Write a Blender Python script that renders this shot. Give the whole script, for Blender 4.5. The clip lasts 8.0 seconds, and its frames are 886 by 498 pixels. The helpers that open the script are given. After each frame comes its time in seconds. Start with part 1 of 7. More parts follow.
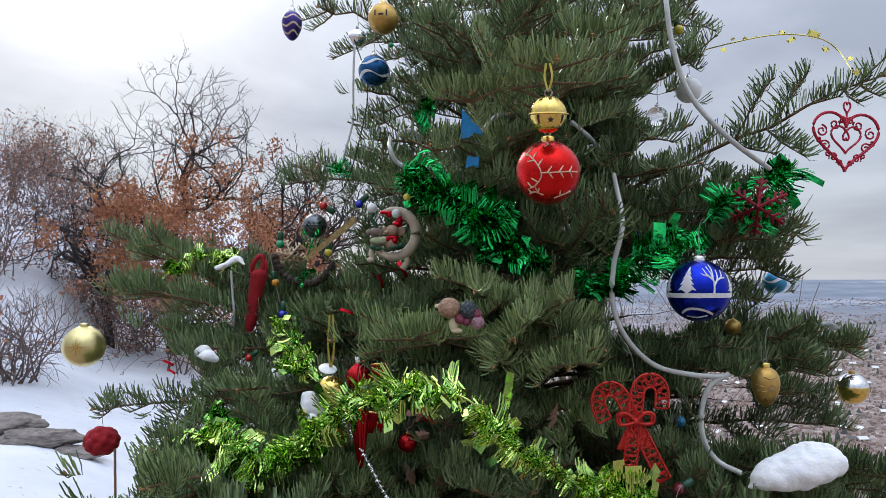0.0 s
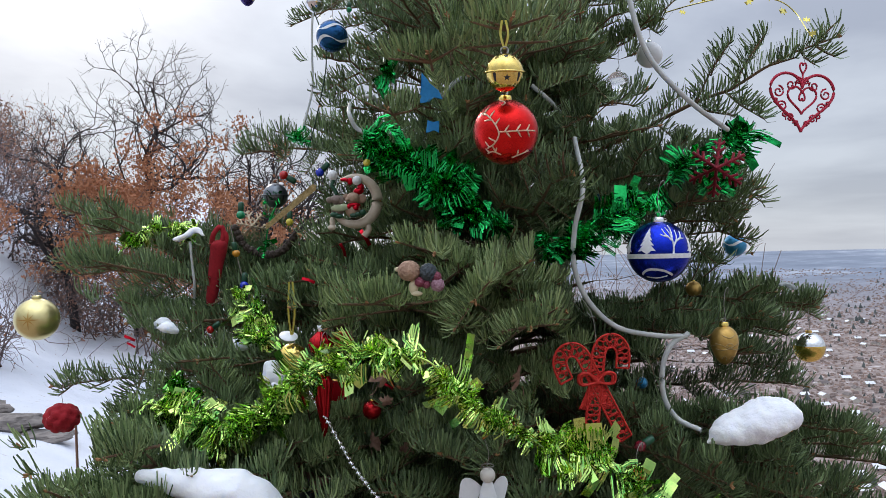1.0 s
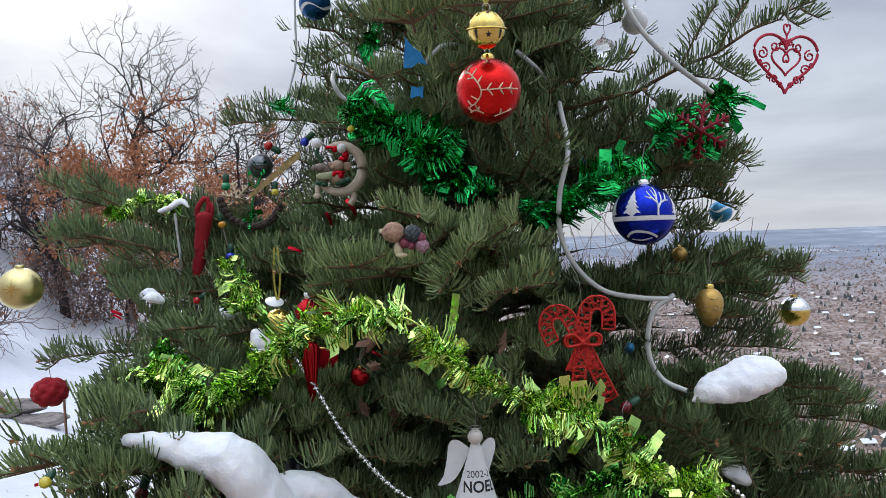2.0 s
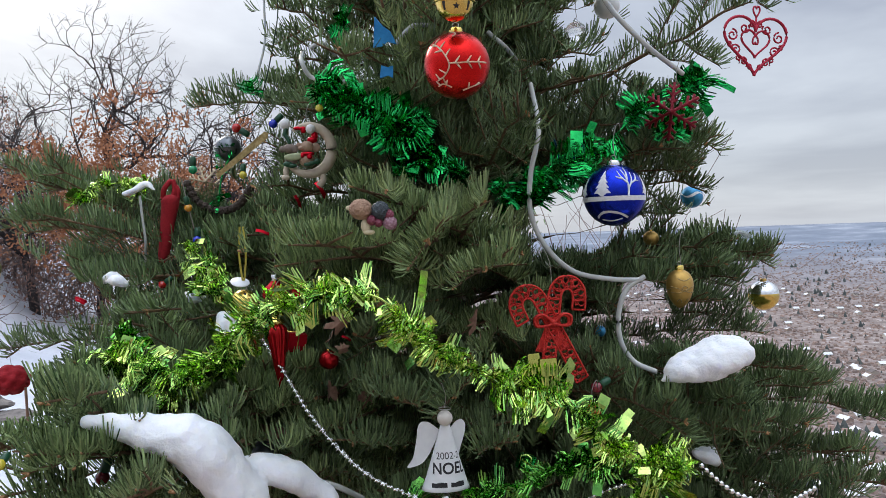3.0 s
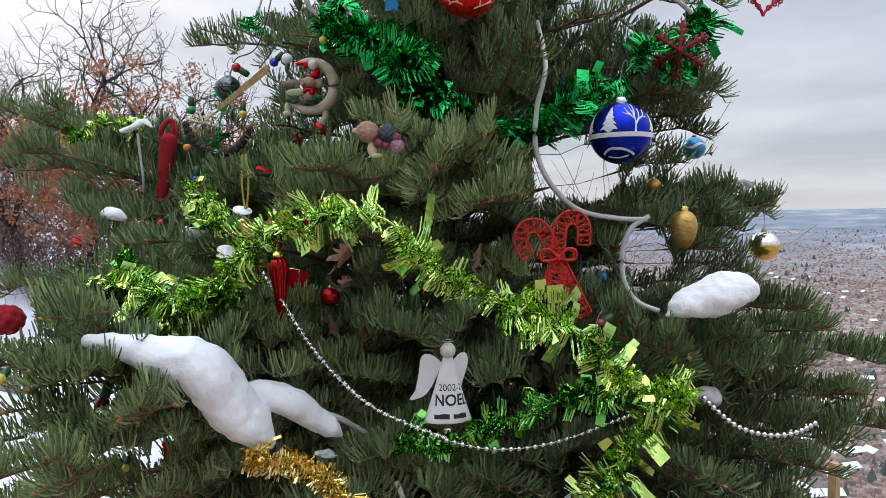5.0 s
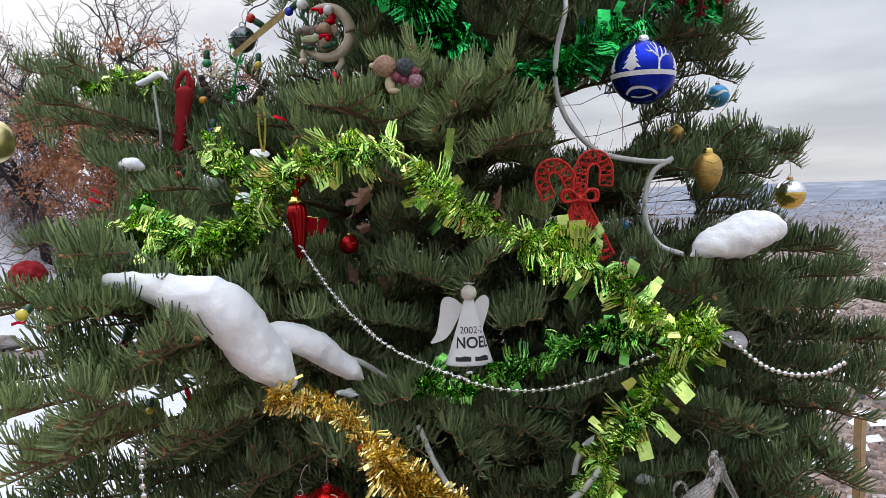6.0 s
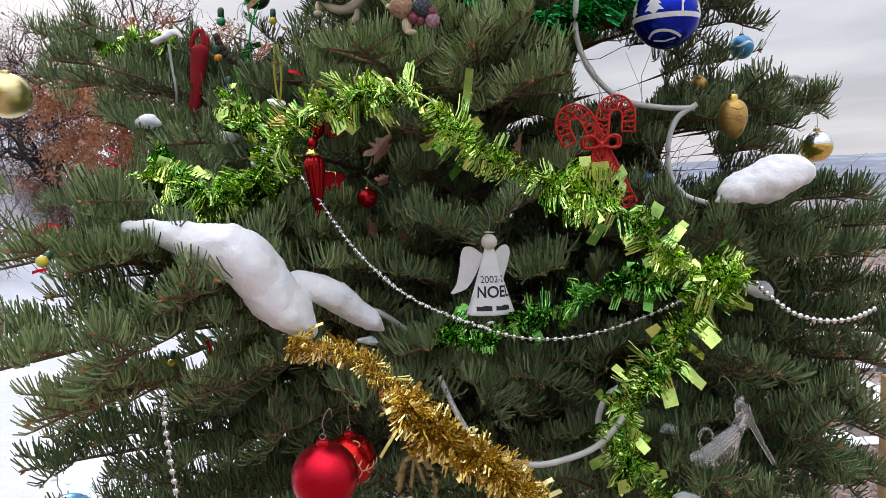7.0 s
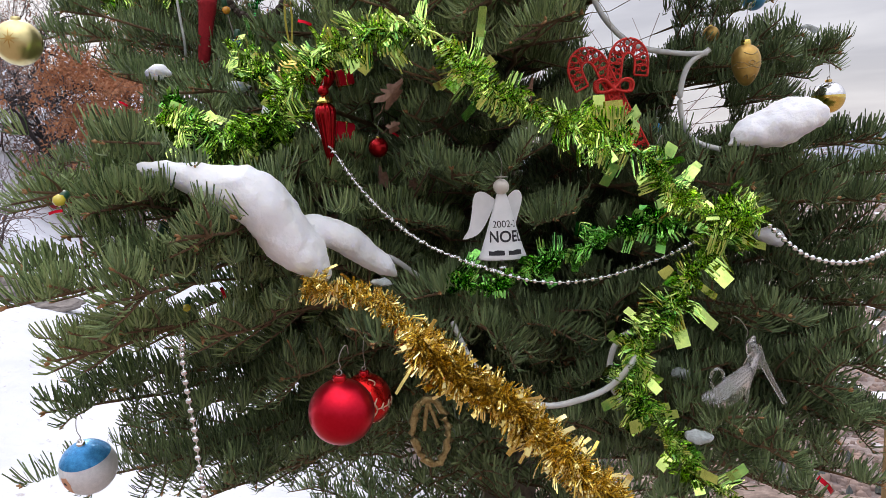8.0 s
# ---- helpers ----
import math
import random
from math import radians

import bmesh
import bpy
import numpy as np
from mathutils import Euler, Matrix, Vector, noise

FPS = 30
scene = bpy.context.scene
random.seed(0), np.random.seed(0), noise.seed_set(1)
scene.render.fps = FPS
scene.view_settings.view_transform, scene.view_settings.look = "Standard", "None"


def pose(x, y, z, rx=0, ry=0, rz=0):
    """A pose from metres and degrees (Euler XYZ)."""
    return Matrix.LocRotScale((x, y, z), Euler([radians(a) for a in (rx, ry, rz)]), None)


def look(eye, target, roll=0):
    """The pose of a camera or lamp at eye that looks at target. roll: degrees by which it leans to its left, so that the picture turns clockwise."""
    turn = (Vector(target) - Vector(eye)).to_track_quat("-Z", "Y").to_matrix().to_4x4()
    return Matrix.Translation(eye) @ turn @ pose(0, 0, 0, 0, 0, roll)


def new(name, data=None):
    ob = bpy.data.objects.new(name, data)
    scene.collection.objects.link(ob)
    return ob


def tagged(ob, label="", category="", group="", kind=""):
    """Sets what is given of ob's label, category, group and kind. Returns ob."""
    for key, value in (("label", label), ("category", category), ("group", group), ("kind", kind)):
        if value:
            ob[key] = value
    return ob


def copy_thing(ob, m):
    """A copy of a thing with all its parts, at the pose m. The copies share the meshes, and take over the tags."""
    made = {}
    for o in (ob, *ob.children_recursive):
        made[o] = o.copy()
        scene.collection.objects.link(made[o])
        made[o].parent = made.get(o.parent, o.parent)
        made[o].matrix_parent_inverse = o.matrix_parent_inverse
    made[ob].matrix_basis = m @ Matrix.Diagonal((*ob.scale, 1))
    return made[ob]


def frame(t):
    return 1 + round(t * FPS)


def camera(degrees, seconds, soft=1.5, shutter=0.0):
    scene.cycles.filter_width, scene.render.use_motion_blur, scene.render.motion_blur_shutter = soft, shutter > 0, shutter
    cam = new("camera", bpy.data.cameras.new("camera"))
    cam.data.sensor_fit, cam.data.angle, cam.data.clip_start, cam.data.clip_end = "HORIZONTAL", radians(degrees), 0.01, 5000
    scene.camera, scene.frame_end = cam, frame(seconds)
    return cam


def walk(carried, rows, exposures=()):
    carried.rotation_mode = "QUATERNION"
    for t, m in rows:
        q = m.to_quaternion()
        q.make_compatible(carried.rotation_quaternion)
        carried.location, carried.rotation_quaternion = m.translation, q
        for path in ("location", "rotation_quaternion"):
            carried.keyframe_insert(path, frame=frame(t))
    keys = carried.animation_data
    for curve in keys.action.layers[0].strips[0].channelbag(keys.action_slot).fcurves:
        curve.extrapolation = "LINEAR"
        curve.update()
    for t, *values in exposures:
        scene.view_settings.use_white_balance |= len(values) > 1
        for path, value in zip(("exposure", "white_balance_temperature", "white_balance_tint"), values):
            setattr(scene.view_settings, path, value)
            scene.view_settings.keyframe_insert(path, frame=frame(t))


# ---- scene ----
cam = camera(62.5, 8.0, soft=0.7)
PATH = [
    (0, (0.024, 0.045, 1.6), (-0.016, 2.043, 1.678), -0.3),
    (0.5, (0.033, 0.053, 1.591), (0.047, 2.052, 1.634), -0.9),
    (1, (0.037, 0.052, 1.583), (0.076, 2.052, 1.598), -1.3),
    (1.5, (0.04, 0.051, 1.57), (0.084, 2.051, 1.553), -1.8),
    (3, (0.053, 0.063, 1.536), (0.178, 2.059, 1.492), -2.0),
    (3.5, (0.056, 0.07, 1.522), (0.21, 2.063, 1.459), -1.8),
    (4, (0.051, 0.073, 1.505), (0.214, 2.065, 1.426), -1.5),
    (4.5, (0.041, 0.07, 1.493), (0.2, 2.062, 1.411), -1.3),
    (6, (0.03, 0.08, 1.431), (0.13, 2.071, 1.271), -1.9),
    (6.5, (0.031, 0.086, 1.414), (0.095, 2.076, 1.226), -2.6),
    (7, (0.026, 0.088, 1.394), (0.076, 2.076, 1.178), -2.7),
    (7.5, (0.021, 0.086, 1.371), (0.055, 2.07, 1.121), -2.8),
    (8, (0.014, 0.081, 1.358), (0.049, 2.061, 1.076), -3.0),
]
EXPOSURES = [(0.0, 0.03, 6550, 11), (1.5, 0.09, 6600, 11), (3.0, 0.14, 6650, 10), (4.5, 0.2, 6750, 10), (6.0, 0.24, 7000, 12), (7.0, 0.27, 7150, 15), (8.0, 0.3, 7250, 17)]
walk(cam, [(t, look(eye, target, roll)) for t, eye, target, roll in PATH], EXPOSURES)

# ---- sky and sun: high thin overcast, the sun veiled ahead and to the left ----
SUN_AZ, SUN_EL = -27.0, 29.0
sun_way = Vector((math.sin(radians(SUN_AZ)) * math.cos(radians(SUN_EL)), math.cos(radians(SUN_AZ)) * math.cos(radians(SUN_EL)), math.sin(radians(SUN_EL))))


def make_world():
    w = bpy.data.worlds.new("overcast_sky")
    scene.world = w
    w.use_nodes = True
    nt = w.node_tree
    nt.nodes.clear()

    def n(kind, **kw):
        nd = nt.nodes.new(kind)
        for k, v in kw.items():
            nd.inputs[k].default_value = v
        return nd

    def math_node(op, a, b=None):
        nd = nt.nodes.new("ShaderNodeMath")
        nd.operation = op
        for i, v in enumerate((a, b)):
            if v is None:
                continue
            if isinstance(v, (int, float)):
                nd.inputs[i].default_value = v
            else:
                nt.links.new(v, nd.inputs[i])
        return nd.outputs[0]

    sky = nt.nodes.new("ShaderNodeTexSky")
    sky.sky_type, sky.sun_disc = "NISHITA", False
    sky.sun_elevation, sky.sun_rotation = radians(SUN_EL), radians(SUN_AZ)
    co = nt.nodes.new("ShaderNodeTexCoord")
    nrm = nt.nodes.new("ShaderNodeVectorMath")
    nrm.operation = "NORMALIZE"
    nt.links.new(co.outputs["Generated"], nrm.inputs[0])
    sep = nt.nodes.new("ShaderNodeSeparateXYZ")
    nt.links.new(nrm.outputs[0], sep.inputs[0])
    up = math_node("MAXIMUM", sep.outputs[2], 0.0)
    den = math_node("ADD", up, 0.12)
    com = nt.nodes.new("ShaderNodeCombineXYZ")
    nt.links.new(math_node("DIVIDE", sep.outputs[0], den), com.inputs[0])
    nt.links.new(math_node("DIVIDE", sep.outputs[1], den), com.inputs[1])
    cl = n("ShaderNodeTexNoise", Scale=0.8, Detail=7.0, Roughness=0.52, Distortion=0.3)
    nt.links.new(com.outputs[0], cl.inputs["Vector"])
    ramp = nt.nodes.new("ShaderNodeValToRGB")
    ramp.color_ramp.elements[0].position, ramp.color_ramp.elements[0].color = 0.36, (0.40, 0.45, 0.56, 1)
    ramp.color_ramp.elements[1].position, ramp.color_ramp.elements[1].color = 0.66, (0.68, 0.75, 0.86, 1)
    nt.links.new(cl.outputs["Fac"], ramp.inputs[0])
    # paler towards the horizon
    hor = math_node("POWER", math_node("SUBTRACT", 1.0, up), 9.0)
    pale = nt.nodes.new("ShaderNodeMixRGB")
    pale.inputs["Color2"].default_value = (0.72, 0.78, 0.87, 1)
    nt.links.new(math_node("MULTIPLY", hor, 0.65), pale.inputs["Fac"])
    nt.links.new(ramp.outputs[0], pale.inputs["Color1"])
    # an overcast sky is brightest overhead
    zen = nt.nodes.new("ShaderNodeMixRGB")
    zen.blend_type = "MULTIPLY"
    zen.inputs["Fac"].default_value = 1.0
    lift = math_node("ADD", math_node("MULTIPLY", math_node("POWER", up, 2.3), 3.6), 0.9)
    lv = nt.nodes.new("ShaderNodeCombineXYZ")
    for i in range(3):
        nt.links.new(lift, lv.inputs[i])
    nt.links.new(pale.outputs[0], zen.inputs["Color1"])
    nt.links.new(lv.outputs[0], zen.inputs["Color2"])
    # the veiled sun behind the cloud
    dot = nt.nodes.new("ShaderNodeVectorMath")
    dot.operation = "DOT_PRODUCT"
    dot.inputs[1].default_value = sun_way
    nt.links.new(nrm.outputs[0], dot.inputs[0])
    d = math_node("MAXIMUM", dot.outputs["Value"], 0.0)
    glow = math_node("ADD", math_node("MULTIPLY", math_node("POWER", d, 60.0), 2.1), math_node("MULTIPLY", math_node("POWER", d, 14.0), 0.06))
    gl = math_node("MULTIPLY", glow, math_node("ADD", math_node("MULTIPLY", cl.outputs["Fac"], 1.2), 0.4))
    gcol = nt.nodes.new("ShaderNodeMixRGB")
    gcol.blend_type = "ADD"
    gcol.inputs["Fac"].default_value = 1.0
    nt.links.new(zen.outputs[0], gcol.inputs["Color1"])
    gv = nt.nodes.new("ShaderNodeCombineXYZ")
    nt.links.new(gl, gv.inputs[0])
    nt.links.new(math_node("MULTIPLY", gl, 0.97), gv.inputs[1])
    nt.links.new(math_node("MULTIPLY", gl, 0.9), gv.inputs[2])
    nt.links.new(gv.outputs[0], gcol.inputs["Color2"])
    b1, b2 = n("ShaderNodeBackground", Strength=0.1), n("ShaderNodeBackground", Strength=0.95)
    nt.links.new(sky.outputs[0], b1.inputs["Color"])
    nt.links.new(gcol.outputs[0], b2.inputs["Color"])
    mix = n("ShaderNodeMixShader", Fac=0.9)
    nt.links.new(b1.outputs[0], mix.inputs[1])
    nt.links.new(b2.outputs[0], mix.inputs[2])
    out = nt.nodes.new("ShaderNodeOutputWorld")
    nt.links.new(mix.outputs[0], out.inputs["Surface"])


make_world()
sun_data = bpy.data.lights.new("sun", "SUN")
sun_data.energy, sun_data.angle, sun_data.color = 1.1, radians(12), (1.0, 0.95, 0.88)
sun = new("sun", sun_data)
sun.matrix_world = look(sun_way * 50, (0, 0, 0))


# ---- materials ----
def mat(name, col, col2=None, rough=0.5, metal=0.0, scale=60.0, bump=0.0, bump_scale=None, island=0.0, coat=0.0, trans=0.0, ior=1.45, sss=0.0, obj_random=0.0, detail=4.0, rough2=None):
    """A principled surface: two colours by noise at two scales, grain as bump, an optional shift per island or object."""
    m = bpy.data.materials.new(name)
    m.use_nodes = True
    nt = m.node_tree
    p = nt.nodes["Principled BSDF"]
    p.inputs["Roughness"].default_value = rough
    p.inputs["Metallic"].default_value = metal
    p.inputs["IOR"].default_value = ior
    p.inputs["Transmission Weight"].default_value = trans
    p.inputs["Coat Weight"].default_value = coat
    p.inputs["Coat Roughness"].default_value = 0.08
    if sss:
        p.inputs["Subsurface Weight"].default_value = sss
        p.inputs["Subsurface Radius"].default_value = (0.012, 0.014, 0.018)
        p.inputs["Subsurface Scale"].default_value = 1.0
    col2 = col2 or tuple(c * 0.8 for c in col)
    co = nt.nodes.new("ShaderNodeTexCoord")
    fine = nt.nodes.new("ShaderNodeTexNoise")
    fine.inputs["Scale"].default_value, fine.inputs["Detail"].default_value = scale, detail
    broad = nt.nodes.new("ShaderNodeTexNoise")
    broad.inputs["Scale"].default_value, broad.inputs["Detail"].default_value = scale * 0.13, 3.0
    for nd in (fine, broad):
        nt.links.new(co.outputs["Object"], nd.inputs["Vector"])
    av = nt.nodes.new("ShaderNodeMath")
    av.operation = "ADD"
    nt.links.new(fine.outputs["Fac"], av.inputs[0])
    nt.links.new(broad.outputs["Fac"], av.inputs[1])
    mr = nt.nodes.new("ShaderNodeMapRange")
    mr.inputs["From Min"].default_value, mr.inputs["From Max"].default_value = 0.7, 1.3
    nt.links.new(av.outputs[0], mr.inputs["Value"])
    fac = mr.outputs[0]
    if island or obj_random:
        src = nt.nodes.new("ShaderNodeNewGeometry").outputs["Random Per Island"] if island else nt.nodes.new("ShaderNodeObjectInfo").outputs["Random"]
        mx = nt.nodes.new("ShaderNodeMix")
        mx.inputs[0].default_value = island or obj_random
        nt.links.new(fac, mx.inputs[2])
        nt.links.new(src, mx.inputs[3])
        fac = mx.outputs[0]
    cm = nt.nodes.new("ShaderNodeMixRGB")
    cm.inputs["Color1"].default_value, cm.inputs["Color2"].default_value = (*col, 1), (*col2, 1)
    nt.links.new(fac, cm.inputs["Fac"])
    nt.links.new(cm.outputs[0], p.inputs["Base Color"])
    if rough2 is not None:
        rm = nt.nodes.new("ShaderNodeMapRange")
        rm.inputs["To Min"].default_value, rm.inputs["To Max"].default_value = rough, rough2
        nt.links.new(broad.outputs["Fac"], rm.inputs["Value"])
        nt.links.new(rm.outputs[0], p.inputs["Roughness"])
    if bump:
        bn = nt.nodes.new("ShaderNodeTexNoise")
        bn.inputs["Scale"].default_value, bn.inputs["Detail"].default_value = bump_scale or scale, 5.0
        nt.links.new(co.outputs["Object"], bn.inputs["Vector"])
        b = nt.nodes.new("ShaderNodeBump")
        b.inputs["Strength"].default_value, b.inputs["Distance"].default_value = 1.0, bump
        nt.links.new(bn.outputs["Fac"], b.inputs["Height"])
        nt.links.new(b.outputs[0], p.inputs["Normal"])
    return m


def glitter(name, col, col2, grain=900.0, rough=0.3, metal=0.7):
    """Fine glitter: tiny facets that each lean their own way."""
    m = mat(name, col, col2, rough=rough, metal=metal, scale=grain)
    nt = m.node_tree
    p = nt.nodes["Principled BSDF"]
    co = nt.nodes.new("ShaderNodeTexCoord")
    v = nt.nodes.new("ShaderNodeTexVoronoi")
    v.inputs["Scale"].default_value = grain
    nt.links.new(co.outputs["Object"], v.inputs["Vector"])
    b = nt.nodes.new("ShaderNodeBump")
    b.inputs["Strength"].default_value, b.inputs["Distance"].default_value = 0.8, 0.0008
    sep = nt.nodes.new("ShaderNodeSeparateColor")
    nt.links.new(v.outputs["Color"], sep.inputs[0])
    nt.links.new(sep.outputs[0], b.inputs["Height"])
    nt.links.new(b.outputs[0], p.inputs["Normal"])
    return m


# shade put into colour: darker needles low and deep, paler fresh ones in front
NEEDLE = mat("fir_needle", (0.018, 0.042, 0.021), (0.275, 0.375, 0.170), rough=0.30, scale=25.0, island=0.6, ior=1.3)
NEEDLE_FRESH_LIT = mat("fir_needle_pale", (0.034, 0.076, 0.032), (0.430, 0.550, 0.240), rough=0.24, scale=25.0, island=0.6, ior=1.5)
FIR_BARK = mat("fir_bark", (0.10, 0.075, 0.055), (0.20, 0.16, 0.12), rough=0.9, scale=120.0, bump=0.002)
TWIG = mat("fir_twig", (0.085, 0.056, 0.032), (0.22, 0.135, 0.072), rough=0.85, scale=150.0, bump=0.0006)
BUD = mat("fir_bud", (0.26, 0.13, 0.05), (0.40, 0.22, 0.10), rough=0.7, scale=200.0)
SNOW = mat("snow", (0.76, 0.78, 0.81), (0.84, 0.85, 0.87), rough=0.8, scale=60.0, bump=0.0012, bump_scale=240.0, sss=0.35)
SNOW_CRUST = mat("icy_snow", (0.48, 0.54, 0.52), (0.66, 0.71, 0.70), rough=0.22, scale=90.0, bump=0.003, bump_scale=160.0, trans=0.55, ior=1.31)
BARE_BARK = mat("oak_bark", (0.028, 0.024, 0.025), (0.065, 0.055, 0.053), rough=0.95, scale=9.0, bump=0.01)
DEAD_LEAF = mat("dead_oak_leaf", (0.30, 0.105, 0.045), (0.48, 0.235, 0.12), rough=0.8, scale=3.0, island=0.6)
WITHERED = mat("withered_leaf", (0.17, 0.095, 0.07), (0.34, 0.195, 0.145), rough=0.85, scale=3.0, island=0.6)
PALE_TWIG = mat("pale_twig", (0.26, 0.21, 0.205), (0.44, 0.37, 0.36), rough=0.95, scale=5.0, island=0.4)
TWIG_GREY = mat("bare_twig", (0.10, 0.074, 0.070), (0.21, 0.155, 0.142), rough=0.95, scale=5.0, island=0.4)
ROCK = mat("rock", (0.10, 0.09, 0.085), (0.24, 0.21, 0.19), rough=0.9, scale=22.0, bump=0.012)


# ---- mesh helpers ----
def mesh_from(name, verts, faces, material, smooth=True):
    """verts (n, 3) and a list of (k, m) index arrays of equal-sided faces."""
    me = bpy.data.meshes.new(name)
    verts = np.asarray(verts, dtype=np.float32)
    me.vertices.add(len(verts))
    me.vertices.foreach_set("co", verts.ravel())
    loops = np.concatenate([f.ravel() for f in faces]).astype(np.int32)
    sizes = np.concatenate([np.full(len(f), f.shape[1]) for f in faces]).astype(np.int32)
    me.loops.add(len(loops))
    me.loops.foreach_set("vertex_index", loops)
    me.polygons.add(len(sizes))
    me.polygons.foreach_set("loop_start", np.concatenate([[0], np.cumsum(sizes)[:-1]]).astype(np.int32))
    me.polygons.foreach_set("use_smooth", np.full(len(sizes), smooth))
    me.update(calc_edges=True)
    me.validate()
    me.materials.append(material)
    return me


def unit(v):
    return v / np.maximum(np.linalg.norm(v, axis=-1, keepdims=True), 1e-9)


class Strips:
    """Gathers many small pieces into one mesh."""

    def __init__(self):
        self.v, self.q, self.n = [], [], 0

    def blades(self, root, way, bend, length, width, side, us=(0.0, 0.35, 0.75, 1.0), ws=(0.7, 1.0, 0.95, 0.3), crinkle=None):
        """Narrow bent blades, one for each row of root."""
        k = len(root)
        rows = []
        for u, w in zip(us, ws):
            c = root + way * (length * u)[:, None] + bend * (length * u * u)[:, None]
            if crinkle is not None:
                c = c + (crinkle.normal(0, 0.0016, (1, 3)) + crinkle.normal(0, 0.0006, c.shape)) * (u > 0)
            h = side * (width * w * 0.5)[:, None]
            rows += [c - h, c + h]
        m = len(rows)
        v = np.stack(rows, 1).reshape(-1, 3)
        base = self.n + np.arange(k)[:, None] * m
        for i in range(len(us) - 1):
            self.q.append(base + np.array([2 * i, 2 * i + 1, 2 * i + 3, 2 * i + 2]))
        self.v.append(v)
        self.n += len(v)

    def folded(self, root, way, bend, length, width, side, us, ws):
        """Needles with a raised rib: three points across at each step."""
        k = len(root)
        rows = []
        rib = np.cross(side, way)
        for u, w in zip(us, ws):
            c = root + way * (length * u)[:, None] + bend * (length * u * u)[:, None]
            h = side * (width * w * 0.5)[:, None]
            rows += [c - h, c + rib * (width * w * 0.55)[:, None], c + h]
        m = len(rows)
        base = self.n + np.arange(k)[:, None] * m
        for i in range(len(us) - 1):
            o = 3 * i
            self.q.append(base + np.array([o, o + 1, o + 4, o + 3]))
            self.q.append(base + np.array([o + 1, o + 2, o + 5, o + 4]))
        self.v.append(np.stack(rows, 1).reshape(-1, 3))
        self.n += k * m

    def tube(self, pts, radii, sides=6, cap=True):
        pts = np.asarray(pts, float)
        radii = np.broadcast_to(np.asarray(radii, float), (len(pts),))
        tan = unit(np.gradient(pts, axis=0))
        ref = np.array([0.0, 0.0, 1.0]) if abs(tan[:, 2]).mean() < 0.8 else np.array([1.0, 0.0, 0.0])
        a = unit(np.cross(tan, ref))
        b = np.cross(tan, a)
        th = np.arange(sides) * 2 * np.pi / sides
        ring = pts[:, None] + radii[:, None, None] * (a[:, None] * np.cos(th)[None, :, None] + b[:, None] * np.sin(th)[None, :, None])
        self.v.append(ring.reshape(-1, 3))
        i, j = np.meshgrid(np.arange(len(pts) - 1), np.arange(sides), indexing="ij")
        jn = (j + 1) % sides
        q = np.stack([i * sides + j, i * sides + jn, (i + 1) * sides + jn, (i + 1) * sides + j], -1).reshape(-1, 4)
        self.q.append(self.n + q)
        if cap and sides in (4, 6, 8):
            for row in (0, len(pts) - 1):
                o = self.n + row * sides
                for s in range(0, sides - 2, 2):
                    self.q.append(np.array([[o, o + s + 1, o + s + 2, o + (s + 3) % sides]]))
        self.n += len(pts) * sides

    def add(self, verts, quads):
        self.v.append(np.asarray(verts, float))
        self.q.append(np.asarray(quads) + self.n)
        self.n += len(verts)

    def mesh(self, name, material, smooth=True):
        return mesh_from(name, np.concatenate(self.v), self.q, material, smooth)


def part(name, me, parent, label="", kind=""):
    """Links mesh data, or a bmesh made into data, as one part under a thing or a part."""
    ob = new(name, me)
    ob.parent = parent
    return tagged(ob, label, kind=kind)


def spline(pts, n):
    """n points on a smooth curve through pts."""
    p = np.asarray(pts, float)
    if len(p) == 2:
        return p[0] + (p[1] - p[0]) * np.linspace(0, 1, n)[:, None]
    q = np.vstack([2 * p[0] - p[1], p, 2 * p[-1] - p[-2]])
    out = []
    for s in np.linspace(0, len(p) - 1 - 1e-6, n):
        i, u = int(s), s - int(s)
        a, b, c, d = q[i:i + 4]
        out.append(0.5 * (2 * b + (c - a) * u + (2 * a - 5 * b + 4 * c - d) * u * u + (3 * b - a - 3 * c + d) * u ** 3))
    return np.array(out)


# room that each hanging thing takes in the foliage: centre and radius
ROOM = []
UP = np.array([0.0, 0.0, 1.0])


# ---- ornament materials ----
RED_SATIN = mat("red_satin_paint", (0.62, 0.012, 0.012), (0.70, 0.02, 0.018), rough=0.24, metal=0.93, scale=300.0, rough2=0.30)
RED_MATT = mat("red_matt_paint", (0.50, 0.008, 0.02), (0.58, 0.012, 0.03), rough=0.30, metal=0.93, scale=300.0)
RED_GLOSS = mat("red_gloss_glass", (0.42, 0.006, 0.012), (0.5, 0.01, 0.015), rough=0.12, metal=0.7, scale=200.0)
BLUE_SATIN = mat("blue_satin_paint", (0.006, 0.022, 0.36), (0.01, 0.03, 0.45), rough=0.22, metal=0.9, scale=300.0)
TEAL_BLUE = mat("teal_blue_paint", (0.008, 0.07, 0.20), (0.012, 0.10, 0.26), rough=0.25, metal=0.7, scale=250.0)
SKY_BLUE = mat("sky_blue_paint", (0.03, 0.22, 0.42), (0.05, 0.28, 0.5), rough=0.3, metal=0.4, scale=250.0)
GOLD = mat("polished_gold", (0.80, 0.56, 0.13), (0.86, 0.64, 0.20), rough=0.10, metal=1.0, scale=120.0, rough2=0.2)
GOLD_PALE = mat("pale_gold_paint", (0.62, 0.53, 0.24), (0.72, 0.62, 0.30), rough=0.22, metal=0.95, scale=160.0, rough2=0.35)
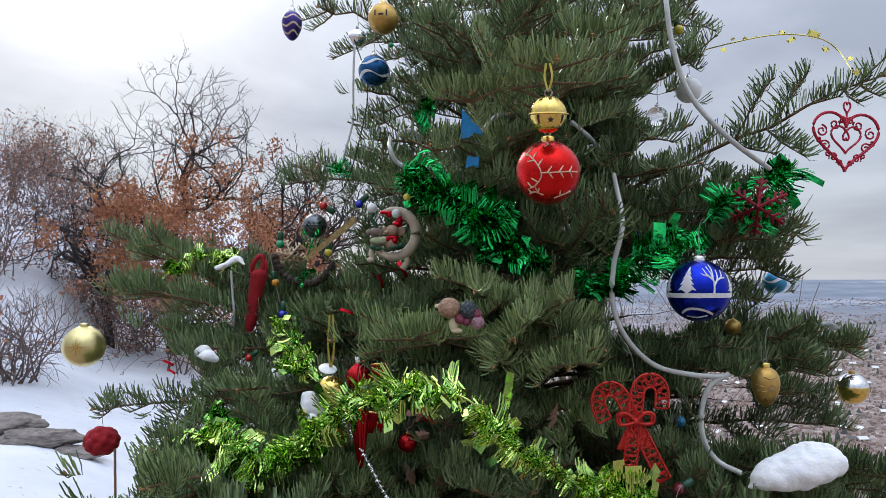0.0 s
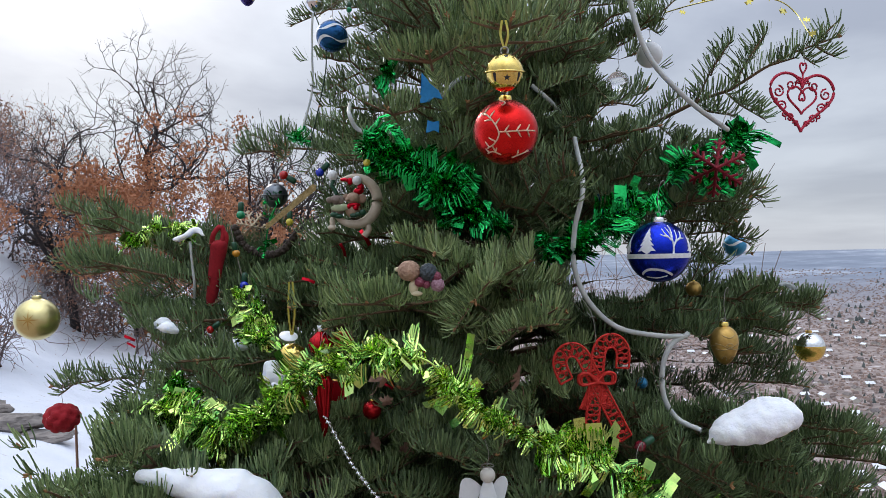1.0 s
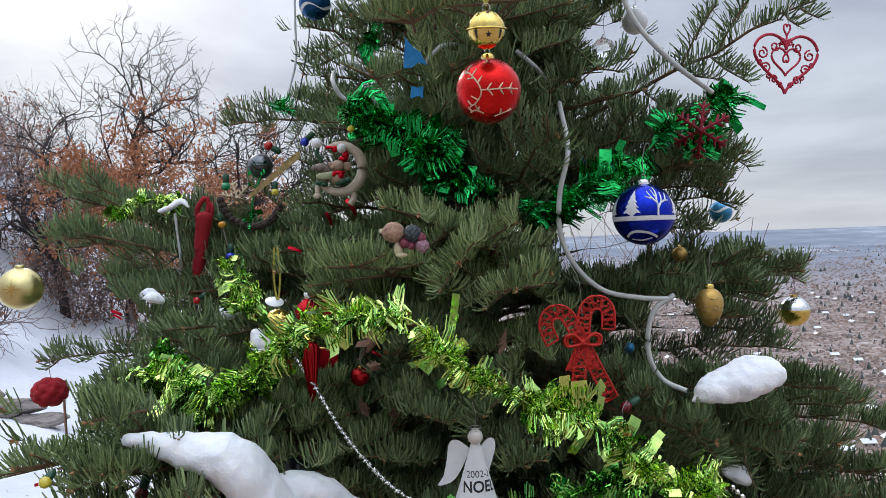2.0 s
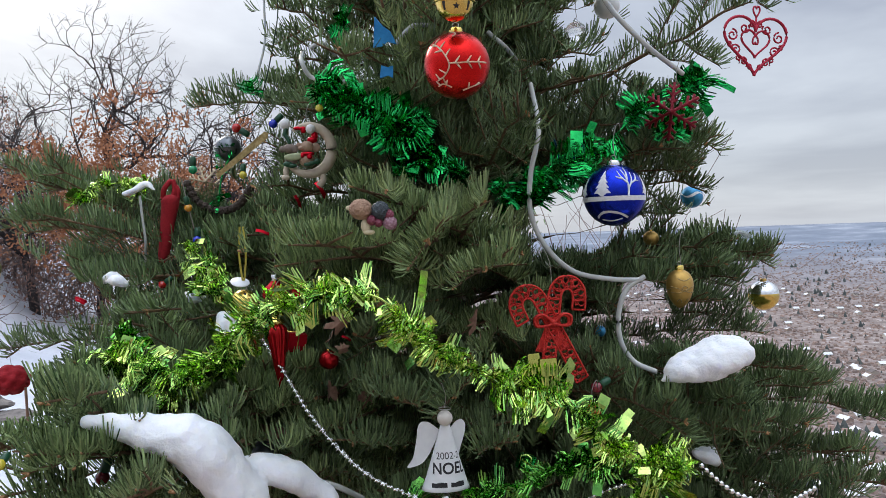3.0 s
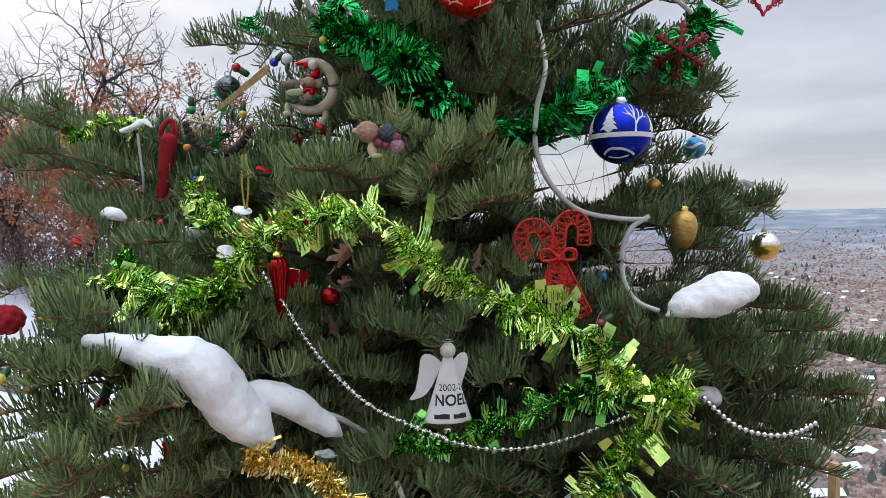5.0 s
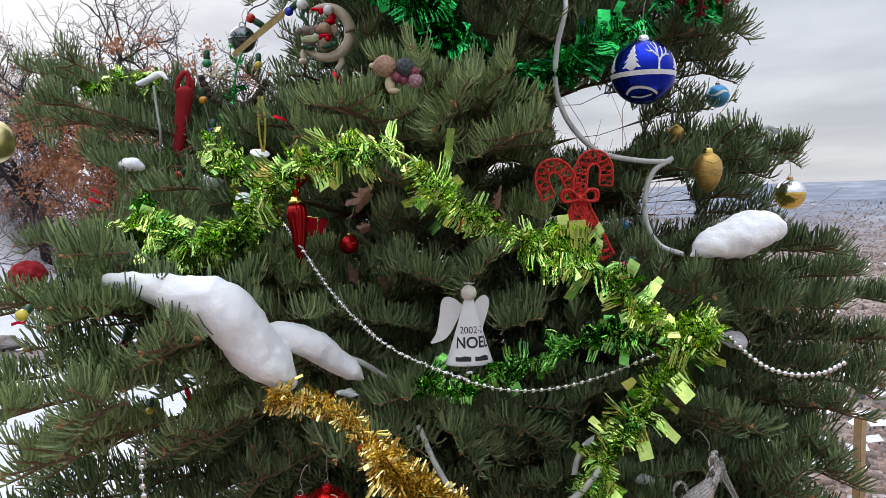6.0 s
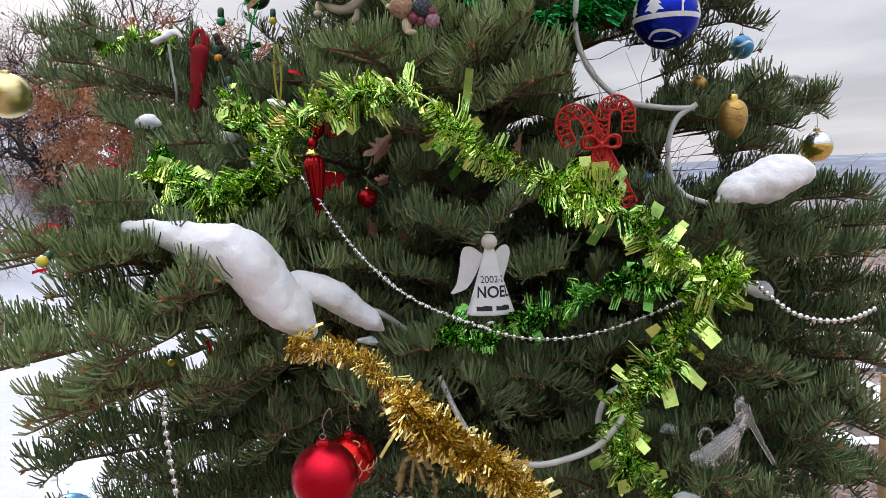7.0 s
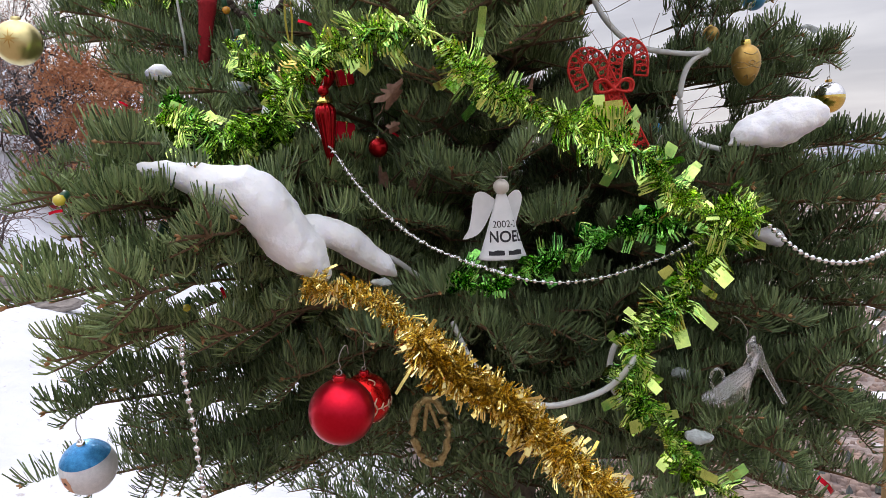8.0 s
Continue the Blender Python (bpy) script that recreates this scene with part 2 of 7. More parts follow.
GOLD_MATT = mat("matt_gold_paint", (0.45, 0.27, 0.07), (0.60, 0.39, 0.12), rough=0.42, metal=0.8, scale=140.0, bump=0.0003)
SILVER = mat("polished_silver", (0.78, 0.78, 0.78), (0.85, 0.85, 0.86), rough=0.12, metal=1.0, scale=150.0)
STEEL = mat("tarnished_steel", (0.09, 0.10, 0.115), (0.17, 0.185, 0.20), rough=0.32, metal=0.9, scale=120.0)
WIRE = mat("hook_wire", (0.30, 0.28, 0.25), (0.42, 0.40, 0.37), rough=0.35, metal=0.9, scale=300.0)
WHITE_GLITTER = glitter("white_glitter", (0.72, 0.74, 0.76), (0.9, 0.91, 0.93), 1400.0, 0.45, 0.15)
TAN_GLITTER = glitter("champagne_glitter", (0.50, 0.38, 0.24), (0.80, 0.68, 0.50), 1500.0, 0.4, 0.5)
GOLD_GLITTER = glitter("dark_gold_glitter", (0.20, 0.14, 0.05), (0.55, 0.42, 0.2), 1500.0, 0.35, 0.8)
RED_GLITTER = glitter("red_glitter", (0.42, 0.012, 0.010), (0.72, 0.05, 0.035), 1300.0, 0.4, 0.35)
WINE_GLITTER = glitter("wine_red_glitter", (0.13, 0.004, 0.012), (0.30, 0.015, 0.03), 1300.0, 0.4, 0.4)
PINK_RED = glitter("crimson_glitter", (0.36, 0.008, 0.03), (0.55, 0.03, 0.07), 1400.0, 0.45, 0.3)
BLUE_GLITTER = glitter("blue_glitter", (0.01, 0.16, 0.42), (0.06, 0.40, 0.75), 1400.0, 0.35, 0.5)
BLUE_CARD = mat("bright_blue_felt", (0.02, 0.22, 0.55), (0.04, 0.30, 0.66), rough=0.85, scale=250.0, bump=0.0004)
WHITE_PAINT = mat("white_enamel", (0.70, 0.72, 0.73), (0.80, 0.81, 0.82), rough=0.38, scale=90.0, rough2=0.5)
INK = mat("black_ink", (0.012, 0.012, 0.015), (0.03, 0.03, 0.035), rough=0.6, scale=300.0)
IVORY = mat("ivory_resin", (0.48, 0.40, 0.30), (0.62, 0.54, 0.42), rough=0.5, scale=130.0, bump=0.0003)
TAN_RESIN = mat("tan_resin", (0.30, 0.19, 0.13), (0.42, 0.29, 0.20), rough=0.55, scale=160.0)
STRAW = mat("woven_straw", (0.30, 0.18, 0.12), (0.48, 0.31, 0.21), rough=0.85, scale=260.0, bump=0.006, bump_scale=230.0)
BERRY_BLUE = mat("slate_berry", (0.028, 0.04, 0.05), (0.06, 0.075, 0.085), rough=0.5, scale=260.0, bump=0.006, bump_scale=240.0)
BERRY_RED = mat("plum_berry", (0.11, 0.012, 0.03), (0.22, 0.05, 0.08), rough=0.4, scale=200.0)
CREAM = mat("cream_clay", (0.52, 0.44, 0.27), (0.62, 0.55, 0.38), rough=0.6, scale=120.0)
VELVET_RED = mat("red_velvet", (0.24, 0.006, 0.012), (0.36, 0.012, 0.02), rough=0.9, scale=350.0, bump=0.0006)
GREEN_PLASTIC = mat("green_plastic", (0.012, 0.06, 0.03), (0.02, 0.09, 0.045), rough=0.35, scale=120.0)
GREEN_CORD = mat("green_cord", (0.008, 0.03, 0.016), (0.015, 0.045, 0.024), rough=0.5, scale=200.0)
TUBE_WHITE = mat("milky_vinyl_tube", (0.40, 0.41, 0.39), (0.54, 0.55, 0.52), rough=0.22, scale=40.0, coat=0.4, sss=0.3)
CLEAR = mat("clear_glass", (0.96, 0.97, 0.97), (0.98, 0.98, 0.98), rough=0.04, scale=50.0, trans=0.94, ior=1.5, coat=0.6)
RIBBON_GOLD = mat("gold_ribbon", (0.42, 0.36, 0.05), (0.58, 0.5, 0.12), rough=0.4, metal=0.4, scale=200.0)
FOIL_LIME = mat("lime_green_foil", (0.010, 0.25, 0.05), (0.82, 0.97, 0.27), rough=0.12, metal=1.0, scale=90.0, island=0.6)
FOIL_LEAF = mat("leaf_green_foil", (0.006, 0.17, 0.04), (0.36, 0.76, 0.16), rough=0.14, metal=1.0, scale=110.0, island=0.5)
FOIL_EMERALD = mat("emerald_foil", (0.003, 0.16, 0.035), (0.03, 0.62, 0.15), rough=0.15, metal=1.0, scale=110.0, island=0.45)
FOIL_GOLD = mat("gold_foil", (0.62, 0.42, 0.07), (1.0, 0.88, 0.42), rough=0.2, metal=1.0, scale=30.0, island=0.85)
FOIL_STAR = mat("yellow_gold_foil", (0.62, 0.52, 0.10), (0.80, 0.70, 0.22), rough=0.25, metal=0.8, scale=60.0)
SKIN_PAINT = mat("peach_paint", (0.62, 0.30, 0.17), (0.70, 0.38, 0.24), rough=0.6, scale=150.0)
OLD_WOOD = mat("weathered_stake", (0.34, 0.22, 0.11), (0.52, 0.37, 0.2), rough=0.85, scale=60.0, bump=0.001)


def bulb_glass(name, col):
    return mat(name, col, tuple(min(1, c * 1.3 + 0.01) for c in col), rough=0.12, scale=90.0, coat=0.6)


BULB = {"red": bulb_glass("red_bulb_glass", (0.45, 0.012, 0.01)), "blue": bulb_glass("blue_bulb_glass", (0.01, 0.03, 0.42)), "green": bulb_glass("green_bulb_glass", (0.01, 0.26, 0.10)),
        "amber": bulb_glass("amber_bulb_glass", (0.55, 0.24, 0.02)), "yellow": bulb_glass("yellow_bulb_glass", (0.50, 0.42, 0.04)), "wine": bulb_glass("wine_bulb_glass", (0.13, 0.004, 0.012))}


# ---- shaping helpers ----
def lathe(profile, material, name="turned", segs=36, flute=0, depth=0.0, smooth_shade=True):
    """A turned solid from (radius, height) pairs; flute: number of lengthwise grooves."""
    pr = np.array(profile, float)
    th = np.arange(segs) * 2 * np.pi / segs
    st = Strips()
    rad = np.maximum(pr[:, 0], 1e-5)[:, None] * np.ones(segs)
    if flute:
        rad = rad * (1 + depth * np.cos(th * flute)[None])
    v = np.stack([rad * np.cos(th), rad * np.sin(th), pr[:, 1][:, None] * np.ones(segs)], -1).reshape(-1, 3)
    i, j = np.meshgrid(np.arange(len(pr) - 1), np.arange(segs), indexing="ij")
    jn = (j + 1) % segs
    st.add(v, np.stack([i * segs + j, i * segs + jn, (i + 1) * segs + jn, (i + 1) * segs + j], -1).reshape(-1, 4))
    return st.mesh(name, material, smooth_shade)


def ball_profile(r, n=22, a0=-89.5, a1=89.5, squash=1.0):
    return [(r * math.cos(radians(a)), r * math.sin(radians(a)) * squash) for a in np.linspace(a0, a1, n)]


def ring(r, thick, n=20, axis="y"):
    a = np.linspace(0, 2 * np.pi, n)
    z = np.zeros(n)
    return np.stack([r * np.cos(a), z, r * np.sin(a)] if axis == "y" else [r * np.cos(a), r * np.sin(a), z], 1)


def tube_mesh(paths, radius, material, name="tube", sides=6):
    st = Strips()
    for p in paths:
        st.tube(np.asarray(p, float), radius, sides)
    return st.mesh(name, material)


def plate(outline, thick, material, name="plate", curve=None):
    """A flat cut-out in the x-z plane with thickness; curve bends it: y = curve(x, z)."""
    bm = bmesh.new()
    vs = [bm.verts.new((x, 0, z)) for x, z in outline]
    bm.faces.new(vs)
    bmesh.ops.triangulate(bm, faces=bm.faces[:])
    if curve:
        bmesh.ops.subdivide_edges(bm, edges=bm.edges[:], cuts=3, use_grid_fill=True)
    r = bmesh.ops.extrude_face_region(bm, geom=bm.faces[:])
    bmesh.ops.translate(bm, verts=[g for g in r["geom"] if isinstance(g, bmesh.types.BMVert)], vec=(0, thick, 0))
    if curve:
        for v in bm.verts:
            v.co.y += curve(v.co.x, v.co.z)
    bmesh.ops.recalc_face_normals(bm, faces=bm.faces[:])
    me = bpy.data.meshes.new(name)
    bm.to_mesh(me)
    bm.free()
    me.materials.append(material)
    return me


def on_ball(u, v, r):
    """A place on a ball's skin: degrees round from the front, degrees up."""
    u, v = radians(u), radians(v)
    return Vector((math.sin(u) * math.cos(v) * r, -math.cos(u) * math.cos(v) * r, math.sin(v) * r))


def ball_patch(polys, r, material, name="painted_patch", squash=1.0, cuts=3):
    """Painted figures wrapped on a ball: polygons of (degrees round, degrees up)."""
    bm = bmesh.new()
    for poly in polys:
        bm.faces.new([bm.verts.new((u, v, 0)) for u, v in poly])
    bmesh.ops.triangulate(bm, faces=bm.faces[:])
    bmesh.ops.subdivide_edges(bm, edges=bm.edges[:], cuts=cuts, use_grid_fill=True)
    for v in bm.verts:
        v.co = on_ball(v.co.x, v.co.y, r * 1.006)
        v.co.z *= squash
    me = bpy.data.meshes.new(name)
    bm.to_mesh(me)
    bm.free()
    me.materials.append(material)
    me.polygons.foreach_set("use_smooth", [True] * len(me.polygons))
    return me


def thing(name, place, label, category, group="", turn=(0, 0, 0), room=0.016):
    ROOM.append((place, room))
    ob = tagged(new(name), label, category, group)
    ob.matrix_basis = pose(*place, *turn)
    return ob


def hook(parent, z, length, bend=0.004):
    pts = spline([(0, 0, z), (0.002, 0, z + 0.004), (0.0005, 0, z + length * 0.5), (bend, 0.002, z + length), (bend * 2.2, 0.004, z + length + 0.004), (bend * 2.4, 0.008, z + length - 0.006)], 20)
    part("hook", tube_mesh([pts], 0.00055, WIRE, "hook", 4), parent, "thin wire hook")


def cap(parent, z, r, material, hang=0.03, tall=0.6):
    part("cap", lathe([(r * 0.99, z - 0.001), (r, z), (r * 0.93, z + r * tall), (r * 0.85, z + r * tall * 1.12), (0, z + r * tall * 1.15)], material, "cap", 24, 12, 0.04), parent, "crimped metal cap")
    pts = ring(r * 0.42, 0, 14)
    pts[:, 2] += z + r * (tall * 1.15 + 0.38)
    part("loop", tube_mesh([pts], 0.0006, WIRE, "loop", 4), parent)
    if hang:
        hook(parent, z + r * (tall * 1.15 + 0.7), hang)


def bauble(place, r, material, label, cap_material=None, hang=0.03, turn=(0, 0, 0), name="bauble", squash=1.0, group="baubles on the fir"):
    ob = thing(name, place, label, "ornament", group, turn, r * 0.95)
    part("body", lathe(ball_profile(r, 28, squash=squash), material, "bauble_body", 48), ob)
    cap(ob, r * squash * 0.985, r * 0.21, cap_material or GOLD, hang)
    return ob


# ---- baubles ----
red = bauble((0.124, 0.848, 1.715), 0.0354, RED_SATIN, "large satin red ball with champagne glitter vines, hung under a bell", GOLD, 0.0, (0, 0, -8))
R1 = 0.0354


def vine(parent, r, stems, twigs, material, thick):
    st = Strips()
    for s in stems:
        q = spline([(u, v, 0) for u, v in s], 18)
        st.tube([on_ball(a, b, r * 1.004) for a, b, c in q], thick, 6)
    for u, v, du, dv in twigs:
        st.tube([on_ball(u + du * f, v + dv * f, r * 1.004) for f in (0, 0.5, 1)], np.array([thick, thick * 1.15, thick * 0.7]), 6)
    part("glitter_vine", st.mesh("glitter_vine", material), parent, "raised champagne glitter vine")


RED_STEMS = [[(-18, 62), (-4, 58), (2, 50), (-6, 44)], [(-52, 32), (-34, 24), (-18, 8), (-10, -12), (-22, -28), (-40, -34)], [(-12, -8), (10, -8), (34, -6), (62, -4)], [(-48, -44), (-30, -42), (-12, -50)], [(20, -58), (44, -48), (62, -40)]]
RED_TWIGS = [(-44, 29, 6, 14), (-38, 26, -12, 2), (-28, 18, 8, 14), (-24, 14, -14, 0), (-16, 4, 8, 12), (0, -8, 8, 11), (2, -8, 8, -10), (20, -7, 8, 11), (22, -7, 8, -10), (40, -6, 7, 11), (42, -6, 7, -10), (-18, -24, -12, 8), (-26, -30, 2, -13), (-34, -33, -6, 11), (-40, -43, -6, 9), (-24, -44, 6, 9), (34, -53, -4, 12), (50, -46, 8, 8)]
vine(red, R1, RED_STEMS, RED_TWIGS, TAN_GLITTER, 0.00085)


def jingle_bell(place, r, material, label, turn=(0, 0, 0), hang=0.03, ribbon=False, marks=None):
    ob = thing("jingle_bell", place, label, "bell", "jingle bells on the fir", turn, r)
    dark = marks or INK
    part("upper_shell", lathe(ball_profile(r, 16, 3, 89), material, "upper_shell", 40), ob)
    part("lower_shell", lathe(ball_profile(r, 16, -89, -3), material, "lower_shell", 40), ob)
    part("flange", lathe([(r * 0.98, -r * 0.06), (r * 1.1, -r * 0.045), (r * 1.12, 0), (r * 1.1, r * 0.045), (r * 0.98, r * 0.06)], material, "flange", 40), ob)
    star = [(math.cos(radians(90 + 36 * k)) * (11 if k % 2 == 0 else 4.6), math.sin(radians(90 + 36 * k)) * (11 if k % 2 == 0 else 4.6)) for k in range(10)]
    # holes are dark patches on the shell; the shade inside is painted
    for u, v in ((-2, 52), (-2, -20)):
        part("star_hole", ball_patch([[(u + a * 1.1, v + b) for a, b in star]], r, dark, "star_hole"), ob, "dark patch in place of a star-shaped hole")
    for u in (-42, 40):
        slot = [(u - 3.2, -30), (u + 3.2, -30)] + [(u + 5.5 * math.cos(radians(a)), -9 + 5.5 * math.sin(radians(a))) for a in range(-40, 240, 40)]
        part("slot", ball_patch([slot], r, dark, "slot"), ob, "dark patch in place of a keyhole slot")
    rp = ring(r * 0.2, 0, 14)
    rp[:, 2] += r * 1.12
    part("loop", tube_mesh([rp], 0.0009, WIRE, "loop", 4), ob)
    if ribbon:
        st = Strips()
        for s in (-1, 1):
            q = spline([(0, 0, r * 1.2), (s * 0.004, 0.001, r * 1.2 + hang * 0.5), (s * 0.002, 0.004, r * 1.2 + hang)], 10)
            w = np.array([0.0013, 0.0005, 0])
            v = np.concatenate([q - w, q + w])
            n = len(q)
            st.add(v, [(i, i + 1, n + i + 1, n + i) for i in range(n - 1)])
        part("ribbon", st.mesh("ribbon", RIBBON_GOLD), ob, "shiny gold ribbon loop")
    elif hang:
        hook(ob, r * 1.3, hang)
    return ob


jingle_bell((0.120, 0.810, 1.771), 0.0197, GOLD, "polished gold jingle bell with star holes on a ribbon", (8, 0, 4), 0.03, True)
jingle_bell((-0.141, 0.991, 1.456), 0.0180, GOLD, "gold jingle bell hung from a ribbon with a white disc", (4, 0, 20), 0.075, True)
disc = thing("gift_disc", (-0.144, 0.986, 1.483), "small white round paper tag on a gold ribbon", "tag", "", (24, 14, 0))
part("disc", lathe([(0, 0), (0.0115, 0), (0.0118, 0.0006), (0.0115, 0.0012), (0, 0.0012)], WHITE_PAINT, "disc", 24), disc)
jingle_bell((-0.230, 1.340, 1.693), 0.0218, STEEL, "dull steel jingle bell with a star hole", (0, 0, 10), 0.02)

# the blue ball with a painted winter wood
RB = 0.0426
blue = bauble((0.356, 1.060, 1.580), RB, BLUE_SATIN, "deep blue ball painted with white trees and snow", SILVER, 0.04, (0, 0, -25))


def fir_shape(u, v, h, w):
    pts = [(u, v + h)]
    for k in range(5):
        f = (k + 1) / 5
        pts += [(u + w * f, v + h * (1 - f * 0.92)), (u + w * f * 0.55, v + h * (1 - f * 0.92) + h * 0.02)]
    right_side = pts[1:]
    return pts + [(u + w * 0.12, v), (u - w * 0.12, v)] + [(2 * u - a, b) for a, b in right_side[::-1]]


band_u = np.linspace(-180, 180, 61)
part("snow_band", ball_patch([[(a, -12), (b, -12), (b, -3.5), (a, -3.5)] for a, b in zip(band_u[:-1], band_u[1:])], RB, WHITE_GLITTER, "snow_band", cuts=1), blue, "white glittered snow line")
for u, v, h, w in ((-14, -3, 54, 17), (-60, -3, 42, 12), (80, -3, 40, 13), (150, -3, 50, 16)):
    part("painted_fir", ball_patch([fir_shape(u, v, h, w)], RB, WHITE_GLITTER, "painted_fir"), blue, "white painted fir")
st = Strips()
for s in ([(34, -4), (35, 14), (33, 30), (26, 50)], [(35, 10), (44, 24), (48, 42)], [(34, 20), (23, 32), (16, 46)], [(41, 19), (54, 26), (62, 40)], [(34, 26), (37, 42), (37, 56)], [(27, 28), (18, 30), (11, 34)], [(50, 24), (62, 24)]):
    q = spline([(a, b, 0) for a, b in s], 10)
    st.tube([on_ball(a, b, RB * 1.003) for a, b, c in q], np.linspace(0.0015, 0.0007, 10), 6)
part("painted_oak", st.mesh("painted_oak", WHITE_GLITTER), blue, "white painted bare tree")
for s, w in (([(-40, -46), (-15, -34), (15, -36), (45, -48)], 2.6), ([(-30, -52), (0, -56), (30, -50)], 2.0)):
    q = spline([(a, b, 0) for a, b in s], 14)
    part("snow_stroke", ball_patch([[(a[0], a[1] - w), (b[0], b[1] - w), (b[0], b[1] + w), (a[0], a[1] + w)] for a, b in zip(q[:-1], q[1:])], RB, WHITE_GLITTER, "snow_stroke", cuts=1), blue, "white painted stroke")


def wave_bands(parent, r, rows, width, amp, material, n=64):
    u = np.linspace(-180, 180, n)
    for v0, ph in rows:
        f = v0 + amp * np.sin(np.radians(u * 3 + ph))
        w = width * (0.6 + 0.4 * np.sin(np.radians(u * 3 + ph + 80)))
        part("painted_wave", ball_patch([[(u[i], f[i] - w[i]), (u[i + 1], f[i + 1] - w[i + 1]), (u[i + 1], f[i + 1] + w[i + 1]), (u[i], f[i] + w[i])] for i in range(n - 1)], r, material, "painted_wave", cuts=1), parent, "silver glitter wave")


wave = bauble((-0.120, 1.300, 1.960), 0.0269, TEAL_BLUE, "teal blue ball with silver glitter waves", SILVER, 0.05)
wave_bands(wave, 0.0269, ((24, 0), (-22, 150)), 7, 9, WHITE_GLITTER)
small_blue = bauble((0.615, 1.420, 1.588), 0.0211, SKY_BLUE, "small sky blue ball with pale swirls behind needles", STEEL, 0.05)
wave_bands(small_blue, 0.0211, ((10, 40),), 8, 10, WHITE_PAINT)
bauble((0.462, 1.420, 1.951), 0.0242, WHITE_PAINT, "plain white ball hanging in the needles", SILVER, 0.05)
bauble((0.391, 1.380, 1.892), 0.0194, CLEAR, "clear glass ball with a thin wall", SILVER, 0.04)
disco = bauble((-0.157, 1.360, 2.038), 0.0171, SILVER, "small mirrored silver ball", STEEL, 0.05)
texted = bauble((-0.098, 1.250, 2.034), 0.0258, GOLD_MATT, "tan gold ball with dark brushed lettering", GOLD, 0.03)
part("lettering_bar", ball_patch([[(-30, -6), (-24, -6), (-24, 16), (-30, 16)], [(-14, -6), (6, -6), (6, 0), (-14, 0)], [(14, -8), (20, -8), (20, 16), (14, 16)]], 0.0258, INK, "lettering_bar"), texted, "dark unreadable lettering")
left_gold = bauble((-0.480, 1.023, 1.510), 0.0276, GOLD_PALE, "pale gold ball with an eight-pointed star", GOLD_PALE, 0.03)
ray = []
for k in range(8):
    a = math.pi / 4 * k
    ln = 26 if k % 2 == 0 else 18
    ca, sa = math.cos(a), math.sin(a)
    ray.append([(8 - 2.2 * sa, 2 + 2.2 * ca), (8 + ln * ca, 2 + ln * sa), (8 + 2.2 * sa, 2 - 2.2 * ca)])
part("painted_star", ball_patch(ray, 0.0306, GOLD_MATT, "painted_star", cuts=2), left_gold, "matt etched star")
two_tone = bauble((0.707, 1.335, 1.404), 0.0266, GOLD, "mirror ball, silver above and gold below", GOLD_MATT, 0.05)
part("silver_half", lathe(ball_profile(0.0268, 14, 8, 88), SILVER, "silver_half", 40), two_tone, "silver upper half")
low_red = bauble((-0.082, 0.775, 1.103), 0.0327, RED_MATT, "large plain matt red ball close under the gold tinsel", RED_GLOSS, 0.02)
back_red = bauble((-0.065, 0.848, 1.089), 0.0281, RED_SATIN, "red ball with champagne glitter vines behind the plain one", RED_GLOSS, 0.03, (0, 0, 40))
vine(back_red, 0.0281, RED_STEMS, RED_TWIGS, TAN_GLITTER, 0.0008)
k = 0.0008
onion = thing("onion_ornament", (-0.120, 1.100, 1.460), "fluted dark red glass onion ornament with a silver cap", "ornament", "", (0, 0, 0), 0.018)
part("body", lathe([(0.5 * k, -26 * k), (8 * k, -24 * k), (18 * k, -14 * k), (22 * k, -2 * k), (19 * k, 9 * k), (11 * k, 16 * k), (6.5 * k, 21 * k), (6 * k, 24 * k)], RED_GLOSS, "onion_body", 64, 16, 0.06), onion)
cap(onion, 23 * k, 7 * k, SILVER, 0.03, 1.2)
bauble((0.274, 0.904, 1.318), 0.0111, RED_GLOSS, "small striped red glass ball", SKY_BLUE, 0.02)
bauble((-0.051, 1.120, 1.359), 0.0139, RED_GLOSS, "small glossy red ball deep in the tree", GOLD, 0.02)
bauble((-0.152, 1.150, 1.221), 0.0202, STEEL, "dull grey ball in the shade of the snowy limb", STEEL, 0.02)
bauble((0.491, 1.300, 1.514), 0.0134, GOLD_MATT, "small gold ball behind the blue ball", GOLD, 0.02)


bauble((0.380, 1.240, 1.366), 0.0095, SKY_BLUE, "small pale blue ball deep behind the red canes", SILVER, 0.02)


def egg(place, w, h, material, label, cap_material, turn=(0, 0, 0), hang=0.04):
    ob = thing("egg_ornament", place, label, "ornament", "egg-shaped ornaments", turn, h * 0.45)
    prof = []
    for a in np.linspace(-89, 89, 26):
        s, c = math.sin(radians(a)), math.cos(radians(a))
        prof.append((w / 2 * c * (1 + 0.22 * s), h / 2 * s))
    part("body", lathe(prof, material, "egg_body", 40), ob)
    cap(ob, h / 2 * 0.97, w * 0.17, cap_material, hang, 0.9)
    return ob


gold_egg = egg((0.457, 1.090, 1.444), 0.0375, 0.0558, GOLD_MATT, "antique gold egg ornament with embossed scrolls", GOLD, (0, 0, 0))
st = Strips()
EW, EH = 0.0375 / 2, 0.0558 / 2


def on_egg(u, v):
    s, c = math.sin(radians(v)), math.cos(radians(v))
    k = EW * c * (1 + 0.22 * s) * 1.01
    return (math.sin(radians(u)) * k, -math.cos(radians(u)) * k, EH * s)


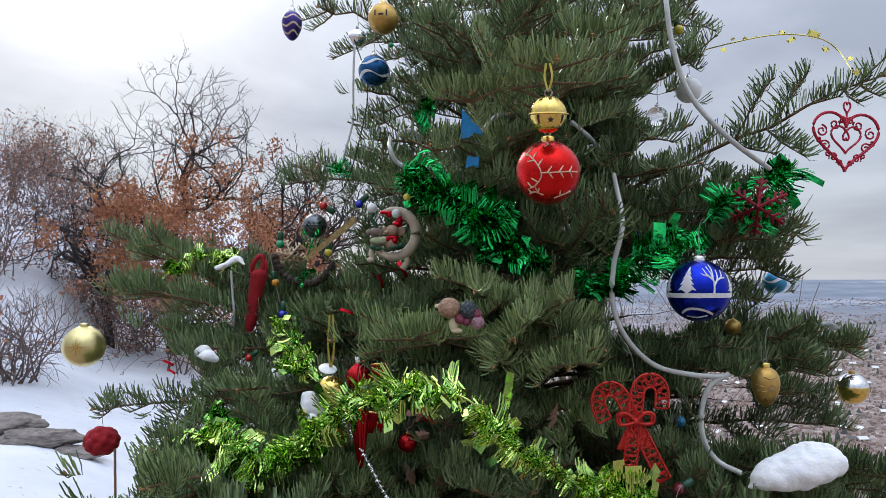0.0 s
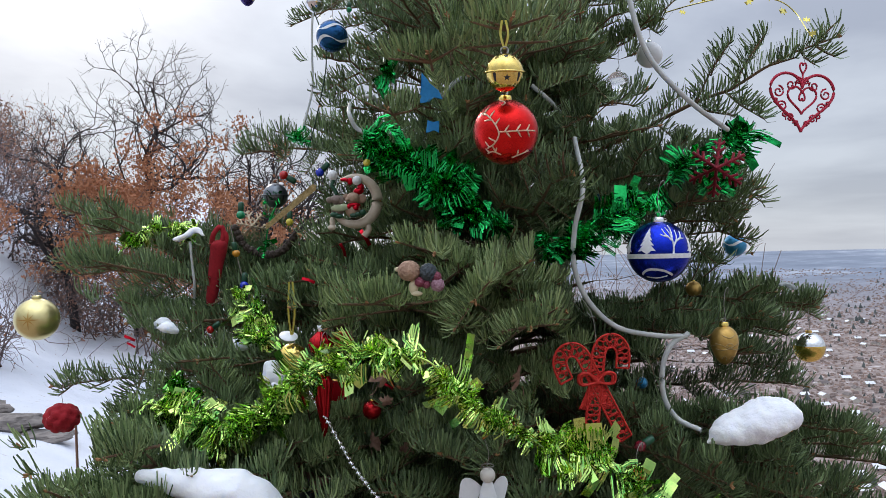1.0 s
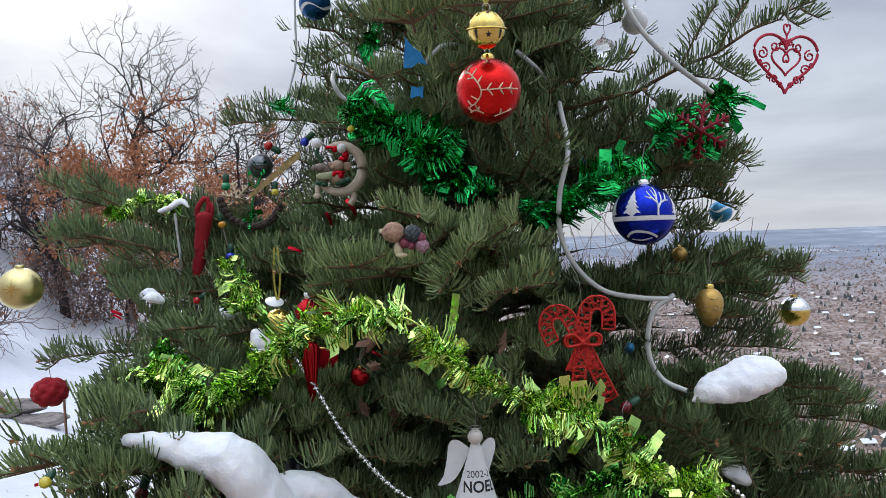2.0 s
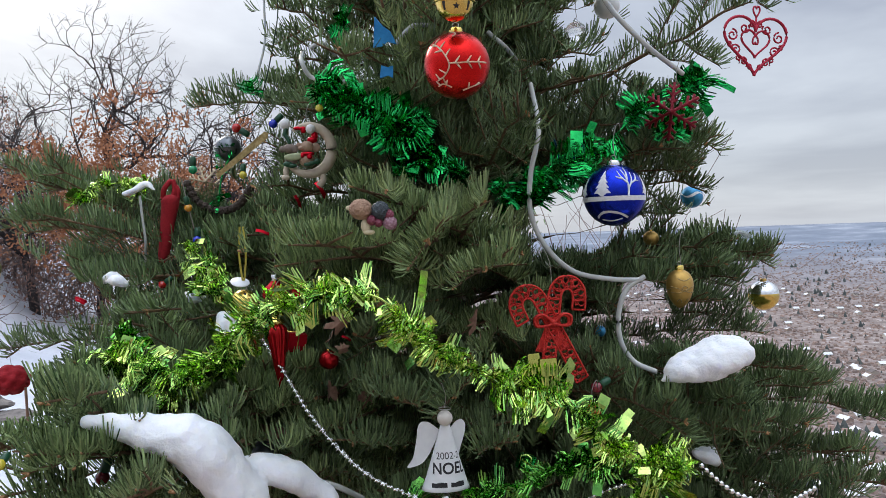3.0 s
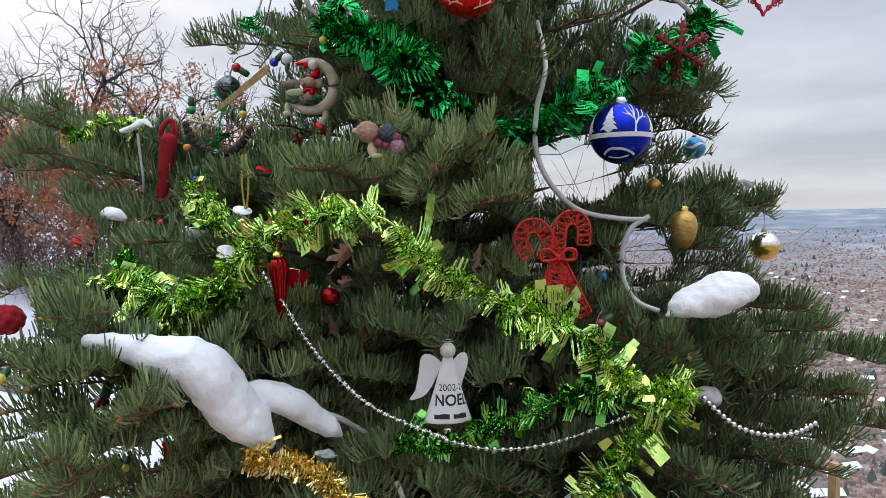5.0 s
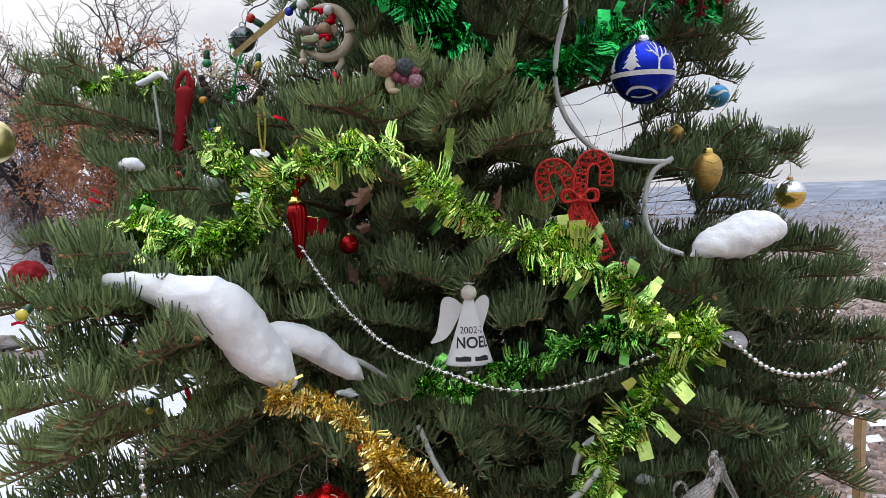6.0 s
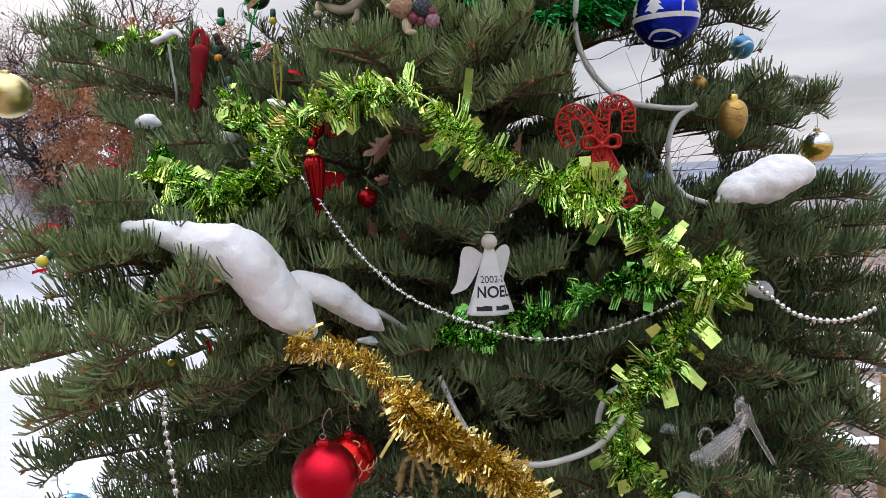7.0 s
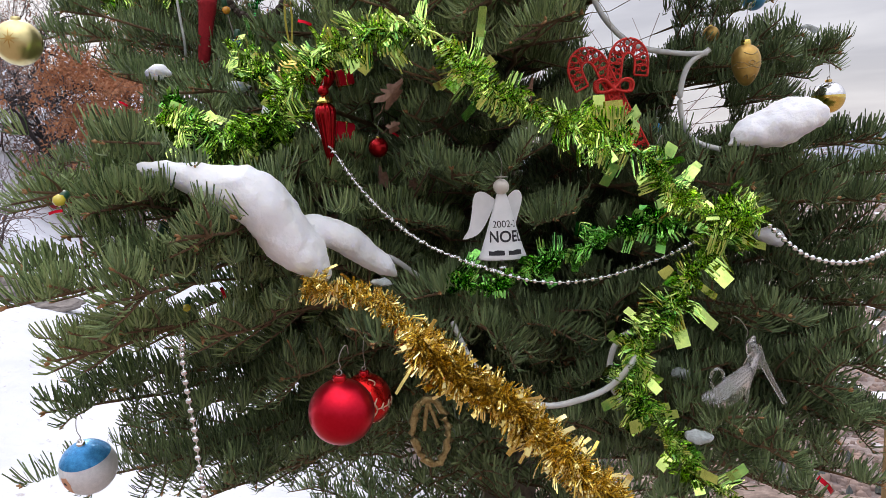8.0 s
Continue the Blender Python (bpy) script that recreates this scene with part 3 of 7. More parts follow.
for s in ([(-60, 8), (-30, 4), (0, -6), (30, 4), (60, 8)], [(-60, -8), (-30, -10), (0, -6), (30, -10), (60, -8)], [(-14, 4), (0, 10), (14, 4), (0, -2), (-14, 4)], [(-40, -40), (-20, -30), (-10, -44)], [(10, -42), (24, -30), (40, -42)], [(-30, 34), (0, 26), (30, 34)], [(-180, 2), (-120, -4), (-60, 2)], [(60, 2), (120, -4), (180, 2)]):
    q = spline([(a, b, 0) for a, b in s], 14)
    st.tube([on_egg(a, b) for a, b, c in q], 0.0007, 6)
part("embossed_scroll", st.mesh("embossed_scroll", GOLD_GLITTER), gold_egg, "raised scroll work")
PURPLE = mat("violet_paint", (0.035, 0.022, 0.16), (0.06, 0.035, 0.24), rough=0.3, metal=0.5, scale=200.0)
pe = egg((-0.277, 1.360, 2.062), 0.0362, 0.0543, PURPLE, "violet and champagne striped egg ornament", SILVER, (0, 0, 0), 0.04)
EW, EH = 0.0362 / 2, 0.0543 / 2
for v0 in (30, -4, -34):
    st = Strips()
    u = np.linspace(-180, 180, 50)
    f = v0 + 7 * np.sin(np.radians(u * 4))
    vv = np.array([on_egg(a, b + d) for d in (-4, 4) for a, b in zip(u, f)])
    st.add(vv, [(i, i + 1, 50 + i + 1, 50 + i) for i in range(49)])
    part("glitter_band", st.mesh("glitter_band", TAN_GLITTER), pe, "champagne glitter zigzag")

# red fluted icicle
ice = thing("icicle_ornament", (-0.114, 1.070, 1.378), "fluted red glass icicle with a gold collar", "ornament", "", (0, -2, 0), 0.022)
k = 0.0008
part("body", lathe([(0.2 * k, -66 * k), (2 * k, -62 * k), (7 * k, -30 * k), (12 * k, 5 * k), (16.5 * k, 34 * k), (16 * k, 44 * k), (11 * k, 51 * k), (7 * k, 53 * k)], RED_GLOSS, "icicle_body", 60, 12, 0.07), ice)
part("collar", lathe([(8 * k, 52 * k), (14 * k, 53 * k), (13 * k, 58 * k), (9 * k, 60 * k), (8 * k, 64 * k), (0, 65 * k)], GOLD, "collar", 30, 10, 0.05), ice, "gold crimped collar")
part("bead", lathe([(a, b + 74 * k) for a, b in ball_profile(9 * k, 12)], RED_GLOSS, "bead", 24, 8, 0.06), ice, "small red glass bead")
hook(ice, 83 * k, 0.03)


# ---- cut-out and figure ornaments ----
def spiral(cx, cz, r, a0, turns, n=16):
    a = np.linspace(radians(a0), radians(a0 + 360 * turns), n)
    rr = r * np.linspace(1, 0.25, n)
    return np.stack([cx + rr * np.cos(a), np.zeros(n), cz + rr * np.sin(a)], 1)


def heart_outline(w, h, n=60):
    t = np.linspace(0, 2 * np.pi, n)
    x = 16 * np.sin(t) ** 3
    z = 13 * np.cos(t) - 5 * np.cos(2 * t) - 2 * np.cos(3 * t) - np.cos(4 * t)
    return np.stack([x / 32 * w, np.zeros(n), (z + 2.5) / 29 * h], 1)


k = 0.0008
heart = thing("heart_ornament", (0.583, 1.100, 1.791), "crimson glitter heart of open scrollwork hung from a fir limb", "ornament", "", (0, 4, 6), 0.045)
part("rim", tube_mesh([heart_outline(124 * k, 106 * k)], 2.7 * k, PINK_RED, "rim", 8), heart)
part("inner_heart", tube_mesh([heart_outline(56 * k, 50 * k) + np.array([0, 0, 4 * k])], 2.0 * k, PINK_RED, "inner_heart", 6), heart)
scr = []
for s in (-1, 1):
    for cx, cz, r, a0, tn in ((46, 18, 11, 90, 1.3), (38, -8, 10, 20, 1.3), (22, -28, 9, -30, 1.3), (22, 32, 10, 140, 1.3), (10, -38, 6, 0, 1.2), (50, 2, 6, 200, 1.1), (33, -22, 5, 180, 1.1), (8, 40, 7, 60, 1.1)):
        q = spiral(cx * k, cz * k, r * k, a0, tn)
        q[:, 0] *= s
        scr.append(q)
scr.append(heart_outline(11 * k, 20 * k) * np.array([1, 1, -1]) + np.array([0, 0, 14 * k]))
scr.append(np.array([(0, 0, 26 * k), (0, 0, 54 * k)]))
for q in scr:
    part("scroll", tube_mesh([q], 1.7 * k, PINK_RED, "scroll", 6), heart)
part("hanger", tube_mesh([heart_outline(13 * k, 22 * k) + np.array([0, 0, 62 * k])], 1.6 * k, PINK_RED, "hanger", 6), heart)
hook(heart, 70 * k, 0.03)

k = 0.0008
flake = thing("snowflake_ornament", (0.452, 1.090, 1.698), "dark wine-red glittered snowflake ornament", "ornament", "", (0, 8, -35), 0.036)
for a in range(6):
    ca, sa = math.cos(radians(90 + 60 * a)), math.sin(radians(90 + 60 * a))
    q = [(0, 0, 0), (52 * k * ca, 0, 52 * k * sa)]
    arm = part("arm", tube_mesh([q], 3.1 * k, WINE_GLITTER, "arm", 6), flake)
    for f, ln in ((16, 10), (28, 15), (40, 12)):
        for s in (-1, 1):
            b = radians(90 + 60 * a + s * 50)
            part("barb", tube_mesh([[(f * k * ca, 0, f * k * sa), (f * k * ca + ln * k * math.cos(b), 0, f * k * sa + ln * k * math.sin(b))]], 2.6 * k, WINE_GLITTER, "barb", 6), arm)
hook(flake, 52 * k, 0.035)

k = 0.0010
tan_flake = thing("snowflake_ornament", (-0.292, 1.420, 1.644), "champagne glitter filigree snowflake against the sky", "ornament", "", (0, 12, 30), 0.026)
for a in range(6):
    ca, sa = math.cos(radians(60 * a)), math.sin(radians(60 * a))
    arm = part("arm", tube_mesh([[(0, 0, 0), (29 * k * ca, 0, 29 * k * sa)]], 1.8 * k, TAN_GLITTER, "arm", 6), tan_flake)
    for f, ln in ((9, 9), (18, 11), (25, 6)):
        for s in (-1, 1):
            b = radians(60 * a + s * 55)
            part("barb", tube_mesh([[(f * k * ca, 0, f * k * sa), (f * k * ca + ln * k * math.cos(b), 0, f * k * sa + ln * k * math.sin(b))]], 1.5 * k, TAN_GLITTER, "barb", 6), arm)
hook(tan_flake, 29 * k, 0.03)

# pair of red filigree candy canes tied with a bow
k = 0.0007
canes = thing("candy_cane_ornament", (0.249, 0.992, 1.415), "red glitter filigree candy canes crossed and tied with a bow", "ornament", "", (0, 0, 8), 0.04)


def cane(mirror, tilt, leg):
    c = [(0, -leg), (0, 0), (0, 40)] + [(24 - 24 * math.cos(radians(a)), 50 + 27 * math.sin(radians(a))) for a in range(0, 181, 30)] + [(49, 28)]
    q = spline([(x * k, 0, z * k) for x, z in c], 240)
    run = np.concatenate([[0], np.cumsum(np.linalg.norm(np.diff(q, axis=0), axis=1))])
    q = np.stack([np.interp(np.linspace(0, run[-1], 60), run, q[:, i]) for i in range(3)], 1)
    tan = unit(np.gradient(q, axis=0))
    nrm = np.stack([tan[:, 2], np.zeros(60), -tan[:, 0]], 1)
    w = 12.5 * k
    m = np.array(Matrix.Rotation(radians(tilt), 3, "Y"))
    paths, rings_ = [], []
    for s in (-1, 1):
        paths.append(q + nrm * w * s)
    paths += [np.stack([q[0] - nrm[0] * w, q[0] + nrm[0] * w]), np.stack([q[-1] - nrm[-1] * w, q[-1] + nrm[-1] * w])]
    for i in range(2, 58, 2):
        a = np.linspace(0, 2 * np.pi, 10)
        ph = 1 if (i // 2) % 2 else -1
        rings_.append(q[i] + nrm[i] * (np.cos(a) * 0.55 * w + ph * w * 0.35)[:, None] + tan[i] * (np.sin(a) * 0.5 * w)[:, None])
        rings_.append(q[i] + nrm[i] * (np.linspace(-1, 1, 8) * w)[:, None] + tan[i] * (ph * np.sin(np.linspace(0, 3, 8)) * 0.5 * w)[:, None])
        b = spiral(0, 0, 0.45 * w, 40 * i, 1.2, 9)
        rings_.append(q[i] - nrm[i] * (ph * 0.5 * w) + nrm[i] * b[:, :1] + tan[i] * b[:, 2:])
    fix = lambda ps: [(p * np.array([mirror, 1, 1])) @ m.T for p in ps]
    ob = part("cane", tube_mesh(fix(paths), 2.1 * k, RED_GLITTER, "cane_edge", 6), canes)
    part("filigree", tube_mesh(fix(rings_), 1.4 * k, RED_GLITTER, "filigree", 4), ob, "lacy wire filling", "stuff")


cane(1, 7, 112)
cane(-1, -27, 122)
for s in (-1, 1):
    lp = spline([(0, -0.004, 0), (s * 18 * k, -0.006, 16 * k), (s * 34 * k, -0.005, 12 * k), (s * 32 * k, -0.004, -4 * k), (s * 12 * k, -0.004, -4 * k), (0, -0.004, 0)], 24)
    part("bow_loop", tube_mesh([lp, lp + np.array([0, 0.003, 0]), lp * 0.86], 2.8 * k, RED_GLITTER, "bow_loop", 6), canes)
    part("bow_tail", plate([(0, 0), (s * 12 * k, -4 * k), (s * 34 * k, -50 * k), (s * 22 * k, -44 * k), (s * 14 * k, -54 * k)], 0.0015, RED_GLITTER, "bow_tail"), canes)
part("bow_knot", lathe(ball_profile(9 * k, 10), RED_GLITTER, "bow_knot", 16), canes)
part("thread", tube_mesh([spline([(2 * k, 0, 50 * k), (-4 * k, 0, 120 * k), (-32 * k, 0.01, 170 * k)], 10)], 0.0005, WIRE, "thread", 4), canes, "thin silver thread")

ROOM += [((0.260, 1.005, 1.373), 0.03), ((0.229, 1.005, 1.446), 0.026), ((0.272, 1.005, 1.453), 0.026)]

# crescent moon with two small figures
k = 0.0009
moon = thing("moon_ornament", (-0.079, 1.190, 1.668), "ivory resin crescent moon holding two small nightcapped figures", "ornament", "", (0, 0, 0), 0.052)
a = np.radians(np.linspace(128, -158, 44))
c = np.stack([(2 + 40 * np.cos(a)) * k, np.zeros(44), (2 + 41 * np.sin(a)) * k], 1)
rad = (1.5 + 8.0 * np.sin(np.linspace(0.08, np.pi - 0.06, 44)) ** 0.8) * k
part("crescent", (lambda s: (s.tube(c, rad, 14), s.mesh("crescent", IVORY))[1])(Strips()), moon)
part("drip", tube_mesh([spline([(22 * k, 0, -32 * k), (26 * k, 0, -48 * k), (18 * k, 0, -60 * k)], 10)], np.linspace(5 * k, 6 * k, 10), IVORY, "drip", 10), moon)


def blobs(items, material, name):
    bm = bmesh.new()
    for x, y, z, rx, ry, rz in items:
        g = bmesh.ops.create_icosphere(bm, subdivisions=3, radius=1.0)
        for v in g["verts"]:
            v.co = Vector((x + v.co.x * rx, y + v.co.y * ry, z + v.co.z * rz))
    me = bpy.data.meshes.new(name)
    bm.to_mesh(me)
    bm.free()
    me.materials.append(material)
    me.polygons.foreach_set("use_smooth", [True] * len(me.polygons))
    return me


def kb(*rows):
    return [tuple(v * k for v in r) for r in rows]


GREY_RESIN = mat("grey_brown_resin", (0.16, 0.125, 0.10), (0.26, 0.20, 0.17), rough=0.6, scale=160.0)
PALE_GREEN = mat("pale_green_resin", (0.30, 0.36, 0.20), (0.42, 0.46, 0.28), rough=0.6, scale=160.0)
part("figure", blobs(kb((0, -6, -15, 13, 10, 13), (1, -9, 6, 11, 10, 10), (-8, -14, 3, 5, 5, 4), (16, -6, 5, 7.5, 3, 8), (-12, -6, 9, 5, 3, 5)), TAN_RESIN, "figure"), moon, "tan figure with round ears")
part("figure", blobs(kb((-26, -5, -14, 11, 9, 11), (-28, -7, 4, 11, 9, 8), (-39, -9, 3, 6, 5, 6), (-20, -11, 3, 6.5, 3, 7)), GREY_RESIN, "figure"), moon, "grey-brown figure leaning close")
part("scarf", blobs(kb((2, -12, -6, 12, 6, 4), (6, -15, -11, 5, 3, 5), (-6, -14, -9, 4, 3, 4)), RED_MATT, "scarf"), moon, "red scarf")
part("cap", blobs(kb((10, -3, 18, 9, 7, 6), (14, -3, 25, 6, 5, 7)), RED_MATT, "cap"), moon, "red nightcap")
part("bow", blobs(kb((-14, -6, 38, 7, 3, 3), (-4, -6, 35, 5, 3, 6), (-9, -7, 37, 3, 3, 3)), RED_MATT, "bow"), moon, "small red bow")
part("leaf", blobs(kb((-22, -14, -11, 15, 3, 6), (-14, -14, -9, 8, 3, 5)), PALE_GREEN, "leaf"), moon, "pale green leaf")
part("leaf_trim", blobs(kb((2, -13, -24, 7, 4, 4), (9, -13, -22, 6, 4, 4), (17, -12, -19, 6, 4, 5)), GREEN_PLASTIC, "leaf_trim"), moon, "green holly trim")
part("leaf_trim", blobs(kb((-31, -10, -22, 8, 5, 5), (-24, -10, -25, 8, 5, 4)), GREEN_PLASTIC, "leaf_trim"), moon, "green holly trim")
part("cord", tube_mesh([spline([(-32 * k, -6 * k, 38 * k), (-35 * k, -7 * k, 28 * k), (-30 * k, -7 * k, 20 * k), (-27 * k, -7 * k, 12 * k)], 14)], 3.4 * k, GREEN_PLASTIC, "cord", 8), moon, "twisted green cap cord")
part("foot", blobs(kb((-36, -2, -34, 5, 5, 10), (-37, -4, -44, 7, 5, 5)), IVORY, "foot"), moon)
part("pompom", blobs(kb((-34, -6, 46, 9, 8, 9)), WHITE_PAINT, "pompom"), moon, "white pompom")
part("pompom", blobs(kb((8, -8, 36, 8, 7, 8)), WHITE_PAINT, "pompom"), moon, "white pompom")
hook(moon, 44 * k, 0.03)

# clay fruit and straw hat figure
k = 0.0006
fruit = thing("fruit_ornament", (0.025, 0.878, 1.560), "clay ornament of a straw ball, slate and plum berries", "ornament", "", (0, 0, 0), 0.028)


def bumpy(x, y, z, r, bumps, deep, material, name, squash=1.0):
    """A round clay form all of small knobs."""
    i = np.arange(bumps) + 0.5
    ph, th = np.arccos(1 - 2 * i / bumps), np.pi * (1 + 5 ** 0.5) * i
    knobs = np.stack([np.cos(th) * np.sin(ph), np.sin(th) * np.sin(ph), np.cos(ph)], 1)
    bm = bmesh.new()
    bmesh.ops.create_icosphere(bm, subdivisions=4, radius=1.0)
    wide = 2.2 / math.sqrt(bumps)
    for v in bm.verts:
        d = np.linalg.norm(knobs - np.array(v.co), axis=1).min()
        q = v.co * (1 + deep * math.sqrt(max(0.0, 1 - (d / wide) ** 2)) - deep * 0.5) * r * k
        v.co = Vector((x * k + q.x, y * k + q.y, z * k + q.z * squash))
    me = bpy.data.meshes.new(name)
    bm.to_mesh(me)
    bm.free()
    me.materials.append(material)
    me.polygons.foreach_set("use_smooth", [True] * len(me.polygons))
    return me


part("straw_ball", bumpy(-18, 0, 9, 21, 90, 0.10, STRAW, "straw_ball", 0.9), fruit, "crinkled tan clay ball")
part("berry", bumpy(18, -4, 5, 16, 60, 0.28, BERRY_BLUE, "berry"), fruit, "slate blue berry")
FROSTED = mat("frosted_plum", (0.20, 0.07, 0.11), (0.42, 0.28, 0.32), rough=0.5, scale=500.0)
for bx, bz, br, bmat, blab in ((2, -12, 9, BERRY_RED, "plum red berry"), (14, -17, 7.5, BERRY_RED, "plum red berry"), (33, -3, 9, BERRY_RED, "plum red berry"), (35, -18, 12, FROSTED, "frosted plum berry")):
    part("berry", bumpy(bx, -7, bz, br, 40, 0.3, bmat, "berry"), fruit, blab)
part("stalk", blobs(kb((-10, 0, -22, 9, 7, 14), (-4, -2, -34, 11, 6, 5), (-38, 4, 12, 8, 3, 5)), CREAM, "stalk"), fruit, "cream clay stalk and leaf")

# red velvet stocking shaped like a long pepper
k = 0.0010
chili = thing("pepper_ornament", (-0.330, 1.330, 1.571), "long red velvet chilli pepper with a gathered top", "ornament", "", (0, 0, 0), 0.02)
q = spline([(-16 * k, 0, -68 * k), (-10 * k, 0, -40 * k), (-4 * k, 0, 0), (2 * k, -2 * k, 30 * k), (0, 0, 44 * k)], 24)
part("pod", (lambda s: (s.tube(q, np.interp(np.linspace(0, 1, 24), [0, 0.1, 0.5, 0.85, 1], [5 * k, 9 * k, 12 * k, 15.5 * k, 8 * k]), 16), s.mesh("pod", VELVET_RED))[1])(Strips()), chili)
part("gather", tube_mesh([spline([(-10 * k, 0, 40 * k), (-6 * k, -4 * k, 56 * k), (6 * k, 0, 70 * k), (10 * k, 0, 56 * k), (6 * k, -2 * k, 38 * k)], 18)], 4.5 * k, VELVET_RED, "gather", 8), chili, "twisted velvet loop")
part("gather", tube_mesh([spline([(12 * k, 2 * k, 30 * k), (16 * k, 0, 52 * k), (10 * k, 0, 62 * k)], 10)], 3.5 * k, VELVET_RED, "gather", 8), chili)
hook(chili, 66 * k, 0.03)

ROOM += [((-0.326, 1.330, 1.613), 0.02), ((-0.339, 1.330, 1.523), 0.016), ((-0.115, 1.070, 1.341), 0.008), ((0.101, 0.973, 1.228), 0.034), ((0.077, 0.973, 1.257), 0.02)]

# red knitted bead on a stick
k = 0.0010
hat = thing("red_hat_ornament", (-0.619, 1.360, 1.307), "dark red knitted cap ornament with a pale stick", "ornament", "", (0, 0, 0), 0.042)
part("cap", bumpy(0, 0, 2, 28, 34, 0.28, VELVET_RED, "knit_cap", 0.86), hat)
for x in (-14, -4, 8):
    part("lettering_bar", plate([(x * k, 4 * k), ((x + 6) * k, 8 * k), ((x + 5) * k, 10 * k), ((x - 1) * k, 6 * k)], 0.0015, WHITE_PAINT, "lettering_bar", lambda a, b: -26 * k), hat, "pale unreadable stitching")
part("stick", tube_mesh([[(24 * k, 0, -10 * k), (26 * k, 0, -105 * k)]], 2.4 * k, mat("pale_pink_stick", (0.5, 0.33, 0.26), rough=0.6), "stick", 8), hat, "pale stick")
hook(hat, 24 * k, 0.04)

# gilded flat stick
stick = thing("gold_stick_ornament", (-0.167, 1.140, 1.660), "flat gold-glittered wooden splint standing in the needles", "ornament", "", (0, -40, 10), 0.012)
k = 0.0008
part("splint", plate([(-62 * k, -5 * k), (54 * k, -8 * k), (62 * k, -2 * k), (58 * k, 5 * k), (-58 * k, 3 * k)], 0.0022, GOLD_GLITTER, "splint"), stick)

# white angel bell
k = 0.0007
angel = thing("angel_ornament", (0.104, 0.973, 1.259), "white enamelled metal angel bell with dark hand lettering", "ornament", "", (0, 1, 6), 0.034)


def skirt_radius(z):
    f = (z + 62) / 116.0
    return (44 - 36 * f ** 0.9) if f > 0 else 44


def skirt_point(x, z):
    """A place on the front of the skirt."""
    r = skirt_radius(z)
    a = x / max(r, 1)
    return (r * math.sin(a) * k, -(r * math.cos(a) * 0.55) * k, z * k)


prof = [(skirt_radius(z) * k, z * k) for z in np.linspace(-62, 52, 20)]
me = lathe([(43 * k, -62.5 * k)] + prof + [(4 * k, 54 * k)], WHITE_PAINT, "skirt", 48)
for v in me.vertices:
    v.co.y *= 0.55
part("skirt", me, angel)
part("head", lathe([(a, b + 64 * k) for a, b in ball_profile(14 * k, 16)], mat("cream_enamel", (0.62, 0.58, 0.52), (0.7, 0.66, 0.6), rough=0.4, scale=120.0), "head", 28), angel, "cream round head")
part("halo", tube_mesh([ring(11 * k, 0, 24, "z") + np.array([0, 0, 81 * k])], 1.2 * k, WIRE, "halo", 6), angel, "thin wire halo")
for s, ol in ((-1, [(-8, 40), (-26, 54), (-40, 55), (-47, 44), (-50, 20), (-56, -10), (-66, -28), (-44, -22), (-32, -10), (-22, 8)]), (1, [(8, 40), (22, 54), (34, 56), (40, 46), (38, 30), (30, 6), (24, -12), (18, 4)])):
    ol = [(q[0], q[1]) for q in spline([(x, z, 0) for x, z in ol + ol[:1]], 44)[:-1]]
    part("wing", plate([(x * k, z * k) for x, z in ol], 0.0012, WHITE_PAINT, "wing", lambda a, b: 0.004 + 0.25 * abs(a)), angel)
part("clapper", lathe([(3 * k, -62 * k), (3 * k, -70 * k), (9 * k, -74 * k), (11 * k, -84 * k), (6 * k, -88 * k), (0, -89 * k)], SILVER, "clapper", 20), angel, "silver clapper")
part("hanger", tube_mesh([spline([(0, 0, 82 * k), (2 * k, 0, 104 * k), (-4 * k, 6 * k, 126 * k)], 10)], 0.0005, WIRE, "hanger", 4), angel)


def lettering(text, size, x0, z0, name, bold=0.0):
    cu = bpy.data.curves.new(name, "FONT")
    cu.body, cu.size, cu.align_x, cu.offset = text, size, "CENTER", bold
    ob = bpy.data.objects.new(name, cu)
    scene.collection.objects.link(ob)
    bpy.context.view_layer.update()
    me = bpy.data.meshes.new_from_object(ob.evaluated_get(bpy.context.evaluated_depsgraph_get()))
    bpy.data.objects.remove(ob)
    for v in me.vertices:
        p = skirt_point(v.co.x + x0, v.co.y + z0)
        v.co = (p[0], p[1] - 0.0005, p[2])
    me.materials.clear()
    me.materials.append(INK)
    return me


part("lettering", lettering("2002-2", 17, 3, -6, "year"), angel, "hand-written 2002-2")
part("lettering", lettering("NOEL", 27, 5, -31, "noel", 0.6), angel, "NOEL in dark stencilled capitals")
for x, w in ((-22, 30), (14, 28)):
    bar = [(x + f * w - w / 2, z) for f, z in ((0.0, -54), (0.3, -54), (0.6, -54), (1.0, -54), (1.0, -46), (0.6, -45), (0.3, -47), (0.0, -46))]
    bm = bmesh.new()
    bm.faces.new([bm.verts.new(Vector(skirt_point(a + 6, b)) + Vector((0, -0.0006, 0))) for a, b in bar])
    me = bpy.data.meshes.new("name_bar")
    bm.to_mesh(me)
    bm.free()
    me.materials.append(INK)
    part("lettering_bar", me, angel, "dark bar of handwriting")

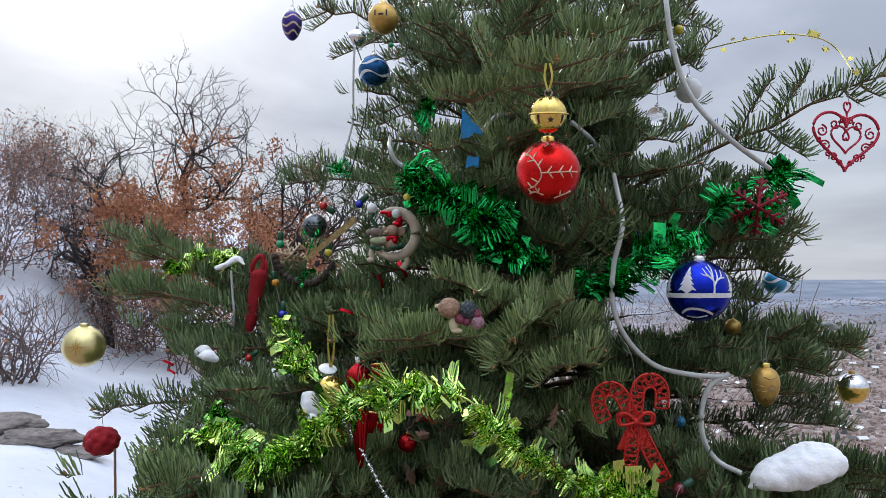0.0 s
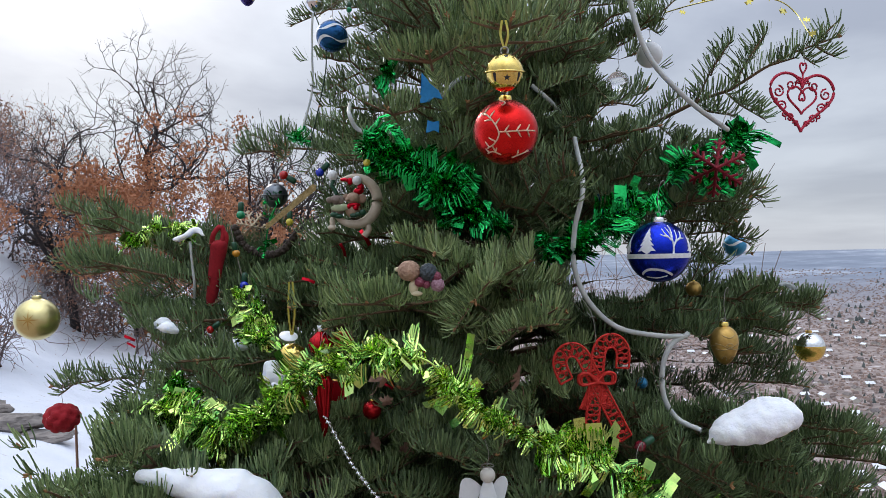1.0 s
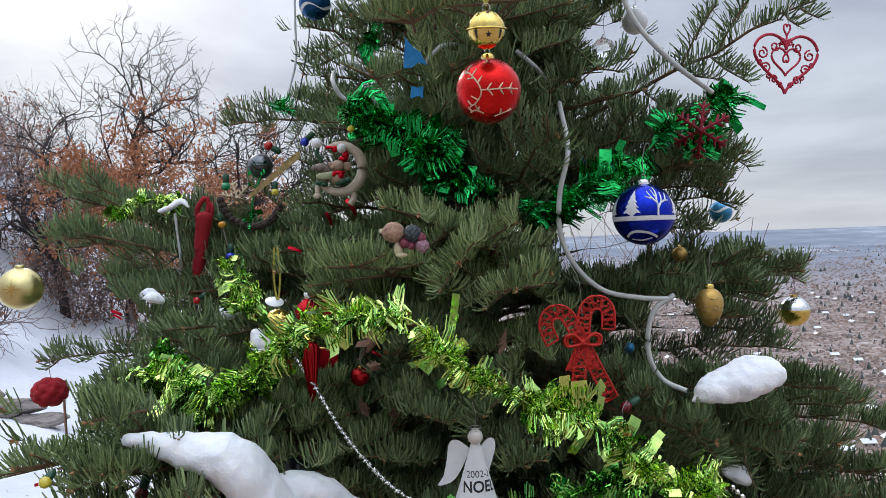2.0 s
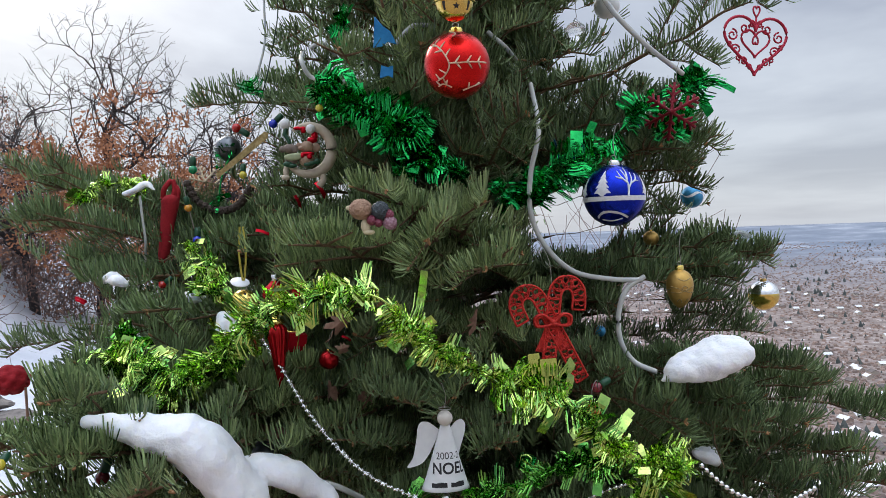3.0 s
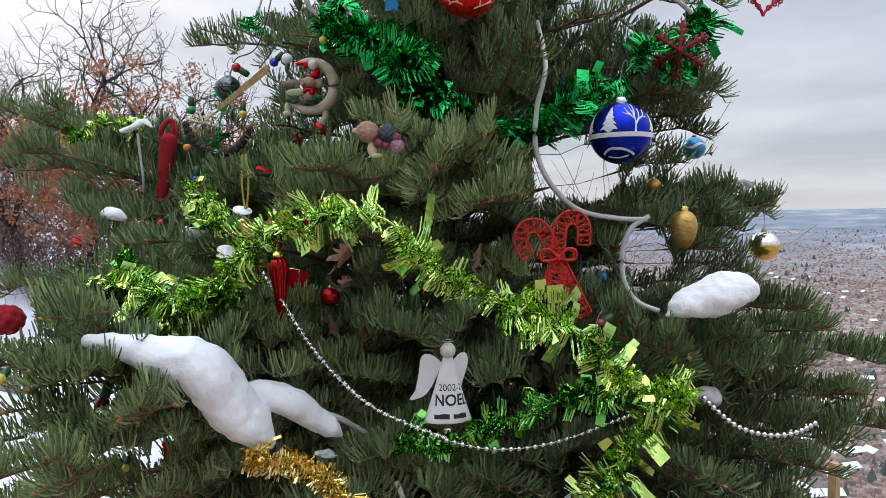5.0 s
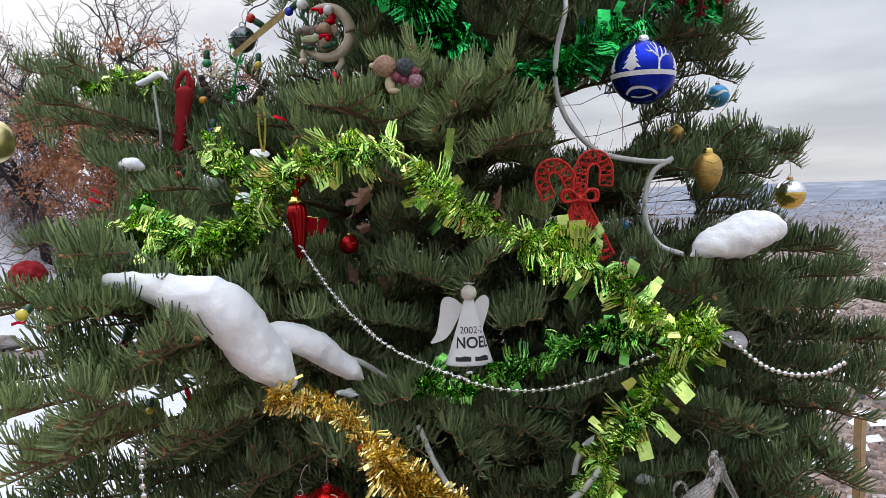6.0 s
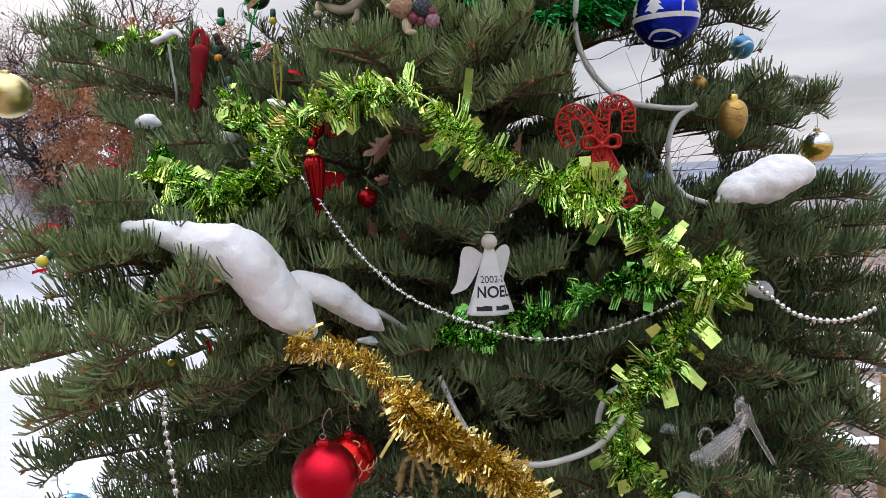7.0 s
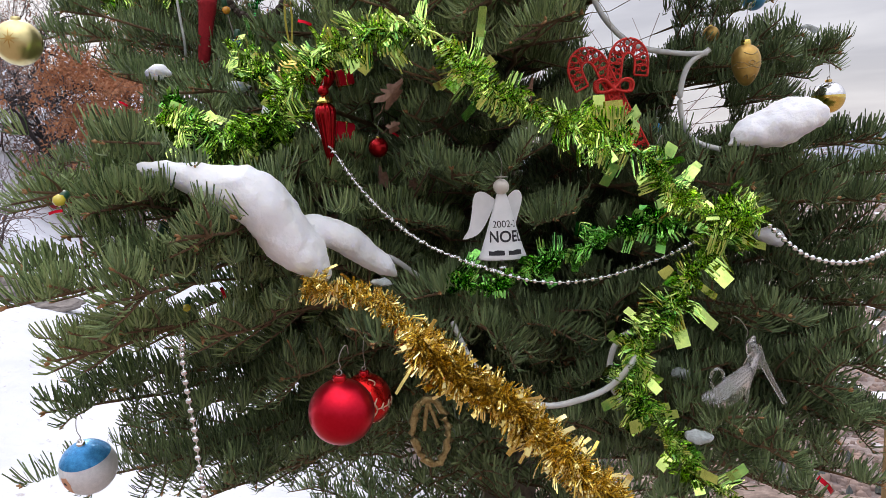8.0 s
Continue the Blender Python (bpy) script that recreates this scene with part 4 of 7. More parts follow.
# blue felt star and a blue scrap below it
k = 0.0008
felt = thing("felt_star", (0.044, 1.130, 1.827), "bright blue felt cut-out deep in the needles", "ornament", "", (0, -8, 15), 0.018)
part("felt", plate([(-22 * k, -22 * k), (-14 * k, 6 * k), (-10 * k, 32 * k), (2 * k, 14 * k), (14 * k, 4 * k), (22 * k, -20 * k), (6 * k, -14 * k), (-6 * k, -22 * k)], 0.003, BLUE_CARD, "felt"), felt)
felt2 = thing("felt_scrap", (0.047, 1.130, 1.772), "small bright blue felt scrap among needles", "ornament", "", (0, 6, -10), 0.012)
part("felt", plate([(-12 * k, -12 * k), (-11 * k, 12 * k), (0, 9 * k), (11 * k, 12 * k), (12 * k, -10 * k), (3 * k, -6 * k)], 0.003, BLUE_CARD, "felt"), felt2)

# ball with a blue glitter cap
k = 0.0007
santa = thing("painted_ball", (-0.451, 1.005, 0.963), "white frosted ball with a blue glitter cap and peach patch", "ornament", "baubles on the fir", (12, -8, 20), 0.036)
part("body", lathe(ball_profile(51 * k, 28), WHITE_GLITTER, "body", 48), santa)
part("glitter_cap", lathe(ball_profile(51.6 * k, 12, 28, 89), BLUE_GLITTER, "glitter_cap", 40), santa, "blue glitter cap")
part("painted_patch", ball_patch([[(-58, -28), (-40, -30), (-36, 0), (-44, 14), (-62, 10)]], 51 * k, SKIN_PAINT, "painted_patch"), santa, "peach painted patch")
part("painted_mark", ball_patch([[(-54, -4), (-46, -4), (-46, 2), (-54, 2)]], 51.3 * k, INK, "painted_mark"), santa, "small dark mark")
cap(santa, 50 * k, 8 * k, SILVER, 0.03)

# clear glass slipper
k = 0.0006
shoe = thing("glass_slipper", (0.363, 0.871, 1.088), "clear moulded high-heeled slipper hung on a limb", "ornament", "", (0, 0, 0), 0.045)
sole = spline([(-78 * k, 0, -62 * k), (-42 * k, 0, -64 * k), (-6 * k, 0, -40 * k), (13 * k, 0, 0), (22 * k, 0, 30 * k)], 26)
w = np.interp(np.linspace(0, 1, 26), [0, 0.2, 0.55, 0.8, 1], [10, 19, 12, 13, 10]) * k
st = Strips()
for dz in (0, 3 * k):
    st.add(np.concatenate([sole + np.stack([0 * w, -w, 0 * w + dz], 1), sole + np.stack([0 * w, w, 0 * w + dz], 1)]), [(i, i + 1, 27 + i, 26 + i) for i in range(25)])
part("sole", st.mesh("sole", CLEAR), shoe)


def clear_limb(name, path, radii, label=""):
    q = spline([(a * k, b * k, c * k) for a, b, c in path], 20)
    r = np.interp(np.linspace(0, 1, 20), np.linspace(0, 1, len(radii)), radii) * k
    st = Strips()
    st.tube(q, r, 12, cap=False)
    return part(name, st.mesh(name, CLEAR), shoe, label)


clear_limb("heel", [(20, 0, 46), (33, 0, 12), (54, 0, -30), (76, 0, -70)], [9, 6.5, 5, 4.5], "slim clear heel")
clear_limb("heel_cup", [(16, 0, 66), (10, 0, 50), (16, 0, 28), (24, 0, 4)], [3, 11, 13, 8], "curved clear heel cup")
for sgn in (-1, 1):
    clear_limb("strap", [(18, sgn * 8, 34), (6, sgn * 14, 4), (-2, sgn * 14, -30), (-4, sgn * 12, -58)], [4, 5, 4, 3])
vamp = part("vamp", blobs(kb((-68, 0, -50, 16, 16, 14)), CLEAR, "vamp"), shoe, "rounded clear toe")
for b in np.linspace(-70, 70, 11):
    st = Strips()
    y = math.sin(radians(b)) * 20 * k
    h = math.cos(radians(b)) * 30 * k
    st.tube(spline([(-78 * k, y * 0.5, -56 * k), (-56 * k, y, -60 * k + h * 0.9), (-26 * k, y * 0.9, -42 * k + h * 1.1), (8 * k, y * 0.6, -14 * k + h * 0.9)], 14), np.linspace(2.0, 3.2, 14) * k, 6)
    part("rib", st.mesh("rib", CLEAR), vamp)
part("bow", tube_mesh([ring(13 * k, 0, 18) * np.array([1, 1, 1.6]) + np.array([-54 * k, 0, -14 * k])], 3 * k, CLEAR, "bow", 6), shoe)
hook(shoe, 64 * k, 0.02, -0.006)

# gold glitter wreath
k = 0.0007
wreath = thing("glitter_wreath", (0.002, 0.982, 0.992), "dull gold glitter loop with a dangling bow", "ornament", "", (0, -4, 14), 0.03)
q = ring(32 * k, 0, 40) * np.array([1, 1, 1.95])
q += np.random.default_rng(3).normal(0, 0.0012, q.shape)
part("loop", (lambda s: (s.tube(q, 6.5 * k * np.random.default_rng(4).uniform(0.7, 1.3, 40), 8), s.mesh("wreath_loop", GOLD_GLITTER))[1])(Strips()), wreath)
for a in (-6, 6):
    part("tail", tube_mesh([spline([(0, -4 * k, 60 * k), (a * k, -6 * k, 40 * k), (a * 2.2 * k, -6 * k, 8 * k)], 10)], 4 * k, GOLD_GLITTER, "tail", 6), wreath)
hook(wreath, 62 * k, 0.03)

# small gift and red bits deep in the tree
def parcel(place, s, material, trim, label, turn):
    ob = thing("gift_box_ornament", place, label, "ornament", "tiny parcels", turn)
    bm = bmesh.new()
    bmesh.ops.create_cube(bm, size=s)
    bmesh.ops.bevel(bm, geom=bm.edges[:], offset=s * 0.06, segments=2, affect="EDGES")
    me = bpy.data.meshes.new("box")
    bm.to_mesh(me)
    bm.free()
    me.materials.append(material)
    part("box", me, ob)
    h = s * 0.515
    part("ribbon", tube_mesh([np.array([(h, 0, h), (h, 0, -h), (-h, 0, -h), (-h, 0, h), (h, 0, h)]), np.array([(0, h, h), (0, h, -h), (0, -h, -h), (0, -h, h), (0, h, h)])], s * 0.06, trim, "ribbon", 4), ob)
    return ob


parcel((0.204, 0.963, 1.246), 0.0182, FOIL_EMERALD, FOIL_LIME, "tiny green foil parcel with a ribbon", (10, 8, 25))
parcel((-0.104, 1.150, 1.383), 0.0287, RED_MATT, GOLD, "tiny red parcel with gold trim in the shade", (0, 10, 30))
parcel((-0.095, 1.150, 1.460), 0.0219, RED_MATT, GOLD, "tiny red parcel in the shade", (0, -8, 20))


def ribbon_scrap(place, length, material, label, turn):
    ob = thing("ribbon_scrap", place, label, "ribbon", "red ribbon scraps", turn)
    length *= 0.8
    w = length * 0.22
    part("strip", plate([(-length / 2, -w / 2), (0, -w * 0.2), (length / 2, -w / 2), (length / 2, w / 2), (0, w * 0.7), (-length / 2, w / 2)], 0.0012, material, "strip", lambda a, b: 22 * a * a + 0.3 * b), ob)
    return ob


for place, ln, turn in (((-0.103, 1.250, 1.593), 0.0313, (0, 70, 20)), ((-0.153, 1.200, 1.547), 0.0265, (0, 20, 0)), ((-0.451, 1.250, 1.447), 0.0184, (0, 30, 0)), ((-0.556, 1.500, 1.432), 0.0290, (0, 25, 0)),
                        ((-0.070, 1.280, 1.614), 0.0378, (0, 60, 0)), ((0.330, 0.986, 1.152), 0.0172, (0, 40, 0)), ((-0.369, 0.839, 1.310), 0.0181, (0, -10, 0)), ((-0.254, 1.005, 1.184), 0.0219, (0, 75, 0)),
                        ((0.483, 0.913, 0.920), 0.0343, (0, 50, 0)), ((-0.031, 1.200, 1.378), 0.0194, (0, 30, 0))):
    ribbon_scrap(place, ln, RED_MATT, "scrap of red satin ribbon caught in needles", turn)


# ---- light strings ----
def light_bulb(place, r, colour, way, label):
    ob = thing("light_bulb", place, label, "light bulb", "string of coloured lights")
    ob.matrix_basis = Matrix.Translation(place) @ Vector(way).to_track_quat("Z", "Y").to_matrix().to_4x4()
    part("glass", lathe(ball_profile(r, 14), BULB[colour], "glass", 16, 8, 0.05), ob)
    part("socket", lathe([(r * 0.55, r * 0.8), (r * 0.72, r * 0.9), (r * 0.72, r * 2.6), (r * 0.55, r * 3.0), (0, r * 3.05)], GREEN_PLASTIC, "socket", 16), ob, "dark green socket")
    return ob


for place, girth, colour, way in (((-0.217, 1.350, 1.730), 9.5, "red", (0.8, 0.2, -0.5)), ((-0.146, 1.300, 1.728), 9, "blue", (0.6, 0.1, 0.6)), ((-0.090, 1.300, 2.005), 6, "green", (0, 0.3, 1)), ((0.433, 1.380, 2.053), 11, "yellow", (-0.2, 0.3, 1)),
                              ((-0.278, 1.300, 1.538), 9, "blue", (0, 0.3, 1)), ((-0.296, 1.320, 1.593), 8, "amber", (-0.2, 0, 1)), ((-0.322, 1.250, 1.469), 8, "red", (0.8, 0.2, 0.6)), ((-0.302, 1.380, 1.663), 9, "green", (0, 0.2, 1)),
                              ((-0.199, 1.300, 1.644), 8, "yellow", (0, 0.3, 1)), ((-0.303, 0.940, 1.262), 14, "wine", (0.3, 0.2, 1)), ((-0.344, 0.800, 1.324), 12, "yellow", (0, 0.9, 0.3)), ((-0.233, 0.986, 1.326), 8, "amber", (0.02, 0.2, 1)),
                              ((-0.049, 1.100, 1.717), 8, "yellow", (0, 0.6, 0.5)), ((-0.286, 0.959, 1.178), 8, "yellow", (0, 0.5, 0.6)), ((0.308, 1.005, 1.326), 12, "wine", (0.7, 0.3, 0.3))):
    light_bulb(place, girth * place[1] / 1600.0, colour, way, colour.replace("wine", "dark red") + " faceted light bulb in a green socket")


def cord(pts, radius, material, name, label, category, n=40, sides=6):
    for p in spline(pts, 20):
        ROOM.append((p, radius + 0.004))
    return tagged(new(name, tube_mesh([spline(pts, n)], radius, material, name, sides)), label, category)


cord([(-0.154, 1.300, 2.016), (-0.131, 1.300, 1.936), (-0.141, 1.300, 1.857), (-0.174, 1.320, 1.761), (-0.219, 1.360, 1.746), (-0.233, 1.370, 1.716)], 0.0011, GREEN_CORD, "cable", "thin dark green light cord through the limbs", "cord")
cord([(-0.168, 1.420, 2.067), (-0.172, 1.420, 2.012), (-0.173, 1.420, 1.958), (-0.174, 1.420, 1.898), (-0.187, 1.420, 1.847), (-0.197, 1.400, 1.803)], 0.0022, TUBE_WHITE, "cable", "thin white hose hanging beside the limbs", "cord")
cord([(-0.073, 1.420, 2.027), (-0.071, 1.420, 2.009), (-0.053, 1.380, 1.976)], 0.0022, TUBE_WHITE, "cable", "short loop of thin white hose", "cord")
cord([(-0.368, 1.300, 1.615), (-0.365, 1.300, 1.574), (-0.362, 1.300, 1.539), (-0.374, 1.330, 1.504)], 0.0023, TUBE_WHITE, "cable", "thin white hose below the snowy limb", "cord")
cord([(-0.308, 1.330, 1.643), (-0.300, 1.330, 1.603), (-0.289, 1.330, 1.553), (-0.275, 1.330, 1.503), (-0.273, 1.330, 1.454), (-0.247, 1.200, 1.424)], 0.0011, WIRE, "cable", "thin pale light cord beside the red pepper", "cord")

# ---- the milky rope light ----
TUBE_LABEL = "milky white rope light tube looping over the limbs"
for path in ([(0.325, 1.100, 2.053), (0.318, 1.060, 1.987), (0.326, 1.060, 1.923), (0.350, 1.060, 1.851), (0.402, 1.060, 1.791), (0.474, 1.100, 1.754)],
             [(0.261, 1.150, 1.754), (0.255, 1.070, 1.675), (0.242, 1.070, 1.616), (0.240, 1.070, 1.561), (0.259, 1.070, 1.513), (0.298, 1.070, 1.476), (0.352, 1.070, 1.463), (0.396, 1.070, 1.460)],
             [(0.399, 1.070, 1.465), (0.372, 1.070, 1.447), (0.360, 1.070, 1.412), (0.363, 1.070, 1.373), (0.381, 1.070, 1.345), (0.406, 1.051, 1.333)],
             [(-0.087, 1.250, 1.832), (-0.083, 1.200, 1.807), (-0.069, 1.200, 1.782), (-0.034, 1.200, 1.773), (0.007, 1.230, 1.786)],
             [(-0.074, 1.240, 1.836), (-0.064, 1.240, 1.842), (-0.050, 1.240, 1.842), (-0.036, 1.270, 1.833)],
             [(0.037, 0.986, 1.135), (0.058, 0.959, 1.090), (0.083, 0.894, 1.074), (0.135, 0.894, 1.052), (0.181, 0.894, 1.057), (0.218, 0.894, 1.073), (0.245, 0.894, 1.105), (0.272, 0.959, 1.114)],
             [(0.239, 0.940, 1.033), (0.227, 0.940, 1.057), (0.226, 0.940, 1.086), (0.237, 0.940, 1.113), (0.271, 0.986, 1.112)],
             [(-0.075, 0.986, 1.231), (-0.037, 0.986, 1.222), (-0.004, 1.023, 1.190)], [(0.061, 1.200, 1.830), (0.088, 1.200, 1.857), (0.114, 1.240, 1.870)], [(0.205, 1.200, 1.847), (0.231, 1.200, 1.824), (0.257, 1.240, 1.811)]):
    cord(path, 0.0037, TUBE_WHITE, "rope_light", TUBE_LABEL, "rope light", 40, 10)


ROOM += [((0.554, 1.100, 1.806), 0.03), ((0.610, 1.100, 1.805), 0.03), ((0.582, 1.100, 1.814), 0.03), ((0.561, 1.100, 1.781), 0.03), ((0.602, 1.100, 1.781), 0.03), ((0.581, 1.100, 1.756), 0.03)]


# ---- tinsel ----
def tinsel(path, material, label, flaps, width, length, strips=9, loft=1.0, seed=1, tabs=0.55, core=0.0015, room=0.012):
    """A garland: a twisted core and hundreds of slit foil flaps that lie along and stand off it."""
    rnd = np.random.default_rng(seed)
    pts = spline(path, 90)
    for p in pts[::4]:
        ROOM.append((p, room))
    ob = tagged(new("tinsel_garland"), label, "garland", "tinsel garlands")
    c = Strips()
    c.tube(pts, core, 6)
    part("core", c.mesh("core", material), ob)
    st = Strips()
    tan = unit(np.gradient(pts, axis=0))
    clump = rnd.uniform(0, 89, max(6, flaps // 7))
    for f in range(flaps):
        s = np.clip(clump[rnd.integers(len(clump))] + rnd.normal(0, 1.6), 0, 88.9) if rnd.random() < 0.55 else rnd.uniform(0, 89)
        i = int(s)
        o = pts[i] + (pts[i + 1] - pts[i]) * (s - i)
        t = tan[i]
        out = rnd.normal(0, 1, 3)
        out[1] -= 0.4
        out = unit(out - t * out.dot(t))
        way = unit(out * rnd.uniform(0.6, 1.0) + t * rnd.normal(0, 0.42))
        side = unit(np.cross(way, unit(rnd.normal(0, 1, 3))) * 0.55 + t * 0.8)
        side = unit(side - way * side.dot(way))
        w = width * rnd.uniform(0.8, 1.4)
        ln = length * rnd.uniform(0.65, 1.3)
        offs = (np.arange(strips) + 0.5) / strips - 0.5
        root = o - way * ln * 0.25 + side * (offs * w)[:, None]
        nrm = np.cross(side, way)
        curl = nrm * np.clip(rnd.normal(0, 0.6 * loft), -1.1, 1.1) + np.array([0, 0, -0.10])
        bend = curl + rnd.normal(0, 0.045, (strips, 3))
        ways = unit(way + rnd.normal(0, 0.02, (strips, 3)))
        st.blades(root, ways, bend, np.full(strips, ln) * rnd.uniform(0.9, 1.06, strips), np.full(strips, w / strips * 0.97), unit(np.tile(side, (strips, 1)) + nrm * rnd.normal(0, 0.55, (strips, 1))), (0.0, 0.25, 0.5, 0.75, 1.0), (0.9, 1.0, 1.0, 1.0, 0.95), rnd)
        if rnd.random() < tabs:
            e = o - way * ln * 0.25 + way * ln * 0.8 + curl * ln * 0.64
            d = unit(way + 1.6 * curl)
            tl = ln * rnd.uniform(0.3, 0.6)
            st.blades(e[None], d[None], (curl * 1.1)[None], np.array([tl]), np.array([w * rnd.uniform(0.55, 0.9)]), side[None], (0.0, 0.33, 0.66, 1.0), (1.0, 1.0, 1.0, 0.96))
    part("fringe", st.mesh("fringe", material, False), ob, "slit foil fringe", "stuff")
    return ob


LIME = "bright lime green foil tinsel garland draped over limbs"
tinsel([(-0.320, 0.977, 1.405), (-0.264, 0.959, 1.395), (-0.210, 0.950, 1.378), (-0.169, 0.950, 1.396), (-0.141, 0.931, 1.426), (-0.101, 0.894, 1.454), (-0.057, 0.867, 1.471), (-0.009, 0.848, 1.477), (0.034, 0.839, 1.468), (0.064, 0.848, 1.432)], FOIL_LIME, LIME, 165, 0.0150, 0.0260, 10, 1.6, seed=3, tabs=0.35)
tinsel([(0.061, 0.848, 1.436), (0.098, 0.848, 1.404), (0.132, 0.848, 1.389), (0.187, 0.858, 1.365), (0.237, 0.867, 1.344), (0.273, 0.867, 1.307), (0.310, 0.867, 1.273), (0.374, 0.876, 1.261)], FOIL_LIME, LIME, 165, 0.0150, 0.0260, 10, 1.6, seed=4, tabs=0.35)
GREEN = "dark green foil tinsel garland lying in the needles"
tinsel([(0.039, 0.977, 1.195), (0.087, 0.968, 1.183), (0.150, 0.959, 1.210), (0.200, 0.931, 1.231), (0.254, 0.931, 1.252), (0.301, 0.913, 1.255)], FOIL_LEAF, GREEN, 127, 0.0140, 0.0220, 9, 1.3, seed=5, tabs=0.3)
tinsel([(0.355, 0.885, 1.255), (0.330, 0.894, 1.229), (0.304, 0.894, 1.188), (0.281, 0.894, 1.150), (0.245, 0.894, 1.112), (0.231, 0.894, 1.079), (0.254, 0.894, 1.047), (0.287, 0.894, 0.992), (0.327, 0.894, 0.948), (0.365, 0.858, 0.922)], FOIL_LIME, LIME, 165, 0.0150, 0.0260, 10, 1.6, seed=6, tabs=0.35)
EMERALD = "shiny emerald foil tinsel bunched in the fir"
tinsel([(-0.046, 1.120, 1.744), (-0.030, 1.100, 1.728), (-0.004, 1.080, 1.722), (0.041, 1.080, 1.705), (0.068, 1.080, 1.673), (0.096, 1.080, 1.641), (0.149, 1.120, 1.625)], FOIL_EMERALD, EMERALD, 126, 0.0200, 0.0290, 10, 1.3, seed=7, tabs=0.25)
tinsel([(-0.041, 1.100, 1.757), (0.008, 1.100, 1.716), (0.056, 1.051, 1.679), (0.089, 1.080, 1.697), (0.081, 1.100, 1.650), (0.057, 1.100, 1.625)], FOIL_EMERALD, EMERALD, 72, 0.0200, 0.0290, 10, 1.3, seed=17, tabs=0.25)
tinsel([(0.203, 1.150, 1.609), (0.227, 1.100, 1.576), (0.251, 1.100, 1.600), (0.289, 1.120, 1.633), (0.339, 1.150, 1.659), (0.332, 1.100, 1.616)], FOIL_EMERALD, EMERALD, 81, 0.0200, 0.0290, 10, 1.3, seed=8, tabs=0.25)
tinsel([(0.313, 1.120, 1.616), (0.356, 1.150, 1.633), (0.390, 1.150, 1.676), (0.442, 1.150, 1.718), (0.475, 1.150, 1.675), (0.501, 1.150, 1.735), (0.559, 1.200, 1.781)], FOIL_EMERALD, EMERALD, 72, 0.0190, 0.0270, 10, 1.3, seed=9, tabs=0.25)
tinsel([(-0.517, 1.380, 1.604), (-0.476, 1.380, 1.633), (-0.428, 1.380, 1.643), (-0.387, 1.380, 1.628)], FOIL_LIME, GREEN, 59, 0.0140, 0.0220, 9, 1.3, seed=10, tabs=0.3)
tinsel([(-0.282, 1.270, 1.536), (-0.254, 1.220, 1.512), (-0.203, 1.150, 1.487), (-0.210, 1.120, 1.465), (-0.242, 1.150, 1.474)], FOIL_LIME, GREEN, 76, 0.0140, 0.0220, 9, 1.3, seed=15, tabs=0.3)
tinsel([(-0.314, 0.986, 1.395), (-0.275, 0.986, 1.373), (-0.225, 0.986, 1.357), (-0.194, 0.986, 1.377), (-0.160, 0.986, 1.390), (-0.135, 0.986, 1.417)], FOIL_LIME, GREEN, 127, 0.0140, 0.0220, 9, 1.3, seed=16, tabs=0.3)
tinsel([(-0.300, 0.996, 1.425), (-0.274, 0.996, 1.403), (-0.292, 0.996, 1.375), (-0.255, 0.996, 1.353)], FOIL_LEAF, GREEN, 59, 0.0150, 0.0250, 6, seed=18, tabs=0.3)
tinsel([(-0.192, 1.300, 1.790), (-0.176, 1.300, 1.784), (-0.160, 1.300, 1.780)], FOIL_EMERALD, "small tuft of emerald foil caught in needles", 9, 0.0140, 0.0220, 9, 1.3, seed=11, tabs=0.3)
tinsel([(-0.046, 1.300, 1.884), (-0.034, 1.300, 1.892), (-0.020, 1.300, 1.896)], FOIL_EMERALD, "small tuft of emerald foil caught in needles", 9, 0.0140, 0.0220, 9, 1.3, seed=21, tabs=0.3)
tinsel([(-0.237, 1.330, 1.699), (-0.223, 1.330, 1.689), (-0.241, 1.330, 1.642), (-0.248, 1.330, 1.595)], FOIL_EMERALD, EMERALD, 14, 0.010, 0.022, seed=12, tabs=0.25)
GOLDEN = "gold foil tinsel garland hanging across the lower limbs"
tinsel([(-0.123, 0.876, 1.216), (-0.094, 0.867, 1.207), (-0.064, 0.867, 1.202), (-0.033, 0.848, 1.188), (-0.009, 0.820, 1.166), (0.007, 0.820, 1.144)], FOIL_GOLD, GOLDEN, 310, 0.0055, 0.021, 4, 0.5, seed=13, tabs=0.12)
tinsel([(-0.006, 0.810, 1.163), (0.024, 0.810, 1.134), (0.058, 0.810, 1.108), (0.087, 0.810, 1.088), (0.115, 0.810, 1.058), (0.150, 0.810, 1.021), (0.185, 0.810, 0.984), (0.209, 0.810, 0.951)], FOIL_GOLD, GOLDEN, 1150, 0.0055, 0.029, 4, 0.5, seed=14, tabs=0.12)


# ---- bead garlands ----
BEAD = lathe(ball_profile(1.0, 9), SILVER, "bead", 12)


